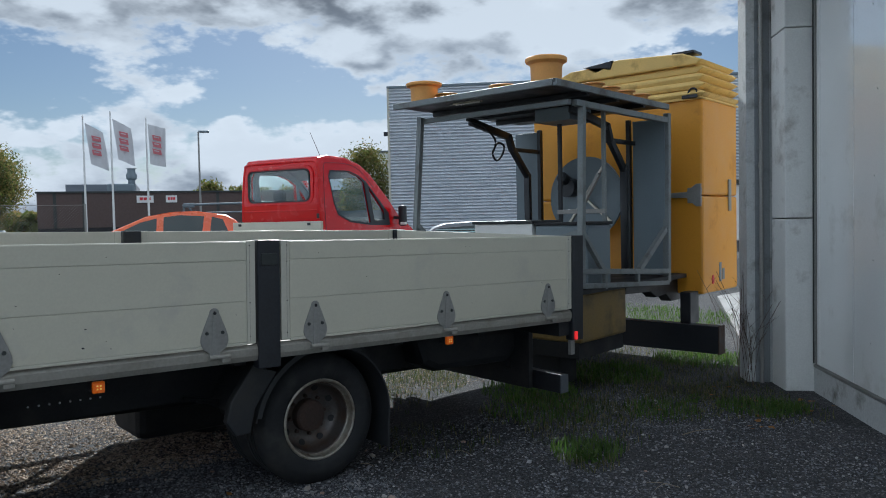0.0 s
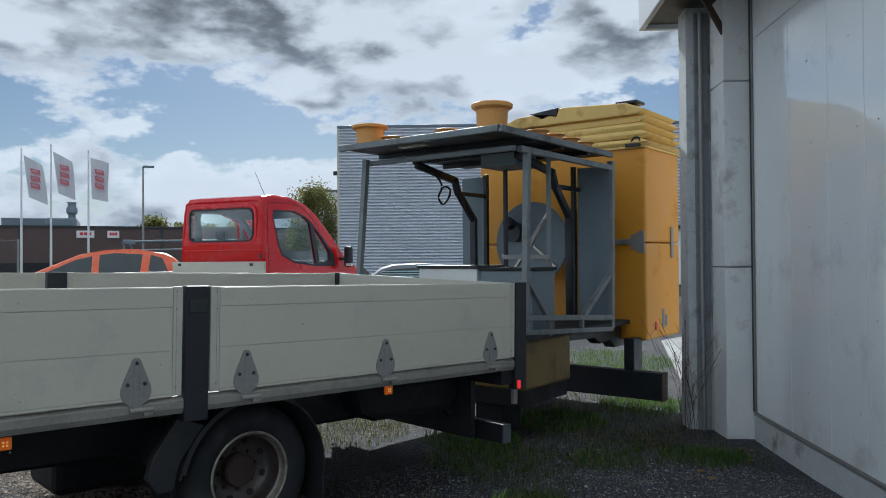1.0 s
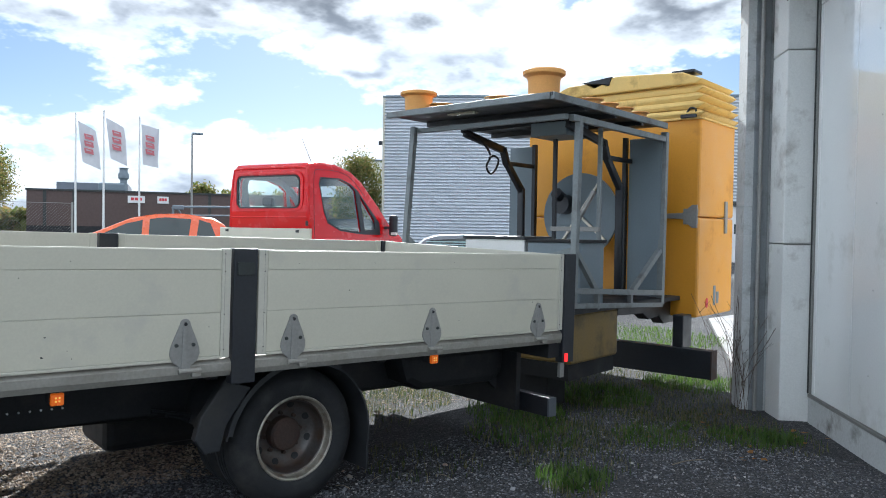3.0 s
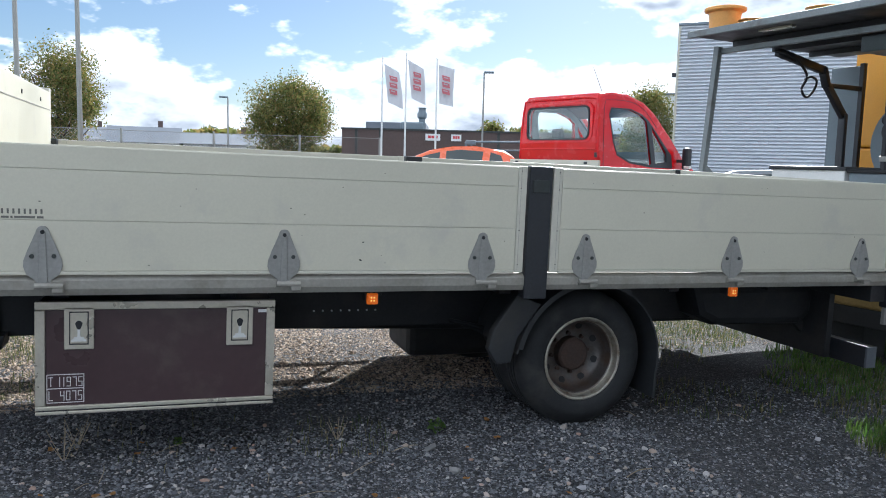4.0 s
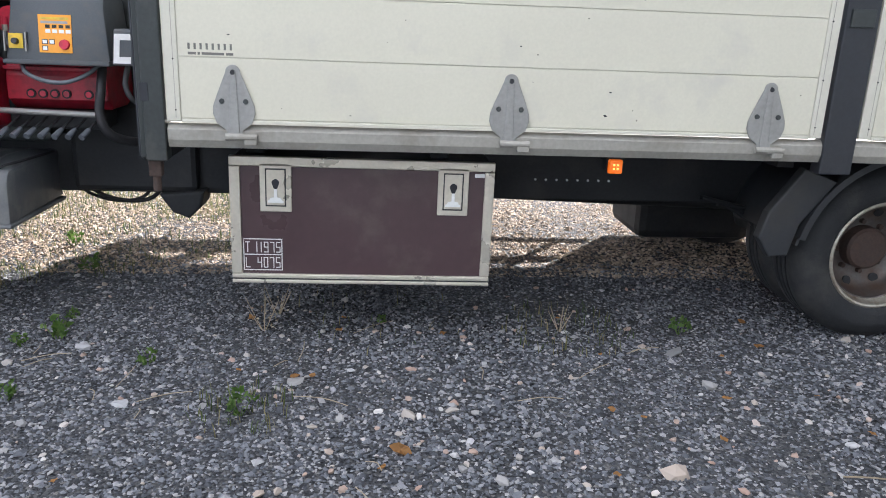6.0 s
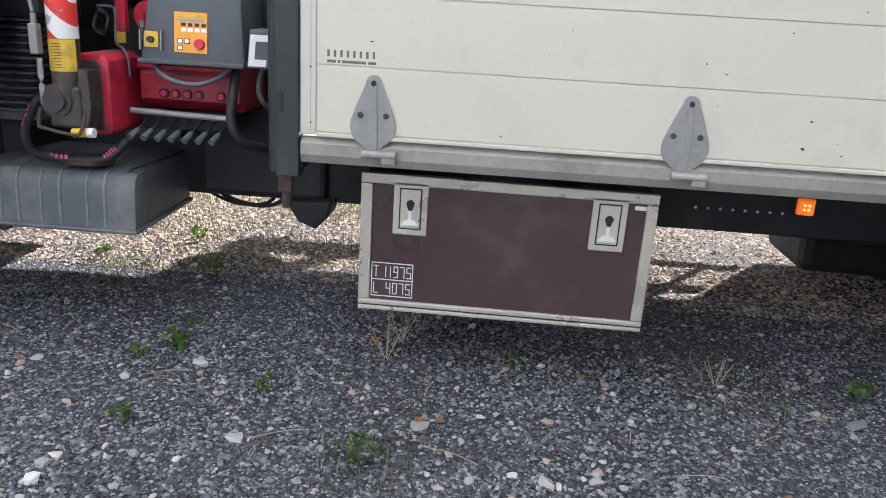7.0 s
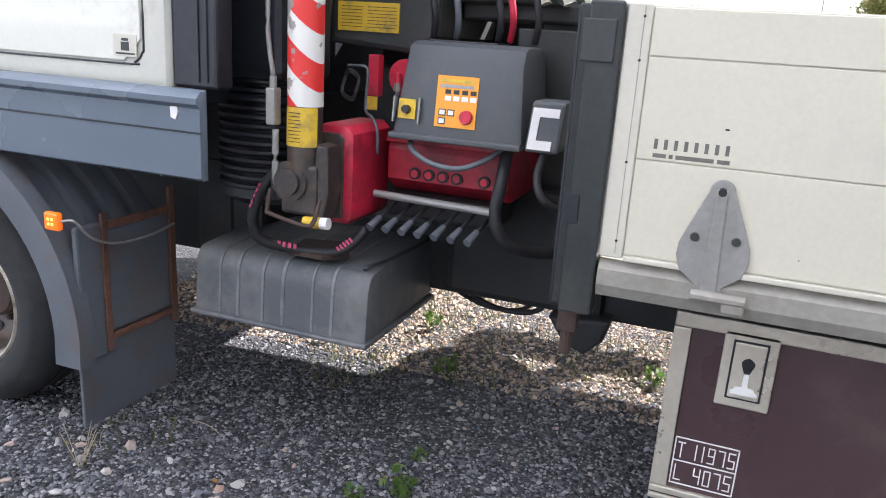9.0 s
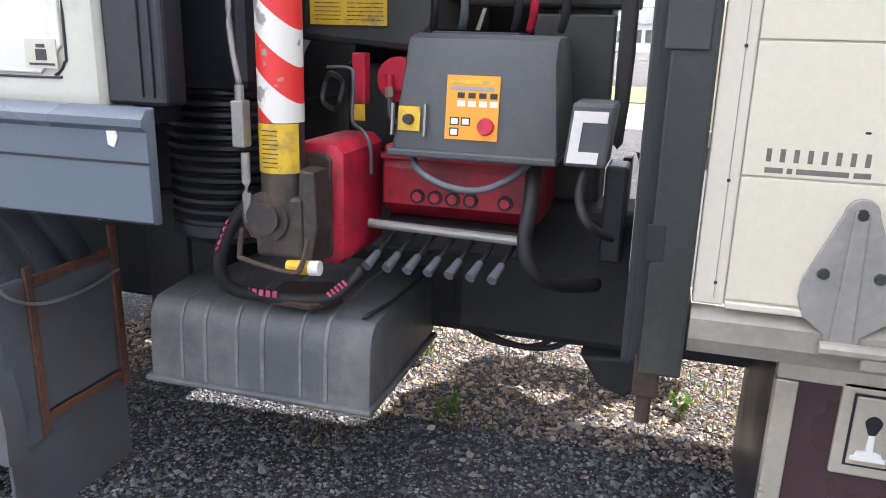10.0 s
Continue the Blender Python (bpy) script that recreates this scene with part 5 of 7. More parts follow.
tube(bm, (2.20, 1.28, 2.03), (2.36, 1.28, 2.03), 0.12, n=24)
tube(bm, (2.14, 1.30, 2.16), (2.30, 1.29, 2.09), 0.07, n=16)
part("reel_motor", bm, M_BLACK, reel, smooth=True)
for y, c in ((0.82, M_BLACK), (0.27, M_FRAME)):
    mbar("stand_tube", (1.35, y, 0.95), (1.35, y, 2.80), 0.04, material=c)
mbar("stand_bar", (1.33, 0.84, 1.72), (1.33, 0.25, 1.72), 0.05, material=M_GALV)
mbar("stand_bar", (1.33, 0.32, 2.12), (1.36, 0.56, 1.76), 0.04, material=M_GALV)
# chests on the deck
chest = boxpart("white_chest", 0.72, 1.2, 0.78, 1.56, 0.95, 1.60, M_WHITE, machine, 0.01, "white storage chest on the deck")
boxpart("chest_lid", 0.70, 1.22, 0.76, 1.58, 1.60, 1.635, M_BLACK, chest, 0.006, "black chest lid")
chest = boxpart("grey_chest", 0.74, 1.2, 0.12, 0.75, 0.95, 1.58, M_PANEL, machine, 0.01, "grey storage chest on the deck")
boxpart("chest_lid", 0.72, 1.22, 0.10, 0.76, 1.58, 1.61, M_CHASSIS, chest, 0.006)
# body
bm = bmesh.new()
box(bm, 2.93, 4.05, -0.165, 2.25, 0.70, 1.884, 0.03)
body = part("lower_body", bm, M_YELLOW, machine, "yellow fibreglass lower body")
bm = bmesh.new()
box(bm, 2.93, 4.05, -0.165, 2.25, 1.892, 3.06, 0.03)
upper = part("upper_body", bm, M_YELLOW, machine, "yellow fibreglass upper body")
for z0, off in ((1.80, 0), (1.90, 0)):
    boxpart("latch_plate", 2.915, 2.935, -0.155, 0.02, z0, z0 + 0.085, M_GALV, body if z0 < 1.85 else upper, 0.004, "steel latch plate at the corner")
bm = bmesh.new()
prism(bm, [(-0.15, 1.76), (-0.15, 2.03), (-0.09, 2.03), (0.03, 1.935), (0.45, 1.92), (0.45, 1.875), (0.03, 1.865), (-0.09, 1.76)], 2.905, 2.93, "x", 0.003)
part("latch_bracket", bm, M_GALV, machine, "galvanised latch bracket")
boxpart("inner_latch", 2.90, 2.93, 1.58, 1.80, 1.86, 1.92, M_BLACK, machine, 0.006, "black latch on the body front")
boxpart("side_hinge", 3.72, 3.80, -0.185, -0.163, 1.70, 2.10, M_GALV, machine, 0.006, "steel hinge plate")
bm = bmesh.new()
prism(bm, [(3.22 + 0.035 * math.cos(q), 0.86 + 0.06 * math.sin(q)) for q in [2 * math.pi * k / 14 for k in range(14)]], -0.172, -0.164)
part("red_reflector", bm, M_SIGNRED, body, "faded red oval reflector")
for x, z0, z1 in ((3.42, 0.82, 1.06), (3.52, 0.84, 0.98)):
    boxpart("worn_sticker", x, x + 0.07, -0.170, -0.1645, z0, z1, M_PANEL, body, 0.0, "worn pale sticker")
# folded cover on top
for k in range(4):
    z = 3.055 + 0.098 * k
    o = 0.03 - 0.018 * k
    bm = bmesh.new()
    prism(bm, [(-0.165 - o + 0.05, z), (-0.165 - o - 0.05, z + 0.052), (-0.165 + 0.03, z + 0.098), (2.2, z + 0.098), (2.26 + o, z + 0.052), (2.2, z)], 2.90 - o, 4.0, "x", 0.01)
    for v in bm.verts:
        v.co.z += 0.012 * noise.noise((v.co.x * 2, v.co.y * 3, k))
        v.co.x += 0.03 * noise.noise((v.co.y * 3, v.co.z * 5, 7)) - 0.06 * (v.co.x < 3.2) * abs((v.co.z - z) / 0.098 - 0.5) * -1
    part("cover_fold", bm, M_COVER, upper, "folded yellow cover layer", smooth=False)
bm = bmesh.new()
prism(bm, [(-0.10, 3.448), (-0.18, 3.50), (0.06, 3.60), (0.9, 3.655), (0.99, 3.65), (1.04, 3.55), (1.13, 3.575), (1.25, 3.54), (1.36, 3.605), (1.62, 3.60), (1.90, 3.50), (2.1, 3.448)], 2.90, 3.95, "x", 0.02)
part("cover_top", bm, M_COVER, upper, "torn yellow top cover")
bm = bmesh.new()
prism(bm, [(0.99, 3.655), (1.42, 3.62), (1.34, 3.60), (1.12, 3.575), (1.02, 3.555)], 2.885, 3.3, "x", 0.006)
part("cover_hole", bm, M_BLACK, upper, "black hole in the torn cover")
boxpart("top_clamp", 2.95, 3.2, -0.06, 0.22, 3.60, 3.635, M_BLACK, upper, 0.006)
bm = bmesh.new()
pipe(bm, [(2.89, -0.10, 3.06), (2.88, -0.12, 3.14), (2.88, -0.05, 3.16), (2.88, 0.0, 3.08)], 0.012)
box(bm, 2.86, 2.90, -0.13, 0.06, 3.05, 3.09, 0.006)
part("cover_catch", bm, M_BLACK, upper)
boxpart("cover_flange", 2.89, 4.06, -0.19, 2.27, 3.035, 3.06, M_COVER, upper, 0.006)
# tank, beams and supports
boxpart("yellow_tank", 0.56, 1.50, 0.10, 0.95, 0.40, 0.90, M_OCHRE, machine, 0.03, "ochre tank under the deck")
boxpart("tank_band", 0.57, 1.49, 0.14, 0.95, 0.24, 0.402, M_CHASSIS, machine, 0.006)
boxpart("tank_foot", 0.85, 1.20, 0.55, 0.9, -0.17, 0.37, M_CHASSIS, machine, 0.01)
boxpart("cross_beam", 2.62, 2.78, -0.46, 2.5, 0.05, 0.37, M_BLACK, machine, 0.008, "long black steel cross beam")
boxpart("beam_end", 2.615, 2.785, -0.475, -0.458, 0.045, 0.375, M_RUST, machine, 0.003, "rust-brown beam end plate")
boxpart("beam_foot", 2.64, 2.76, 1.2, 1.5, -0.18, 0.06, M_CHASSIS, machine, 0.005)
for y in (-0.10, 1.9):
    boxpart("beam_leg", 2.70, 2.95, y, y + 0.13, 0.36, 0.74, M_BLACK, machine, 0.01)
bm = bmesh.new()
prism(bm, [(1.6, 0.90), (3.9, 0.90), (3.9, 0.62), (2.75, 0.62), (2.6, 0.72), (2.35, 0.70), (2.2, 0.78), (1.6, 0.80)], 0.16, 0.30, bevel=0.01)
part("chassis_rail", bm, M_BLACK, machine)
boxpart("chassis_rail", 1.6, 3.9, 1.6, 1.74, 0.66, 0.90, M_BLACK, machine, 0.006)


def bucket(x, y, r, h, z=2.935):
    b = thing("orange_cone_base", "upturned orange plastic cone standing on the canopy roof", "cone", machine.matrix_world @ pose(x, y, z), "cones on the canopy")
    bm = bmesh.new()
    lathe(bm, [(0.0, 0.0), (r * 0.72, 0.0), (r * 0.76, h * 0.7), (r * 0.80, h * 0.78), (r * 0.70, h * 0.72), (r * 0.6, h * 0.1), (0, h * 0.1)], 28)
    part("cup", bm, M_CONE, b, smooth=True)
    bm = bmesh.new()
    lathe(bm, [(r * 0.72, h * 0.76), (r * 0.98, h * 0.86), (r, h * 0.9), (r, h * 0.97), (r * 0.95, h), (r * 0.78, h * 0.93), (r * 0.7, h * 0.80)], 28)
    part("rim", bm, M_CONE, b, smooth=True)


for x, y, r, h in ((0.30, 1.90, 0.20, 0.235), (0.52, 0.44, 0.21, 0.32), (0.36, 1.62, 0.13, 0.09), (0.42, 0.92, 0.14, 0.10), (0.98, 0.18, 0.125, 0.085), (1.32, 0.18, 0.12, 0.085), (1.66, 0.18, 0.12, 0.085), (2.02, 0.18, 0.12, 0.085)):
    bucket(x, y, r, h)

# ---- hall wall and pillars on the near side ----
WALL = pose(7.88, 3.43, -0.15, 0, 0, 223.2)
wall = thing("wall_hall", "white sheet panel wall of a hall above a concrete plinth", "wall", WALL)
tagged(wall, kind="structure")
boxpart("wall_core", 0.0, 14, 0.03, 0.28, 0.25, 4.6, M_OLIVE, wall, 0.0)
boxpart("plinth", 0.0, 14, -0.015, 0.28, -0.3, 0.255, M_CONC, wall, 0.006, "grey concrete plinth")
boxpart("plinth_flashing", 0.0, 14, -0.02, 0.03, 0.255, 0.285, M_GALV, wall, 0.003)
PANELS = [0.04, 0.12, 0.91, 1.68, 2.26] + [2.88 + 0.62 * k for k in range(17)]
for a, b in zip(PANELS, PANELS[1:]):
    for z0, z1 in ((0.29, 4.05), (4.058, 4.58)):
        panel = boxpart("wall_panel", a + 0.003, b - 0.003, 0.0, 0.03, z0, z1, M_WALL, wall, 0.003)
rnd = random.Random(5)
for a in PANELS[2:8]:
    for z in (0.7, 1.4, 2.1, 2.8, 3.5):
        bm = bmesh.new()
        c = a + rnd.uniform(0.1, 0.5)
        tube(bm, (c, -0.006, z), (c, 0.002, z), 0.007, n=8)
        part("wall_screw", bm, M_CONC, wall)
boxpart("corner_rim", 0.0, 0.035, -0.012, 0.03, 0.29, 4.58, M_GALV, wall, 0.003, "grey edge profile")
boxpart("corner_trim", -0.02, -0.002, -0.02, 0.03, 0.29, 4.58, M_OLIVE, wall, 0.003, "dark gap profile at the corner")
boxpart("hall_body", -0.9, 14, 0.29, 9, -0.3, 4.6, M_CONC, wall, 0.0)
pillar = thing("pillar_white", "pale precast concrete pillar beside the hall wall", "pillar", WALL)
tagged(pillar, kind="structure")
for z0, z1 in ((-0.3, 1.745), (1.755, 3.645), (3.655, 4.55)):
    boxpart("pillar_block", -0.46, -0.022, -0.28, 0.28, z0, z1, M_PILLAR, pillar, 0.012, "pale pillar block")
pillar = thing("pillar_grey", "grey weathered concrete pillar with a steel pipe", "pillar", WALL)
tagged(pillar, kind="structure")
for k in range(16):
    boxpart("pillar_block", -0.80, -0.50, -0.525, 0.28, -0.3 + 0.304 * k, 0.0032 + 0.304 * k, M_CONC, pillar, 0.0025)
# dark sheet added for the shaded side of the pillar
boxpart("recess_shade", -0.502, -0.485, -0.44, -0.29, -0.3, 4.5, M_PILLARSHADE, pillar, 0.004, "dark sheet that draws the shade in the recess")
bm = bmesh.new()
tube(bm, (-0.46, -0.385, -0.2), (-0.46, -0.385, 4.5), 0.022, n=12)
for z in (0.9, 2.3, 3.6):
    tube(bm, (-0.46, -0.385, z), (-0.46, -0.385, z + 0.05), 0.029, n=12)
part("down_pipe", bm, M_GALV, pillar, "thin grey pipe")
eave = thing("roof_eave", "dark grey roof eave with a pale fascia", "roof", WALL)
tagged(eave, kind="structure")
boxpart("eave_soffit", -1.25, 14, -0.80, 9, 4.62, 4.68, M_OLIVE, eave, 0.0)
boxpart("fascia", -1.27, 14, -0.86, -0.80, 4.56, 5.1, M_SHEET, eave, 0.01, "pale sheet fascia")
boxpart("fascia_end", -1.31, -1.25, -0.86, 9, 4.56, 5.1, M_SHEET, eave, 0.01, "pale sheet fascia")
boxpart("roof_slab", -1.25, 14, -0.80, 9, 4.68, 5.05, M_CONC, eave, 0.0)
bm = bmesh.new()
bar(bm, (-0.05, -0.12, 3.9), (-0.05, -0.5, 4.6), 0.04, 0.06)
part("eave_bracket", bm, M_RUST, eave, "rusty eave bracket")


# ---- red light lorry ----
def carve(name, bm, cutters, material, parent, label):
    """A solid with openings cut through it."""
    base = bpy.data.objects.new(name, mesh_of(name, bm, material))
    scene.collection.objects.link(base)
    extra = []
    for k, c in enumerate(cutters):
        cut = bpy.data.objects.new("cutter", mesh_of("cutter", c, material))
        scene.collection.objects.link(cut)
        mod = base.modifiers.new("cut", "BOOLEAN")
        mod.operation, mod.object, mod.solver = "DIFFERENCE", cut, "EXACT"
        extra.append(cut)
    me = bpy.data.meshes.new_from_object(base.evaluated_get(bpy.context.evaluated_depsgraph_get()))
    for o in (base, *extra):
        bpy.data.objects.remove(o)
    me.materials.clear()
    me.materials.append(material)
    ob = new(name, me)
    ob.parent = parent
    return tagged(ob, label)


def rounded(x0, x1, z0, z1, r, n=5):
    pts = []
    for cx, cz, a in ((x1 - r, z1 - r, 0), (x0 + r, z1 - r, 90), (x0 + r, z0 + r, 180), (x1 - r, z0 + r, 270)):
        pts += [(cx + r * math.cos(radians(a + 90 * i / n)), cz + r * math.sin(radians(a + 90 * i / n))) for i in range(n + 1)]
    return pts


def lean_in(bm, width, low=0.40, high=2.3, inset=0.14):
    for v in bm.verts:
        t = max(0.0, (v.co.z - low) / (high - low))
        mid = width / 2
        v.co.y = mid + (v.co.y - mid) * (1 - t * inset / mid)


def red_lorry():
    ob = thing("red_light_lorry", "red light lorry with a single cab and a white dropside bed", "lorry", pose(6.47, 10.47, 0.45, 0, 0, 19.4))
    W = 1.86
    side = [(0.0, 0.40), (0.0, 1.2), (-0.03, 1.5), (0.0, 2.18), (0.06, 2.27), (0.30, 2.31), (0.75, 2.30), (1.15, 2.20), (1.42, 2.05), (1.88, 1.66), (2.22, 1.33), (2.45, 1.20), (2.72, 1.02), (2.85, 0.75), (2.85, 0.40)]
    bm = bmesh.new()
    prism(bm, side, 0.0, W, bevel=0.045)
    lean_in(bm, W)
    inner = bmesh.new()
    prism(inner, [(0.07, 0.6), (0.05, 1.5), (0.08, 2.16), (0.30, 2.24), (0.75, 2.23), (1.10, 2.13), (1.36, 1.98), (1.80, 1.60), (2.05, 1.30), (1.9, 0.6)], 0.07, W - 0.07)
    lean_in(inner, W)
    rearwin = bmesh.new()
    prism(rearwin, rounded(0.27, 1.60, 1.565, 2.07, 0.10), -0.4, 0.5, "x")
    sidewin = bmesh.new()
    prism(sidewin, [(0.44, 1.34), (0.36, 1.52), (0.27, 1.95), (0.31, 2.05), (0.80, 2.06), (1.08, 1.99), (1.24, 1.90), (1.36, 1.20), (1.30, 1.17), (0.75, 1.22)], -0.5, W + 0.5)
    quarter = bmesh.new()
    prism(quarter, [(1.32, 1.86), (1.42, 1.20), (1.84, 1.22), (1.80, 1.36)], -0.5, W + 0.5)
    front = bmesh.new()
    prism(front, rounded(0.22, W - 0.22, 1.42, 2.12, 0.08), 1.3, 2.6, "x")
    cab = carve("cab_body", bm, [inner, rearwin, sidewin, quarter, front], M_CABRED, ob, "glossy red cab")
    lining, hollow = bmesh.new(), bmesh.new()
    prism(lining, [(0.075, 0.62), (0.055, 1.5), (0.085, 2.155), (0.30, 2.235), (0.75, 2.225), (1.10, 2.125), (1.36, 1.975), (1.79, 1.60), (2.04, 1.30), (1.89, 0.62)], 0.074, W - 0.074)
    prism(hollow, [(0.09, 0.66), (0.07, 1.5), (0.10, 2.14), (0.30, 2.215), (0.75, 2.205), (1.09, 2.105), (1.34, 1.96), (1.77, 1.585), (2.0, 1.30), (1.87, 0.66)], 0.09, W - 0.09)
    cuts = [hollow]
    for pts, a, b, ax in ((rounded(0.27, 1.60, 1.565, 2.07, 0.10), -0.4, 0.5, "x"), ([(0.44, 1.34), (0.36, 1.52), (0.27, 1.95), (0.31, 2.05), (0.80, 2.06), (1.08, 1.99), (1.24, 1.90), (1.36, 1.20), (1.30, 1.17), (0.75, 1.22)], -0.5, W + 0.5, "y"), ([(1.32, 1.86), (1.42, 1.20), (1.84, 1.22), (1.80, 1.36)], -0.5, W + 0.5, "y"), (rounded(0.22, W - 0.22, 1.42, 2.12, 0.08), 1.3, 2.6, "x")):
        c = bmesh.new()
        prism(c, pts, a, b, ax)
        cuts.append(c)
    lean_in(lining, W)
    lean_in(hollow, W)
    carve("cab_lining", lining, cuts, M_PANEL, ob, "dark grey cab lining")
    bm = bmesh.new()
    prism(bm, rounded(0.258, 1.612, 1.553, 2.082, 0.11), -0.040, 0.02, "x")
    pane = bmesh.new()
    prism(pane, rounded(0.28, 1.59, 1.575, 2.06, 0.095), -0.3, 0.3, "x")
    carve("window_seal", bm, [pane], M_BLACK, ob, "black rubber window seal")
    for name, pts, ax, a, b in (("rear_pane", rounded(0.265, 1.605, 1.56, 2.075, 0.10), "x", -0.030, -0.026),):
        bm = bmesh.new()
        prism(bm, pts, a, b, ax)
        p = part(name, bm, M_WINDOW, ob)
        p.visible_shadow = False
    for name, pts in (("door_pane", [(0.44, 1.34), (0.36, 1.52), (0.27, 1.95), (0.31, 2.05), (0.80, 2.06), (1.08, 1.99), (1.24, 1.90), (1.36, 1.20), (1.30, 1.17), (0.75, 1.22)]), ("quarter_pane", [(1.32, 1.86), (1.42, 1.20), (1.84, 1.22), (1.80, 1.36)])):
        for y in (0.02, W - 0.02):
            bm = bmesh.new()
            prism(bm, pts, y - 0.002, y + 0.002)
            lean_in(bm, W)
            p = part(name, bm, M_WINDOW, ob)
            p.visible_shadow = False
    for pts in ([(0.43, 1.325), (0.345, 1.52), (0.255, 1.96), (0.30, 2.065), (0.80, 2.075), (1.09, 2.0), (1.26, 1.91), (1.48, 1.72), (1.88, 1.36), (1.90, 1.14), (1.30, 1.15), (0.75, 1.205)],):
        bm = bmesh.new()
        prism(bm, pts, -0.004, 0.012)
        lean_in(bm, W)
        c1, c2 = bmesh.new(), bmesh.new()
        prism(c1, [(0.45, 1.345), (0.37, 1.525), (0.28, 1.95), (0.315, 2.045), (0.80, 2.055), (1.075, 1.98), (1.215, 1.885), (1.325, 1.205), (1.29, 1.185), (0.75, 1.235)], -0.3, 0.4)
        prism(c2, [(1.335, 1.82), (1.435, 1.22), (1.74, 1.24), (1.74, 1.40)], -0.3, 0.4)
        carve("door_window_frame", bm, [c1, c2], M_BLACK, ob, "black door window frame")
    bm = bmesh.new()
    pipe(bm, [(0.10, 0.006, 0.5), (0.10, 0.061, 1.25), (0.12, 0.094, 1.7), (0.16, 0.125, 2.12), (0.30, 0.130, 2.18), (0.8, 0.130, 2.18), (1.15, 0.122, 2.07), (1.48, 0.102, 1.80)], 0.004, 5)
    part("door_gap", bm, M_BLACK, ob)
    ring, hole = bmesh.new(), bmesh.new()
    prism(ring, rounded(0.19, 1.68, 1.50, 2.14, 0.15), -0.036, 0.03, "x", bevel=0.012)
    prism(hole, rounded(0.245, 1.625, 1.54, 2.095, 0.12), -0.3, 0.3, "x")
    carve("window_surround", ring, [hole], M_CABRED, cab, "raised red panel round the rear window")
    bm = bmesh.new()
    pipe(bm, [(0.0, 0.075, 1.25), (-0.01, 0.105, 1.7), (0.005, 0.145, 2.10), (0.012, 0.24, 2.20), (0.012, 0.93, 2.21), (0.012, W - 0.24, 2.20), (0.005, W - 0.145, 2.10), (-0.01, W - 0.105, 1.7), (0.0, W - 0.075, 1.25)], 0.022, 8)
    part("rear_edge_bead", bm, M_CABRED, cab, smooth=True)
    boxpart("door_lining", 0.2, 1.9, W - 0.12, W - 0.075, 0.7, 1.18, M_SEAT, ob, 0.02)
    boxpart("rear_crease", -0.035, -0.01, 0.12, W - 0.12, 1.40, 1.425, M_CABRED, cab, 0.008)
    for y in (0.50, 1.32):
        boxpart("seat", 0.35, 0.5, y - 0.2, y + 0.2, 1.0, 1.60, M_SEAT, ob, 0.06)
        boxpart("headrest", 0.36, 0.46, y - 0.12, y + 0.12, 1.60, 1.76, M_SEAT, ob, 0.04)
    bm = bmesh.new()
    lathe(bm, [(0.17, -0.012), (0.18, 0), (0.17, 0.012)], 24, pose(1.45, 1.35, 1.32, 0, -60, 0))
    part("steering_wheel", bm, M_BLACK, ob)
    boxpart("dashboard", 1.6, 2.0, 0.1, W - 0.1, 0.9, 1.25, M_SEAT, ob, 0.05)
    bm = bmesh.new()
    box(bm, 2.02, 2.15, -0.17, -0.03, 1.12, 1.50, 0.045)
    bar(bm, (2.08, -0.06, 1.27), (2.05, 0.08, 1.27), 0.05, 0.05)
    mirror = part("wing_mirror", bm, M_BLACK, ob, "black wing mirror")
    boxpart("mirror_lamp", 2.0, 2.06, -0.21, -0.10, 1.14, 1.19, M_WHITE, mirror, 0.008)
    bm = bmesh.new()
    tube(bm, (0.35, 0.35, 2.31), (0.02, 0.27, 2.66), 0.005, 0.003, 6)
    part("aerial", bm, M_BLACK, ob)
    boxpart("bed_front", -0.12, -0.07, -0.03, W + 0.05, 0.85, 1.235, M_CAP, ob, 0.008, "white bed front board")
    for y in (0.22, 1.74):
        boxpart("catch", -0.135, -0.115, y - 0.03, y + 0.03, 1.17, 1.21, M_BLACK, ob, 0.005)
    boxpart("bed_floor", -3.4, -0.12, -0.05, W + 0.05, 0.78, 0.85, M_CAP, ob, 0.01)
    for y in (-0.05, W + 0.02):
        boxpart("bed_side", -3.4, -0.12, y, y + 0.03, 0.85, 1.08, M_CAP, ob, 0.006)
    boxpart("frame", -3.3, 2.3, 0.35, W - 0.35, 0.45, 0.75, M_CHASSIS, ob, 0.02)
    boxpart("cab_catch", -0.02, 0.02, 0.07, 0.15, 1.28, 1.36, M_BLACK, ob, 0.01)
    for x in (2.0, -2.2):
        for y in (0.0, W):
            bm = bmesh.new()
            tube(bm, (x, y - 0.1, 0.33), (x, y + 0.1, 0.33), 0.33, n=28)
            wheel = part("wheel", bm, M_TYRE, ob, smooth=True)
    return ob


red_lorry()


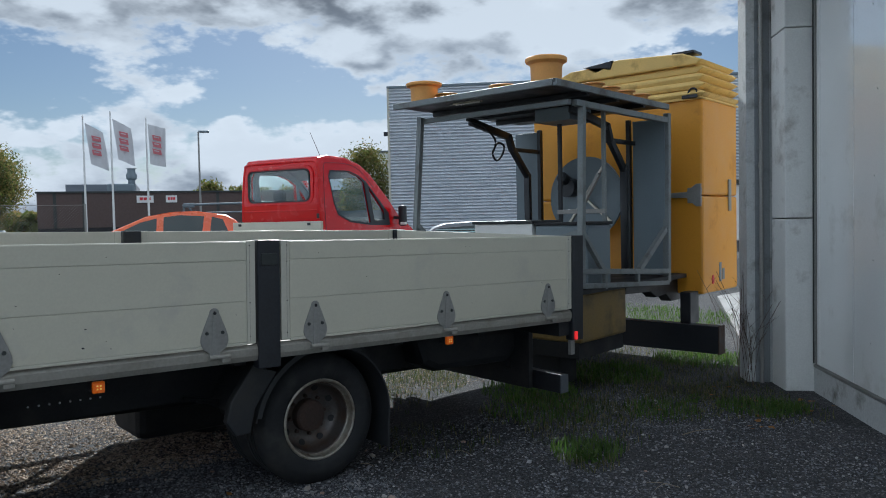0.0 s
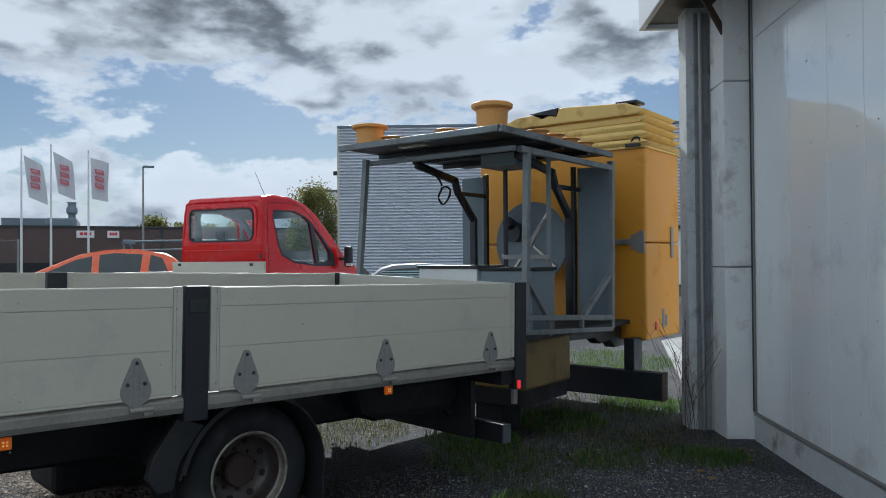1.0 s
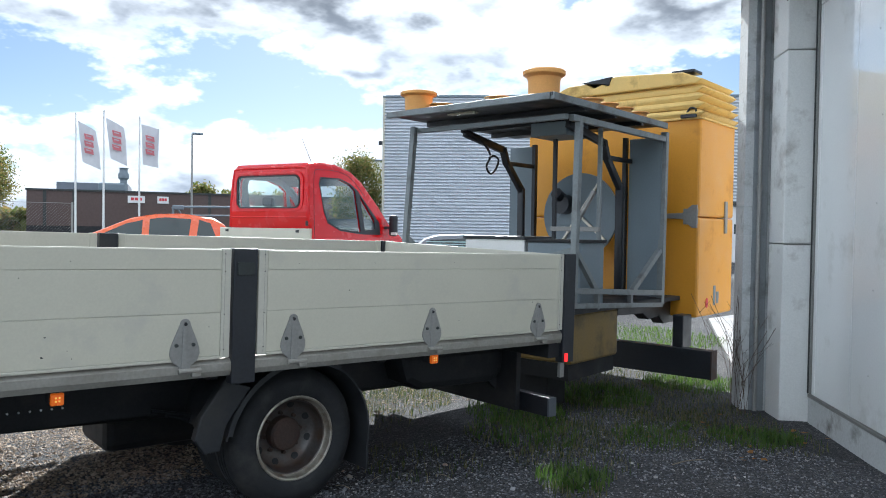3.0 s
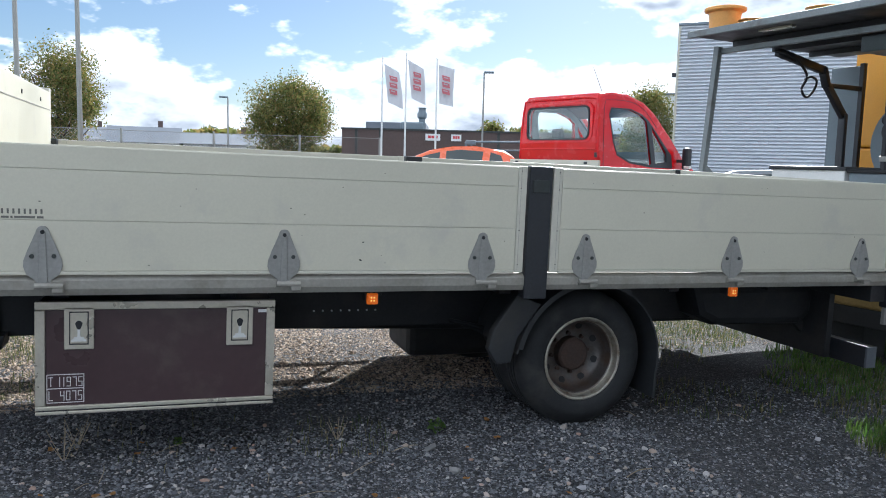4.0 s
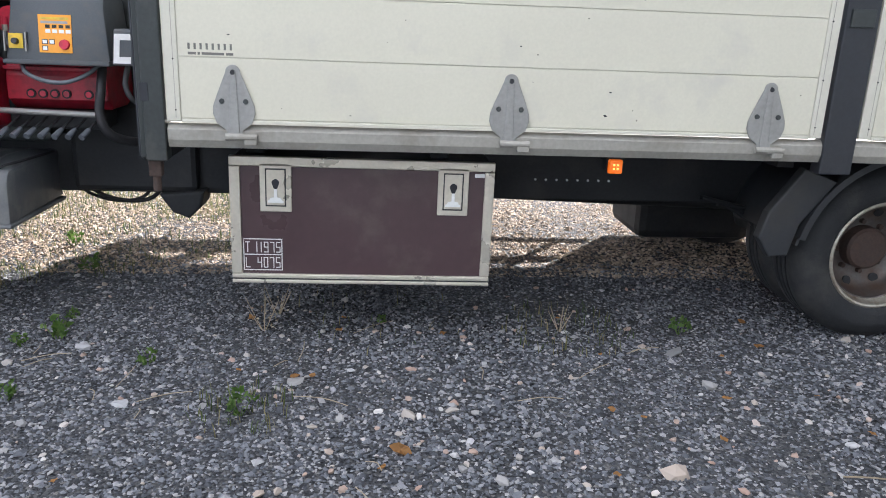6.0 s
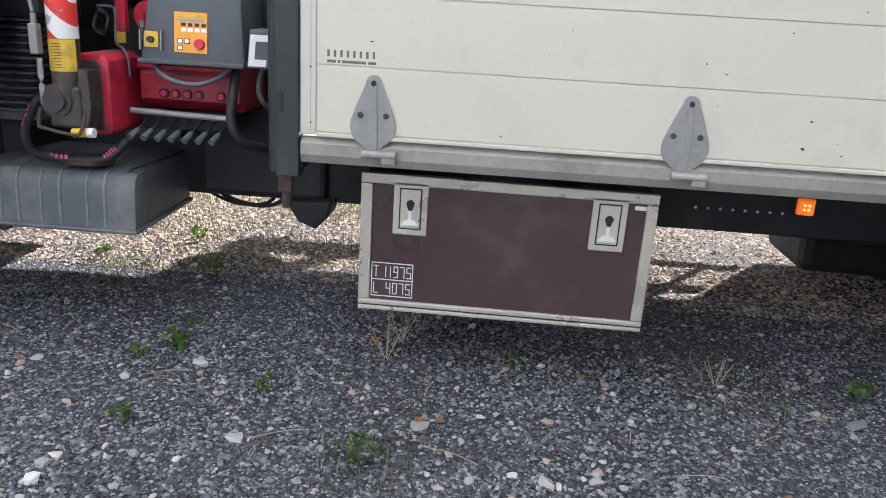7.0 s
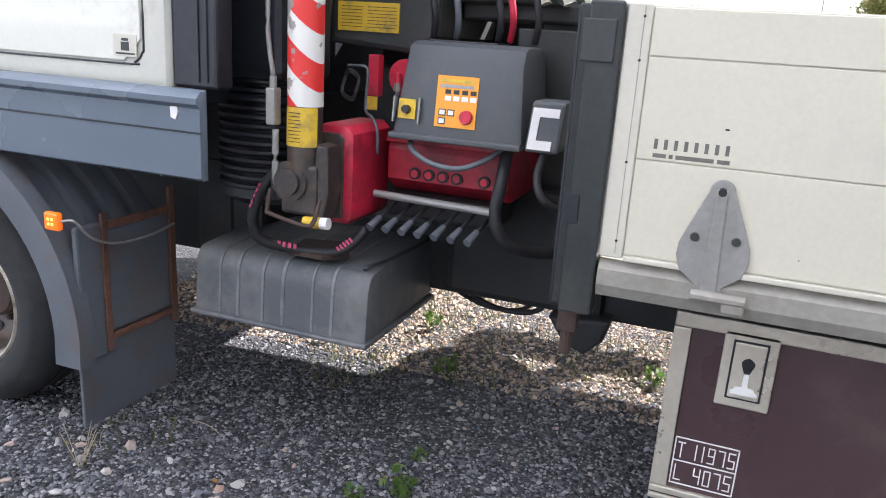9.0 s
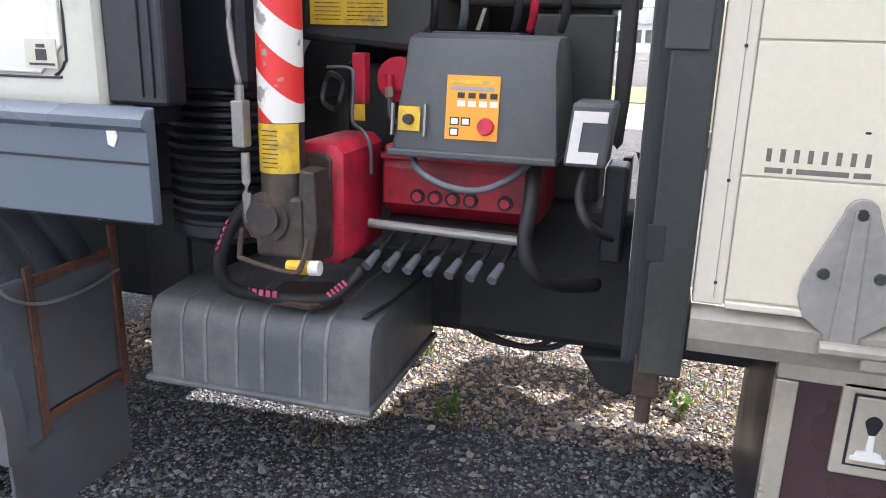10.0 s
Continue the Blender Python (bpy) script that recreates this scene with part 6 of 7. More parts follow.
# ---- orange car ----
def orange_car():
    a = 21.5
    ob = thing("orange_car", "orange hatchback car parked beyond the lorry", "car", pose(0.19 + 16.6 * math.sin(radians(24.0)), 16.6 * math.cos(radians(24.0)), 0.40, 0, 0, 180 - a))
    W = 1.7
    bm = bmesh.new()
    prism(bm, [(-0.62, 0.30), (-0.65, 0.85), (-0.35, 1.05), (-0.06, 1.36), (0.10, 1.45), (0.65, 1.525), (1.10, 1.51), (1.55, 1.43), (2.45, 1.03), (3.1, 0.93), (3.4, 0.75), (3.45, 0.30)], 0.0, W, bevel=0.05)
    lean_in(bm, W, 0.95, 1.5, 0.22)
    part("car_body", bm, M_ORANGE, ob, "orange car body", smooth=True)
    roof = bmesh.new()
    prism(roof, [(0.12, 1.455), (0.65, 1.53), (1.10, 1.515), (1.5, 1.445), (1.1, 1.50), (0.65, 1.51)], 0.24, W - 0.24, bevel=0.004)
    part("roof_sheen", roof, M_ORANGE, ob)
    for pts in ([(0.02, 1.0), (0.16, 1.36), (0.36, 1.42), (0.42, 1.0)], [(0.56, 1.0), (0.50, 1.43), (0.95, 1.455), (1.22, 1.42), (1.24, 1.0)], [(1.36, 1.0), (1.34, 1.40), (1.62, 1.33), (2.18, 1.06), (2.2, 1.0)]):
        bm = bmesh.new()
        prism(bm, pts, W - 0.004, W + 0.006)
        lean_in(bm, W, 0.95, 1.5, 0.22)
        part("side_window", bm, M_DARKGLASS, ob)
    bm = bmesh.new()
    prism(bm, [(-0.32, 1.08), (-0.09, 1.34), (-0.07, 1.33), (-0.29, 1.06)], 0.3, W - 0.3)
    part("rear_window", bm, M_DARKGLASS, ob)
    for x in (0.0, 2.6):
        for y in (0.06, W - 0.06):
            bm = bmesh.new()
            tube(bm, (x, y - 0.09, 0.30), (x, y + 0.09, 0.30), 0.30, n=24)
            part("wheel", bm, M_TYRE, ob, smooth=True)


orange_car()


# ---- foliage ----
def leaf_material(name, ramp_colours, rough=0.6, translucent=True):
    m = bpy.data.materials.new(name)
    m.use_nodes = True
    n, l = m.node_tree.nodes, m.node_tree.links
    bsdf = n["Principled BSDF"]
    geo, ramp = n.new("ShaderNodeNewGeometry"), n.new("ShaderNodeValToRGB")
    e = ramp.color_ramp.elements
    e[0].color, e[1].color = (*ramp_colours[0], 1), (*ramp_colours[-1], 1)
    for i, c in enumerate(ramp_colours[1:-1]):
        x = e.new((i + 1) / (len(ramp_colours) - 1))
        x.color = (*c, 1)
    l.new(geo.outputs["Random Per Island"], ramp.inputs["Fac"])
    l.new(ramp.outputs["Color"], bsdf.inputs["Base Color"])
    bsdf.inputs["Roughness"].default_value = rough
    if translucent:
        tr, mix, out = n.new("ShaderNodeBsdfTranslucent"), n.new("ShaderNodeMixShader"), n["Material Output"]
        l.new(ramp.outputs["Color"], tr.inputs["Color"])
        mix.inputs["Fac"].default_value = 0.55
        l.new(bsdf.outputs["BSDF"], mix.inputs[1])
        l.new(tr.outputs["BSDF"], mix.inputs[2])
        l.new(mix.outputs["Shader"], out.inputs["Surface"])
    return m


M_LEAF = leaf_material("autumn_leaves", [(0.07, 0.10, 0.025), (0.14, 0.165, 0.04), (0.22, 0.21, 0.065), (0.28, 0.19, 0.07)])
M_WEED = leaf_material("weed_leaves", [(0.05, 0.11, 0.02), (0.09, 0.16, 0.03), (0.13, 0.19, 0.05)])
M_GRASS = leaf_material("grass_blades", [(0.04, 0.07, 0.018), (0.07, 0.10, 0.03), (0.15, 0.14, 0.06), (0.24, 0.21, 0.11)])
M_DEAD = leaf_material("dead_leaves", [(0.28, 0.11, 0.03), (0.36, 0.20, 0.07), (0.45, 0.30, 0.16)], 0.8)
M_STRAW = leaf_material("dry_stalks", [(0.12, 0.09, 0.06), (0.28, 0.23, 0.16), (0.42, 0.37, 0.27)], 0.9, False)
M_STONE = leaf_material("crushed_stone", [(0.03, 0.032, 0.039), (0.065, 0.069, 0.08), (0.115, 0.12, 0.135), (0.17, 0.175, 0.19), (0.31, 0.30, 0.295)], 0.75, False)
# warm tan colours paint the sunlight onto the yard's grey stone
M_SUNGRAVEL = leaf_material("sunlit_gravel", [(0.12, 0.095, 0.075), (0.28, 0.215, 0.16), (0.43, 0.33, 0.24), (0.56, 0.45, 0.34), (0.17, 0.145, 0.13)], 0.8, False)
M_PEBBLE = leaf_material("pale_pebbles", [(0.18, 0.18, 0.18), (0.30, 0.29, 0.28), (0.36, 0.31, 0.26), (0.32, 0.21, 0.16), (0.50, 0.48, 0.45), (0.28, 0.28, 0.30)], 0.7, False)


def mesh_from(name, verts, faces, material, parent=None, smooth=False):
    me = bpy.data.meshes.new(name)
    me.from_pydata(verts, [], faces)
    me.materials.append(material)
    ob = new(name, me)
    ob.parent = parent
    return ob


def leaf_cloud(name, centre, radii, count, size, material, parent, seed, clumps=70):
    """A crown of separate small leaves, gathered in uneven clumps."""
    rg = np.random.default_rng(seed)
    d = rg.normal(size=(clumps, 3))
    d /= np.linalg.norm(d, axis=1)[:, None]
    r = rg.uniform(0.35, 1.0, clumps) ** 0.6
    mids = d * r[:, None] * np.array(radii) * rg.uniform(0.75, 1.08, (clumps, 1))
    k = rg.integers(0, clumps, count)
    spread = np.array(radii) * 0.13
    p = np.array(centre) + mids[k] + rg.normal(size=(count, 3)) * spread
    a, b = rg.normal(size=(count, 3)), rg.normal(size=(count, 3))
    a /= np.linalg.norm(a, axis=1)[:, None]
    b -= a * np.sum(a * b, axis=1)[:, None]
    b /= np.linalg.norm(b, axis=1)[:, None]
    s = size * rg.uniform(0.6, 1.3, (count, 1))
    v = np.stack([p - a * s, p + b * s * 0.55, p + a * s, p - b * s * 0.55], axis=1).reshape(-1, 3)
    f = np.arange(count * 4).reshape(-1, 4)
    return mesh_from(name, v.tolist(), f.tolist(), material, parent)


def tree(az, dist, z0, height, radii, count, size, seed, label):
    ob = thing("tree", label, "tree", far(az, dist, z0))
    bm = bmesh.new()
    rnd = random.Random(seed)
    top = height * 0.62
    tube(bm, (0, 0, 0), (0.05, 0, top * 0.5), 0.028 * height, 0.02 * height, 8)
    for k in range(9):
        a = k * 2.4 + rnd.uniform(-0.4, 0.4)
        z = top * (0.35 + 0.045 * k)
        tip = (radii[0] * 0.7 * math.cos(a), radii[1] * 0.7 * math.sin(a), z + height * rnd.uniform(0.2, 0.4))
        tube(bm, (0.03, 0, z * 0.95), tip, 0.012 * height, 0.003 * height, 6)
    tube(bm, (0.05, 0, top * 0.5), (0, 0, height * 0.9), 0.02 * height, 0.004 * height, 6)
    part("trunk", bm, M_BARK, ob)
    leaf_cloud("crown", (0, 0, height - radii[2]), radii, count, size, M_LEAF, ob, seed, 110)


G = 0.45
tree(8.2, 32, G, 4.5, (1.8, 1.75, 1.75), 36000, 0.046, 3, "round green tree turning yellow behind the fence")
tree(-7.2, 27, G, 4.45, (1.35, 1.4, 1.7), 26000, 0.042, 4, "green tree turning yellow behind the fence")
tree(34.2, 40, G, 5.3, (1.6, 1.6, 2.3), 14000, 0.065, 8, "green tree beside the silver hall")
tree(22.9, 88, G, 6.3, (1.7, 1.6, 1.6), 1500, 0.2, 9, "far tree behind the brown building")
for az, d, h, r in ((25.0, 95, 5.9, 2.0), (26.5, 95, 5.6, 1.8), (28.5, 96, 5.8, 2.2)):
    tree(az, d, G, h, (r, 1.5, 1.3), 900, 0.22, int(az * 10), "far tree behind the brown building")
# tree line on the far rise
rg = np.random.default_rng(21)
hv = []
for k in range(9000):
    x = rg.uniform(-70, 45)
    h = 4.6 + 2.2 * noise.noise((x * 0.06, 0.5, 0)) + 1.0 * noise.noise((x * 0.3, 2.5, 0))
    hv.append((x, rg.uniform(-3, 3), max(0.2, h * rg.uniform(0, 1) ** 0.6)))
hv = np.array(hv)
a, b = rg.normal(size=hv.shape) * 0.45, rg.normal(size=hv.shape) * 0.35
v = np.stack([hv - a, hv + b, hv + a, hv - b], axis=1).reshape(-1, 3)
woods = mesh_from("far_woods", v.tolist(), np.arange(len(v)).reshape(-1, 4).tolist(), M_LEAF)
woods.matrix_world = pose(0, 125, G)
tagged(woods, "far line of mixed trees on the horizon", "woods", kind="stuff")

# ---- silver hall ----
hall = thing("silver_hall", "silver hall clad in horizontal corrugated sheet", "building", far(46, 36, G, -46))
prof = []
for k in range(50):
    z = 0.05 + 0.15 * k
    prof += [(0.0, z), (-0.085, z + 0.055), (-0.085, z + 0.07), (0.0, z + 0.13)]
prof += [(0.0, 7.55), (0.3, 7.55), (0.3, 0.0)]
bm = bmesh.new()
prism(bm, prof, -6.33, 24.0, "x")
part("corrugated_wall", bm, M_SHEET, hall, "silver corrugated sheet cladding")
boxpart("corner_trim", -6.42, -6.30, -0.06, 0.3, 0.0, 7.6, M_CAP, hall, 0.01)
boxpart("roof_edge", -6.42, 24.1, -0.08, 0.3, 7.55, 7.66, M_PANEL, hall, 0.01, "grey roof edge")
boxpart("hall_rest", -6.3, 24.0, 0.3, 26, 0.0, 7.5, M_SHEET, hall, 0.0)
boxpart("gate", 8.6, 11.5, -0.10, -0.03, 0.0, 2.55, M_WHITE, hall, 0.02, "white sliding gate")
for x in (9.25, 9.9, 10.5):
    boxpart("gate_window", x, x + 0.25, -0.115, -0.1, 1.3, 1.75, M_DARKGLASS, hall, 0.0)
boxpart("gate_canopy", 8.4, 11.8, -0.3, 0.0, 2.6, 2.75, M_OLIVE, hall, 0.01)
boxpart("wall_lamp", -6.62, -6.42, -0.02, 0.10, 5.3, 5.5, M_BLACK, hall, 0.02)
annex = thing("pale_annex", "pale rendered annex behind the hall", "building", far(35.4, 42, G, -40))
boxpart("annex_wall", -0.6, 0.7, 0, 4, 0, 5.0, M_WALL, annex, 0.0)
boxpart("annex_roof", -0.7, 0.8, -0.1, 4.1, 5.0, 5.1, M_ROOFGREY, annex, 0.0)

# ---- brown factory ----
factory = thing("brown_factory", "low brown brick factory with a flat roof", "building", far(20, 70, G, -20))
boxpart("brick_wall", -10.2, 34, 0, 20, 0.0, 4.1, M_BRICK, factory, 0.0, "brown brick wall")
boxpart("roof_edge", -10.3, 34.1, -0.1, 20, 4.1, 4.25, M_OLIVE, factory, 0.0)
boxpart("wall_base", -10.2, 34, -0.05, 0.0, 0.0, 1.2, M_CHASSIS, factory, 0.0)
for x in (-9.0, -6.8, 4.0, 6.5):
    boxpart("wall_pilaster", x, x + 0.25, -0.05, 0.0, 1.2, 4.1, M_OLIVE, factory, 0.0)
boxpart("upper_storey", -9.4, -3.0, 12, 22, 4.25, 5.45, M_ROOFGREY, factory, 0.0, "grey upper storey")
boxpart("duct", -5.0, -2.8, 2.0, 3.0, 4.25, 5.0, M_PANEL, factory, 0.15, "grey roof duct")
bm = bmesh.new()
lathe(bm, [(0.0, 4.25), (0.30, 4.25), (0.30, 5.3), (0.44, 5.45), (0.46, 5.8), (0.34, 6.0), (0.34, 6.3), (0.46, 6.35), (0.0, 6.4)], 20, pose(-3.0, 2.5, 0))
part("ventilator", bm, M_PANEL, factory, "grey roof ventilator", smooth=True)
for x0, x1, s in ((-2.55, -1.2, 1), (-0.2, 0.72, 2)):
    sign = boxpart("sign_board", x0, x1, -0.12, -0.02, 3.25, 3.85, M_WHITE, factory, 0.0, "white sign board with red shapes")
    w = (x1 - x0) / 5
    for k in range(3):
        boxpart("red_shape", x0 + w * (0.9 + k * 1.15), x0 + w * (1.85 + k * 1.15), -0.14, -0.121, 3.46, 3.70, M_SIGNRED, sign, 0.0)

# ---- low buildings and cars to the north ----
for az, d, w, h, roof, label in ((3.4, 62, 6.2, 2.2, 0.9, "low grey-roofed building with white walls"), (-2.0, 70, 5.5, 2.3, 1.4, "low house with a grey pitched roof"), (-6.0, 78, 7.0, 2.6, 1.2, "low house with a grey pitched roof")):
    b = thing("low_building", label, "building", far(az, d, G, -az))
    boxpart("white_wall", -w / 2, w / 2, 0, 6, 0, h, M_WHITE, b, 0.0)
    for k in range(4):
        x = -w / 2 + w * (0.12 + 0.22 * k)
        win = boxpart("window", x, x + 0.9, -0.03, 0.01, 0.8, 1.8, M_DARKGLASS, b, 0.0)
        boxpart("window_sill", x - 0.05, x + 0.95, -0.06, 0.01, 0.74, 0.8, M_PANEL, win, 0.0)
    bm = bmesh.new()
    prism(bm, [(-0.5, h), (6.5, h), (4.2, h + roof), (1.8, h + roof)], -w / 2 - 0.3, w / 2 + 0.3, "x")
    part("roof", bm, M_ROOFGREY, b)
    boxpart("chimney", w * 0.2, w * 0.2 + 0.4, 2.6, 3.1, h + roof - 0.2, h + roof + 0.6, M_BRICK, b, 0.0)
van = thing("parked_van", "white van with a red band parked far off", "van", far(-0.3, 44, G, -8))
bm = bmesh.new()
prism(bm, [(-1.4, 0.3), (1.9, 0.3), (1.95, 0.8), (1.4, 1.1), (1.1, 1.75), (-1.4, 1.8)], 0, 1.8, bevel=0.05)
part("van_body", bm, M_WHITE, van)
boxpart("red_band", -1.41, 1.2, -0.01, 0.02, 0.7, 1.1, M_SIGNRED, van, 0.0)
for x in (-0.9, 1.3):
    bm = bmesh.new()
    tube(bm, (x, 0.0, 0.3), (x, 0.2, 0.3), 0.3, n=16)
    part("wheel", bm, M_TYRE, van)
for az, d, m_paint, turn in ((6.3, 38, M_WHITE, -5), (3.0, 41, M_PANEL, 0)):
    c = thing("parked_car", "pale car parked beyond the fence", "car", far(az, d, G, turn))
    bm = bmesh.new()
    prism(bm, [(-2.0, 0.3), (2.0, 0.3), (2.0, 0.75), (1.2, 0.9), (0.6, 1.4), (-0.9, 1.45), (-1.6, 0.95), (-2.0, 0.85)], 0, 1.7, bevel=0.06)
    part("car_body", bm, m_paint, c, smooth=True)
    bm = bmesh.new()
    prism(bm, [(-1.35, 0.95), (0.95, 0.95), (0.5, 1.33), (-0.85, 1.37)], -0.01, 0.01)
    part("side_windows", bm, M_DARKGLASS, c)
    for x in (-1.3, 1.3):
        bm = bmesh.new()
        tube(bm, (x, -0.02, 0.3), (x, 0.2, 0.3), 0.3, n=16)
        part("wheel", bm, M_TYRE, c)

# ---- flags and lamps ----
for k, (az, el) in enumerate(((14.67, 7.52), (16.41, 7.85), (18.69, 7.54))):
    h = 1.656 - G + 50 * math.tan(radians(el))
    f = thing("flagpole", "white flagpole with a slack white flag", "flagpole", far(az, 50, G, -az), "flagpoles")
    bm = bmesh.new()
    tube(bm, (0, 0, 0), (0, 0, h), 0.075, 0.045, 10)
    tube(bm, (0, 0, h), (0, 0, h + 0.1), 0.06, 0.03, 8)
    part("pole", bm, M_WHITE, f)
    bm = bmesh.new()
    nx, nz = 10, 16
    W, H = 1.05, 2.45
    grid = []
    for j in range(nz + 1):
        row = []
        for i in range(nx + 1):
            u, v = i / nx, j / nz
            x = 0.1 + W * u * (0.92 + 0.06 * math.sin(3 * v + k)) + 0.28 * v * (1 if k < 2 else 0.3)
            z = h - 0.35 - H * v - 0.55 * u * (1 - 0.25 * v) * (1 if k < 2 else 0.45)
            row.append(bm.verts.new((x, 0.10 * math.sin(7 * u + 2 * v + k) * u, z)))
        grid.append(row)
    for j in range(nz):
        for i in range(nx):
            bm.faces.new((grid[j][i], grid[j][i + 1], grid[j + 1][i + 1], grid[j + 1][i]))
    cloth = part("flag_cloth", bm, M_FLAG, f, "slack white flag", smooth=True)
    for s in range(3):
        bm = bmesh.new()
        x0 = 0.32 + 0.12 * (k < 2)
        z0 = h - 0.95 - 0.42 * s - (0.15 if k < 2 else 0.05)
        prism(bm, [(x0, z0), (x0 + 0.5, z0 - 0.12), (x0 + 0.54, z0 - 0.42), (x0 + 0.06, z0 - 0.32)], -0.135, -0.125)
        inner = bmesh.new()
        prism(inner, [(x0 + 0.12, z0 - 0.10), (x0 + 0.40, z0 - 0.17), (x0 + 0.40, z0 - 0.23), (x0 + 0.12, z0 - 0.17)], -0.3, 0.1)
        carve("red_emblem", bm, [inner], M_FLAGRED, cloth, "red emblem shape")
for az, d, el in ((22.18, 48, 6.68), (3.59, 60, 4.27), (-5.8, 23, 17.0), (-9.4, 23, 17.5)):
    h = 1.656 - G + d * math.tan(radians(el))
    s = thing("street_lamp", "grey street lamp on a tall thin post", "street lamp", far(az, d, G, -az), "street lamps")
    bm = bmesh.new()
    tube(bm, (0, 0, 0), (0, 0, h), 0.075, 0.05, 10)
    part("post", bm, M_GALV, s)
    bm = bmesh.new()
    sx = -1 if az == 3.59 else 1
    box(bm, min(0, sx * 0.62), max(0, sx * 0.62), -0.12, 0.12, h - 0.05, h + 0.07, 0.03)
    part("lamp_head", bm, M_PANEL, s)
rack = thing("pipe_rack", "blue-grey pipe rack of a parked vehicle", "rack", far(22.5, 24, G, -22))
bm = bmesh.new()
pipe(bm, [(-0.55, 0, 1.2), (-0.60, 0, 1.72), (-0.45, 0, 1.82), (1.2, 0, 1.86), (2.6, 0, 1.88)], 0.035)
pipe(bm, [(-0.5, 0.3, 1.82), (-0.2, 0.2, 1.3), (-0.1, 0.2, 1.0)], 0.03)
pipe(bm, [(-0.3, 0.1, 1.58), (2.6, 0.1, 1.62)], 0.025)
part("rack_tube", bm, M_PANEL, rack, smooth=True)
boxpart("rack_base", -0.6, 2.6, -0.1, 1.4, 0.0, 1.2, M_CHASSIS, rack, 0.02)
boxpart("rack_end", -0.62, -0.3, -0.06, 0.2, 1.75, 1.88, M_PANEL, rack, 0.02)
estate = thing("silver_estate_car", "silver estate car with a long glass side, parked beyond", "car", far(40.6, 15.5, G, -38))
bm = bmesh.new()
prism(bm, [(-0.62, 0.28), (-0.60, 0.86), (-0.35, 1.06), (-0.10, 1.14), (0.5, 1.17), (1.1, 1.13), (1.4, 0.95), (1.45, 0.28)], 0, 1.7, bevel=0.04)
lean_in(bm, 1.7, 0.8, 1.2, 0.12)
body = part("car_body", bm, M_PANEL, estate, "dull silver car body", smooth=True)
bm = bmesh.new()
prism(bm, [(-0.46, 0.86), (-0.26, 1.04), (0.5, 1.09), (1.0, 1.06), (1.2, 0.88)], -0.006, 0.004)
lean_in(bm, 1.7, 0.8, 1.2, 0.12)
part("side_window", bm, M_DARKGLASS, body)
for z in (0.90, 0.95, 1.0):
    bm = bmesh.new()
    prism(bm, [(-0.34, z), (-0.34, z + 0.022), (1.05, z + 0.022), (1.05, z)], -0.012, -0.002)
    lean_in(bm, 1.7, 0.8, 1.2, 0.12)
    part("window_blind", bm, M_GREENSTRIPE, body, "pale teal blind slat")
for x in (-0.15, 1.0):
    bm = bmesh.new()
    tube(bm, (x, 0.0, 0.3), (x, 0.18, 0.3), 0.3, n=20)
    part("wheel", bm, M_TYRE, estate)

# ---- chain-link fence ----
fence = thing("chain_link_fence", "grey chain-link fence with steel posts", "fence", far(2.0, 23, G, 0))
X0, X1, FH = -7.0, 5.2, 1.85
for k in range(6):
    x = X0 + (X1 - X0) * k / 5
    bm = bmesh.new()
    tube(bm, (x, 0, 0), (x, 0, FH + 0.03), 0.03, n=8)
    part("fence_post", bm, M_GALV, fence)
verts, faces = [], []
def wire(a, b, r):
    i = len(verts)
    for p in (a, b):
        verts.extend([(p[0] - r, p[1], p[2]), (p[0], p[1] - r, p[2] + r * 0.6), (p[0] + r, p[1], p[2])])
    for q in range(3):
        faces.append((i + q, i + (q + 1) % 3, i + 3 + (q + 1) % 3, i + 3 + q))
step = 0.085
k = X0
while k < X1:
    for s in (1, -1):
        a0, b0 = k, k + s * FH
        a = (min(max(a0, X0), X1), 0, 0.0)
        if b0 > X1:
            b = (X1, 0, FH * (X1 - a0) / (b0 - a0))
        elif b0 < X0:
            b = (X0, 0, FH * (X0 - a0) / (b0 - a0))
        else:
            b = (b0, 0, FH)
        wire(a, b, 0.0028)
    k += step
mesh_from("wire_mesh", verts, faces, M_GALV, fence)
bm = bmesh.new()
pipe(bm, [(X0, 0, FH), ((X0 + X1) / 2, 0, FH - 0.03), (X1, 0, FH)], 0.008, 6)
part("top_wire", bm, M_GALV, fence)
for az, d, h in ((9.6, 21.5, 1.15), (11.3, 21.8, 0.95)):
    b = thing("bollard", "white bollard near the fence", "bollard", far(az, d, G, 0), "bollards")
    bm = bmesh.new()
    tube(bm, (0, 0, 0), (0, 0, h), 0.10, 0.10, 14)
    part("bollard_tube", bm, M_WHITE, b, smooth=True)
    bm = bmesh.new()
    tube(bm, (0, 0, h), (0, 0, h + 0.03), 0.11, 0.08, 14)
    part("bollard_cap", bm, M_PANEL, b)
paving = bmesh.new()
prism(paving, [(9.1, 4.75), (15.6, 9.0), (24.0, 9.4), (24.0, 1.0), (11.4, 1.5), (8.9, 4.1)], -0.30, -0.152, "z")
tagged(part("pavement", paving, M_PAVING), "pale damp concrete paving beside the hall", "pavement", kind="structure")
# lawn and road strip far behind the crane gap
lawn = thing("lawn", "green mown verge beyond the yard", "lawn")
tagged(lawn, kind="structure")
boxpart("verge", -14, 4, 16, 20.5, G - 0.05, G + 0.02, M_LAWN, lawn, 0.0)
boxpart("road_strip", -16, 6, 12.0, 15.8, G - 0.05, G + 0.012, M_ROAD, lawn, 0.0, "pale concrete road strip")


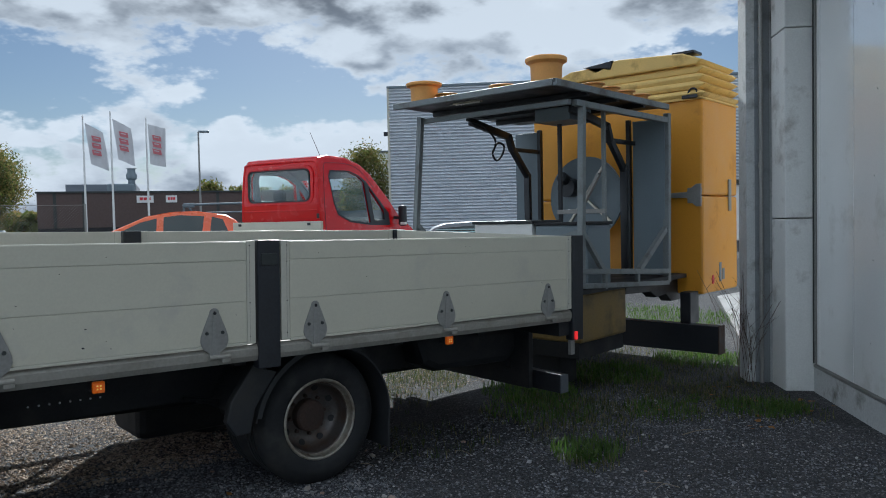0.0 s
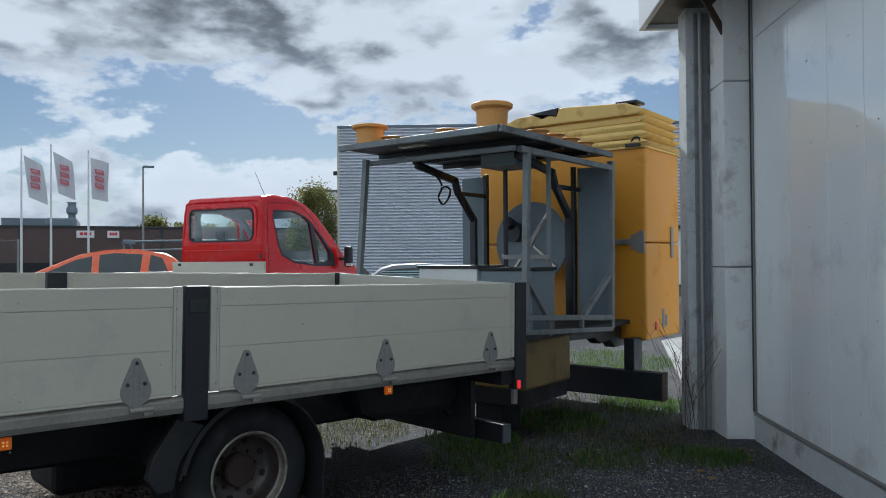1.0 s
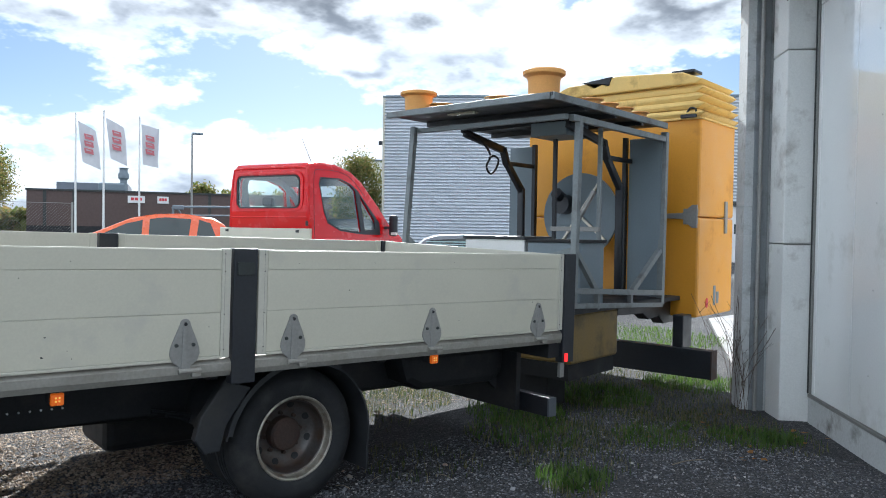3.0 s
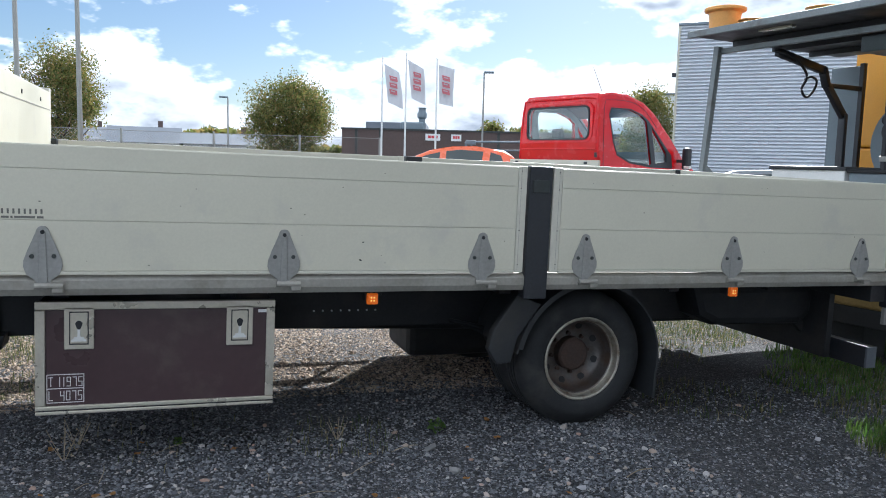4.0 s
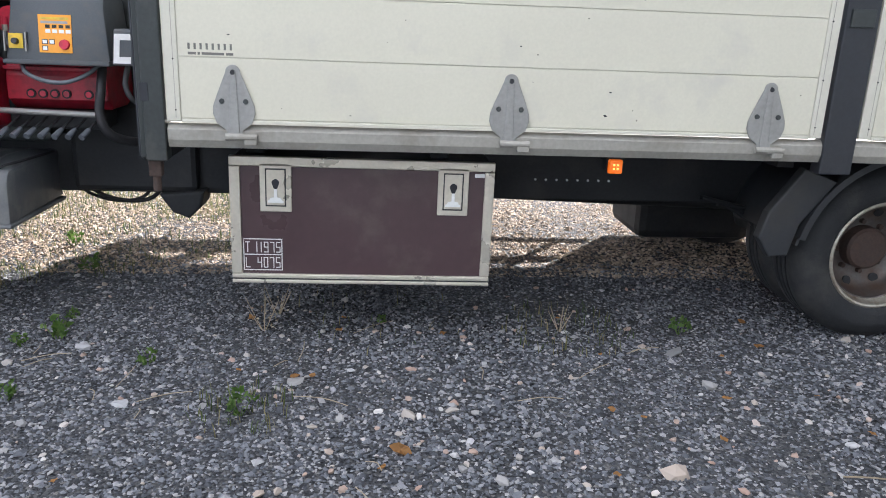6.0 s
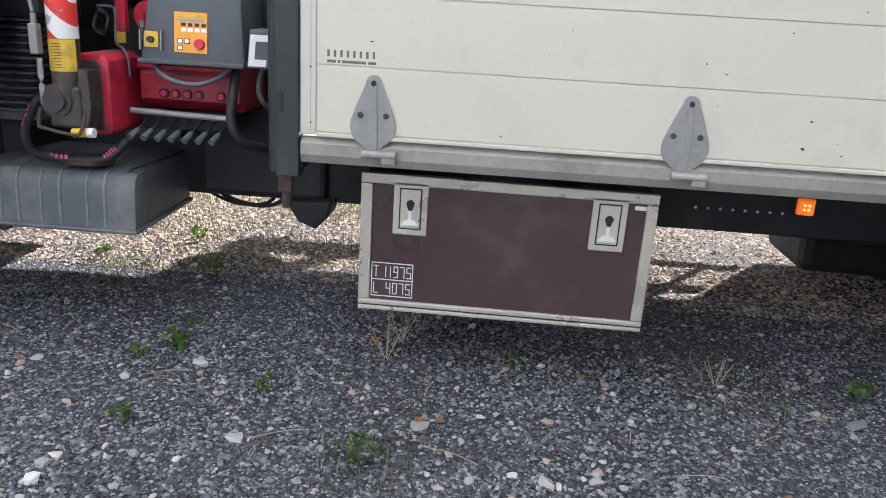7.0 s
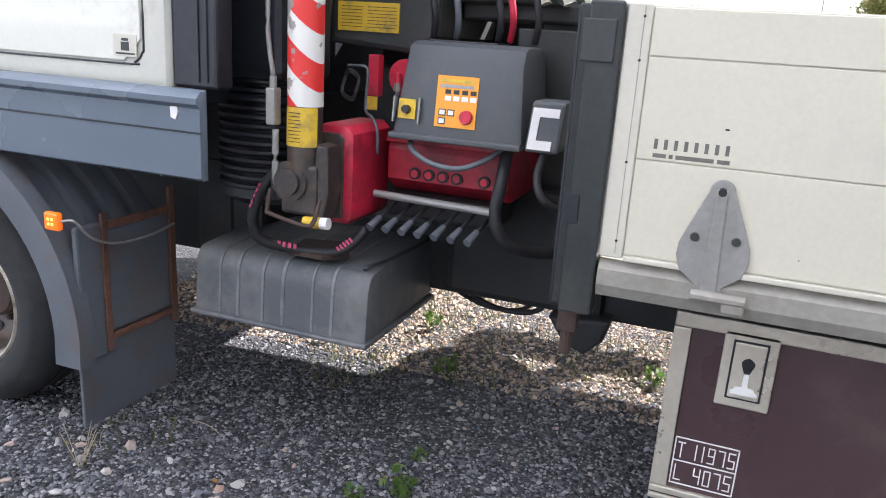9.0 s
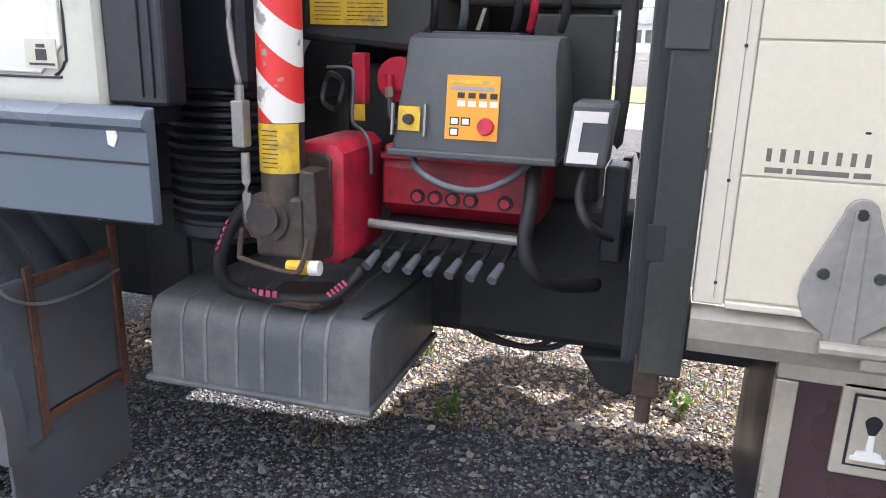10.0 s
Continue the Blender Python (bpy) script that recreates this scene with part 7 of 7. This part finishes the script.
# ---- gravel, pebbles and plants ----
def stones(name, regions, size, material, seed, label, flat=0.6, lift=0.0, round_ones=False):
    """Separate angular stones strewn on the yard; regions are x0, x1, y0, y1, stones to the square metre."""
    rg = np.random.default_rng(seed)
    base = np.array([(1, 0, 0), (-1, 0, 0), (0, 1, 0), (0, -1, 0), (0, 0, 1), (0, 0, -1)], float)
    tri = np.array([(0, 2, 4), (2, 1, 4), (1, 3, 4), (3, 0, 4), (2, 0, 5), (1, 2, 5), (3, 1, 5), (0, 3, 5)])
    if round_ones:
        g = (1 + 5 ** 0.5) / 2
        base = np.array([(-1, g, 0), (1, g, 0), (-1, -g, 0), (1, -g, 0), (0, -1, g), (0, 1, g), (0, -1, -g), (0, 1, -g), (g, 0, -1), (g, 0, 1), (-g, 0, -1), (-g, 0, 1)]) / 1.9
        tri = np.array([(0, 11, 5), (0, 5, 1), (0, 1, 7), (0, 7, 10), (0, 10, 11), (1, 5, 9), (5, 11, 4), (11, 10, 2), (10, 7, 6), (7, 1, 8), (3, 9, 4), (3, 4, 2), (3, 2, 6), (3, 6, 8), (3, 8, 9), (4, 9, 5), (2, 4, 11), (6, 2, 10), (8, 6, 7), (9, 8, 1)])
    k = len(base)
    V, F, at = [], [], 0
    for x0, x1, y0, y1, density in regions:
        n = int((x1 - x0) * (y1 - y0) * density)
        p = np.stack([rg.uniform(x0, x1, n), rg.uniform(y0, y1, n)], 1)
        if round_ones:
            keep = np.array([noise.noise((q[0] * 1.3, q[1] * 1.3, seed)) + 0.35 > rg.uniform(-0.25, 0.85) for q in p])
            p = p[keep]
            n = len(p)
        s = size * rg.lognormal(0, 0.42 if round_ones else 0.32, (n, 1, 1)) * rg.uniform(0.65, 1.25, (n, 1, 3)) * np.array((1, 1, flat))
        v = base[None] * s * rg.uniform(0.66, 1.3, (n, k, 1))
        a, b = rg.uniform(0, 2 * np.pi, n), rg.uniform(-0.6, 0.6, n)
        ca, sa, cb, sb = np.cos(a)[:, None], np.sin(a)[:, None], np.cos(b)[:, None], np.sin(b)[:, None]
        x, y, z = v[..., 0], v[..., 1] * cb - v[..., 2] * sb, v[..., 1] * sb + v[..., 2] * cb
        v = np.stack([x * ca - y * sa, x * sa + y * ca, z], -1)
        g = np.array([ground_z(q[0], q[1]) + 0.02 * noise.noise((q[0] * 0.9, (q[1] - 3) * 0.9, 0)) for q in p])
        v[..., 0] += p[:, None, 0]
        v[..., 1] += p[:, None, 1]
        v[..., 2] += (g + size * lift + rg.uniform(-0.3, 0.35, n) * size)[:, None]
        V.append(v.reshape(-1, 3))
        F.append((np.arange(n)[:, None, None] * k + at + tri[None]).reshape(-1, 3))
        at += n * k
    V, F = np.concatenate(V), np.concatenate(F)
    ob = mesh_from(name, V.tolist(), F.tolist(), material)
    ob.data.polygons.foreach_set("use_smooth", [False] * len(ob.data.polygons))
    return tagged(ob, label, "gravel", kind="stuff")


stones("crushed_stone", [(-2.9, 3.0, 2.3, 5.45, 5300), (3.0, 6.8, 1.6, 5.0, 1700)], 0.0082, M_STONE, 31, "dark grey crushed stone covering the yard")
# the second row holds the stones coloured as sunlit, from the shadow's edge outward
stones("sunlit_gravel", [(-3.2, 3.4, 5.2, 8.4, 3600), (3.4, 6.6, 6.0, 9.0, 700)], 0.0105, M_SUNGRAVEL, 34, "gravel beyond the lorry, sunlit warmth put into its tan colour")
stones("pale_pebbles", [(-2.6, 3.0, 2.3, 4.4, 105), (-2.6, 3.4, 4.4, 7.5, 30), (3.0, 7.5, 1.6, 4.6, 10)], 0.0115, M_PEBBLE, 32, "pale pebbles strewn over the yard", lift=0.35, round_ones=True)
stones("larger_pebbles", [(-2.2, 0.6, 2.6, 4.0, 13), (0.6, 2.4, 3.0, 4.4, 7)], 0.020, M_PEBBLE, 33, "larger pale stones strewn over the yard", lift=0.30, round_ones=True)


def blades(name, patches, height, material, seed, label, width=0.0035):
    """Grass as separate bent blades; patches are x, y, radius, count."""
    rg = np.random.default_rng(seed)
    V, F = [], []
    for px, py, pr, n in patches:
        for k in range(n):
            r, a = pr * math.sqrt(rg.uniform()), rg.uniform(0, 2 * math.pi)
            x, y = px + r * math.cos(a), py + r * math.sin(a)
            z = ground_z(x, y)
            h = height * rg.uniform(0.35, 1.25)
            t, lean = rg.uniform(0, 2 * math.pi), h * rg.uniform(0.15, 0.8)
            dx, dy = lean * math.cos(t), lean * math.sin(t)
            wx, wy = -math.sin(t) * width, math.cos(t) * width
            i = len(V)
            V.extend([(x - wx, y - wy, z - 0.01), (x + wx, y + wy, z - 0.01), (x + dx * 0.4 + wx * 0.8, y + dy * 0.4 + wy * 0.8, z + h * 0.6), (x + dx * 0.4 - wx * 0.8, y + dy * 0.4 - wy * 0.8, z + h * 0.6), (x + dx, y + dy, z + h * (1 - 0.25 * lean / h))])
            F.extend([(i, i + 1, i + 2, i + 3), (i + 3, i + 2, i + 4)])
    ob = mesh_from(name, V, F, material)
    return tagged(ob, label, "grass", kind="stuff")


blades("grass", [(6.2, 4.6, 1.1, 1600), (7.4, 5.0, 1.0, 1500), (5.3, 4.6, 0.7, 900), (8.6, 6.2, 1.2, 1250), (4.9, 3.9, 0.5, 350), (4.35, 3.44, 0.22, 150), (6.4, 3.9, 0.6, 600), (7.2, 3.9, 0.5, 450), (6.8, 3.3, 0.5, 300), (9.2, 8.0, 2.0, 1250), (3.9, 4.6, 0.5, 250), (4.9, 6.7, 0.9, 1800), (5.8, 7.4, 1.2, 2400), (4.3, 5.9, 0.5, 150)], 0.062, M_GRASS, 41, "rough grass growing through the gravel")
blades("sparse_grass", [(-1.3, 5.6, 0.5, 260), (-0.5, 5.7, 0.4, 200), (-1.9, 6.6, 0.8, 1000), (-2.6, 7.4, 1.2, 1800), (-0.3, 7.2, 0.9, 1300), (-1.0, 6.9, 0.6, 800), (-1.75, 5.1, 0.25, 160), (1.2, 4.4, 0.35, 160), (0.25, 4.55, 0.5, 60), (-0.22, 3.6, 0.2, 90), (-2.3, 4.3, 0.3, 60)], 0.07, M_GRASS, 42, "sparse grass and moss between the stones", 0.0025)


blades("green_tufts", [(5.2, 4.7, 0.5, 350), (4.55, 3.62, 0.28, 350), (6.0, 3.95, 0.35, 250), (6.72, 3.45, 0.35, 450), (6.95, 3.25, 0.2, 200), (11.8, 8.3, 1.6, 2600), (7.1, 5.4, 0.6, 900), (8.7, 5.2, 0.6, 900), (5.7, 5.3, 0.5, 700)], 0.10, M_WEED, 43, "green tufts of grass beside the machine and the wall", 0.005)


def weed(x, y, size, seed, tall=False):
    ob = thing("weed", "small leafy green weed in the gravel" if not tall else "dry brown weed stalk in the gravel", "weed", pose(x, y, ground_z(x, y)), "weeds")
    rnd = random.Random(seed)
    for k in range(5 if not tall else 7):
        bm = bmesh.new()
        a = rnd.uniform(0, 6.28)
        tip = (size * 0.6 * math.cos(a), size * 0.6 * math.sin(a), size * rnd.uniform(0.5, 1.0) * (1.6 if tall else 1))
        tube(bm, (0, 0, -0.01), tip, 0.0022, 0.0012, 5)
        part("stem", bm, M_STRAW if tall else M_WEED, ob)
    leaf_cloud("leaves", (0, 0, size * 0.55), (size * 0.7, size * 0.7, size * 0.5), 42 if not tall else 26, size * (0.20 if not tall else 0.07), M_WEED if not tall else M_STRAW, ob, seed, 14)


for k, (x, y, s, t) in enumerate(((-1.15, 4.27, 0.10, 0), (-1.27, 4.19, 0.06, 0), (-0.68, 4.0, 0.07, 0), (-1.10, 3.68, 0.07, 0), (-0.22, 3.56, 0.10, 0), (-1.17, 4.52, 0.05, 0), (-0.25, 4.36, 0.13, 1), (-0.21, 4.55, 0.12, 1), (1.16, 4.37, 0.10, 1), (1.75, 4.35, 0.08, 0), (-1.62, 5.72, 0.10, 0), (-0.45, 5.6, 0.09, 0), (-1.35, 5.25, 0.09, 0), (4.34, 3.44, 0.12, 0), (6.5, 3.95, 0.10, 0), (6.8, 3.3, 0.10, 0), (0.3, 4.45, 0.05, 0), (-2.2, 3.95, 0.10, 1), (-2.0, 5.3, 0.08, 0))):
    weed(x, y, s, 60 + k, bool(t))
rnd = random.Random(9)
for k in range(58):
    x, y = (0.36, 3.285) if k == 0 else (rnd.uniform(-2.2, 2.6), rnd.uniform(2.7, 4.6)) if k < 34 else (rnd.uniform(5.9, 7.4), rnd.uniform(3.0, 4.3))
    s = 0.034 if k == 0 else rnd.uniform(0.010, 0.020) if k < 34 else rnd.uniform(0.018, 0.032)
    bm = bmesh.new()
    n = 9
    ring = [bm.verts.new((s * (1 + 0.35 * (i % 2)) * math.cos(6.283 * i / n), s * 0.75 * (1 + 0.35 * (i % 2)) * math.sin(6.283 * i / n), s * rnd.uniform(0.0, 0.5))) for i in range(n)]
    mid = bm.verts.new((0, 0, s * 0.1))
    for i in range(n):
        bm.faces.new((mid, ring[i], ring[(i + 1) % n]))
    leaf = part("fallen_leaf", bm, M_DEAD)
    leaf.matrix_world = pose(x, y, ground_z(x, y) + 0.016, rnd.uniform(-12, 12), rnd.uniform(-12, 12), rnd.uniform(0, 360))
    tagged(leaf, "curled tan leaf fallen on the gravel", "leaf", "fallen leaves")
for k in range(30):
    x, y, a = rnd.uniform(-2.2, 4.6), rnd.uniform(2.6, 4.7), rnd.uniform(0, 6.28)
    s = rnd.uniform(0.04, 0.13)
    bm = bmesh.new()
    pipe(bm, [(-s * math.cos(a), -s * math.sin(a), 0.004), (0.01, 0.008, 0.012), (s * math.cos(a), s * math.sin(a), 0.006)], 0.0017, 5)
    straw = part("straw", bm, M_STRAW)
    straw.matrix_world = pose(x, y, ground_z(x, y) + 0.012)
    tagged(straw, "dry pale straw lying on the gravel", "straw", "straws")
for x, y, a, s in ((1.95, 3.05, -0.35, 0.13), (2.6, 3.5, 0.3, 0.10), (5.6, 3.35, -0.25, 0.16)):
    bm = bmesh.new()
    pipe(bm, [(-s * math.cos(a), -s * math.sin(a), 0.006), (0.0, 0.012, 0.014), (s * math.cos(a), s * math.sin(a), 0.008)], 0.003, 6)
    twig = part("twig", bm, M_STRAW)
    twig.matrix_world = pose(x, y, ground_z(x, y) + 0.012)
    tagged(twig, "pale dry twig lying on the gravel", "twig", "twigs")
stalks = thing("dry_stalks", "bare brown stalks growing at the pillar foot", "plant", WALL @ pose(-0.62, -0.62, 0.1))
for k in range(17):
    bm = bmesh.new()
    a, h = rnd.uniform(-2.6, 1.2), rnd.uniform(0.4, 1.15)
    r = h * rnd.uniform(0.15, 0.45)
    p = [(0, 0, -0.1), (r * 0.3 * math.cos(a), r * 0.3 * math.sin(a), h * 0.5), (r * math.cos(a), r * math.sin(a), h)]
    pipe(bm, p, 0.0024, 5)
    for q in range(3):
        b0 = Vector(p[1]).lerp(Vector(p[2]), 0.3 * q)
        tube(bm, b0, b0 + Vector((rnd.uniform(-0.15, 0.15), rnd.uniform(-0.15, 0.15), 0.15)), 0.002, 0.001, 4)
    st = part("stalk", bm, M_STALK, stalks)
    st.location = (rnd.uniform(-0.15, 0.45), rnd.uniform(-0.05, 0.15), 0)
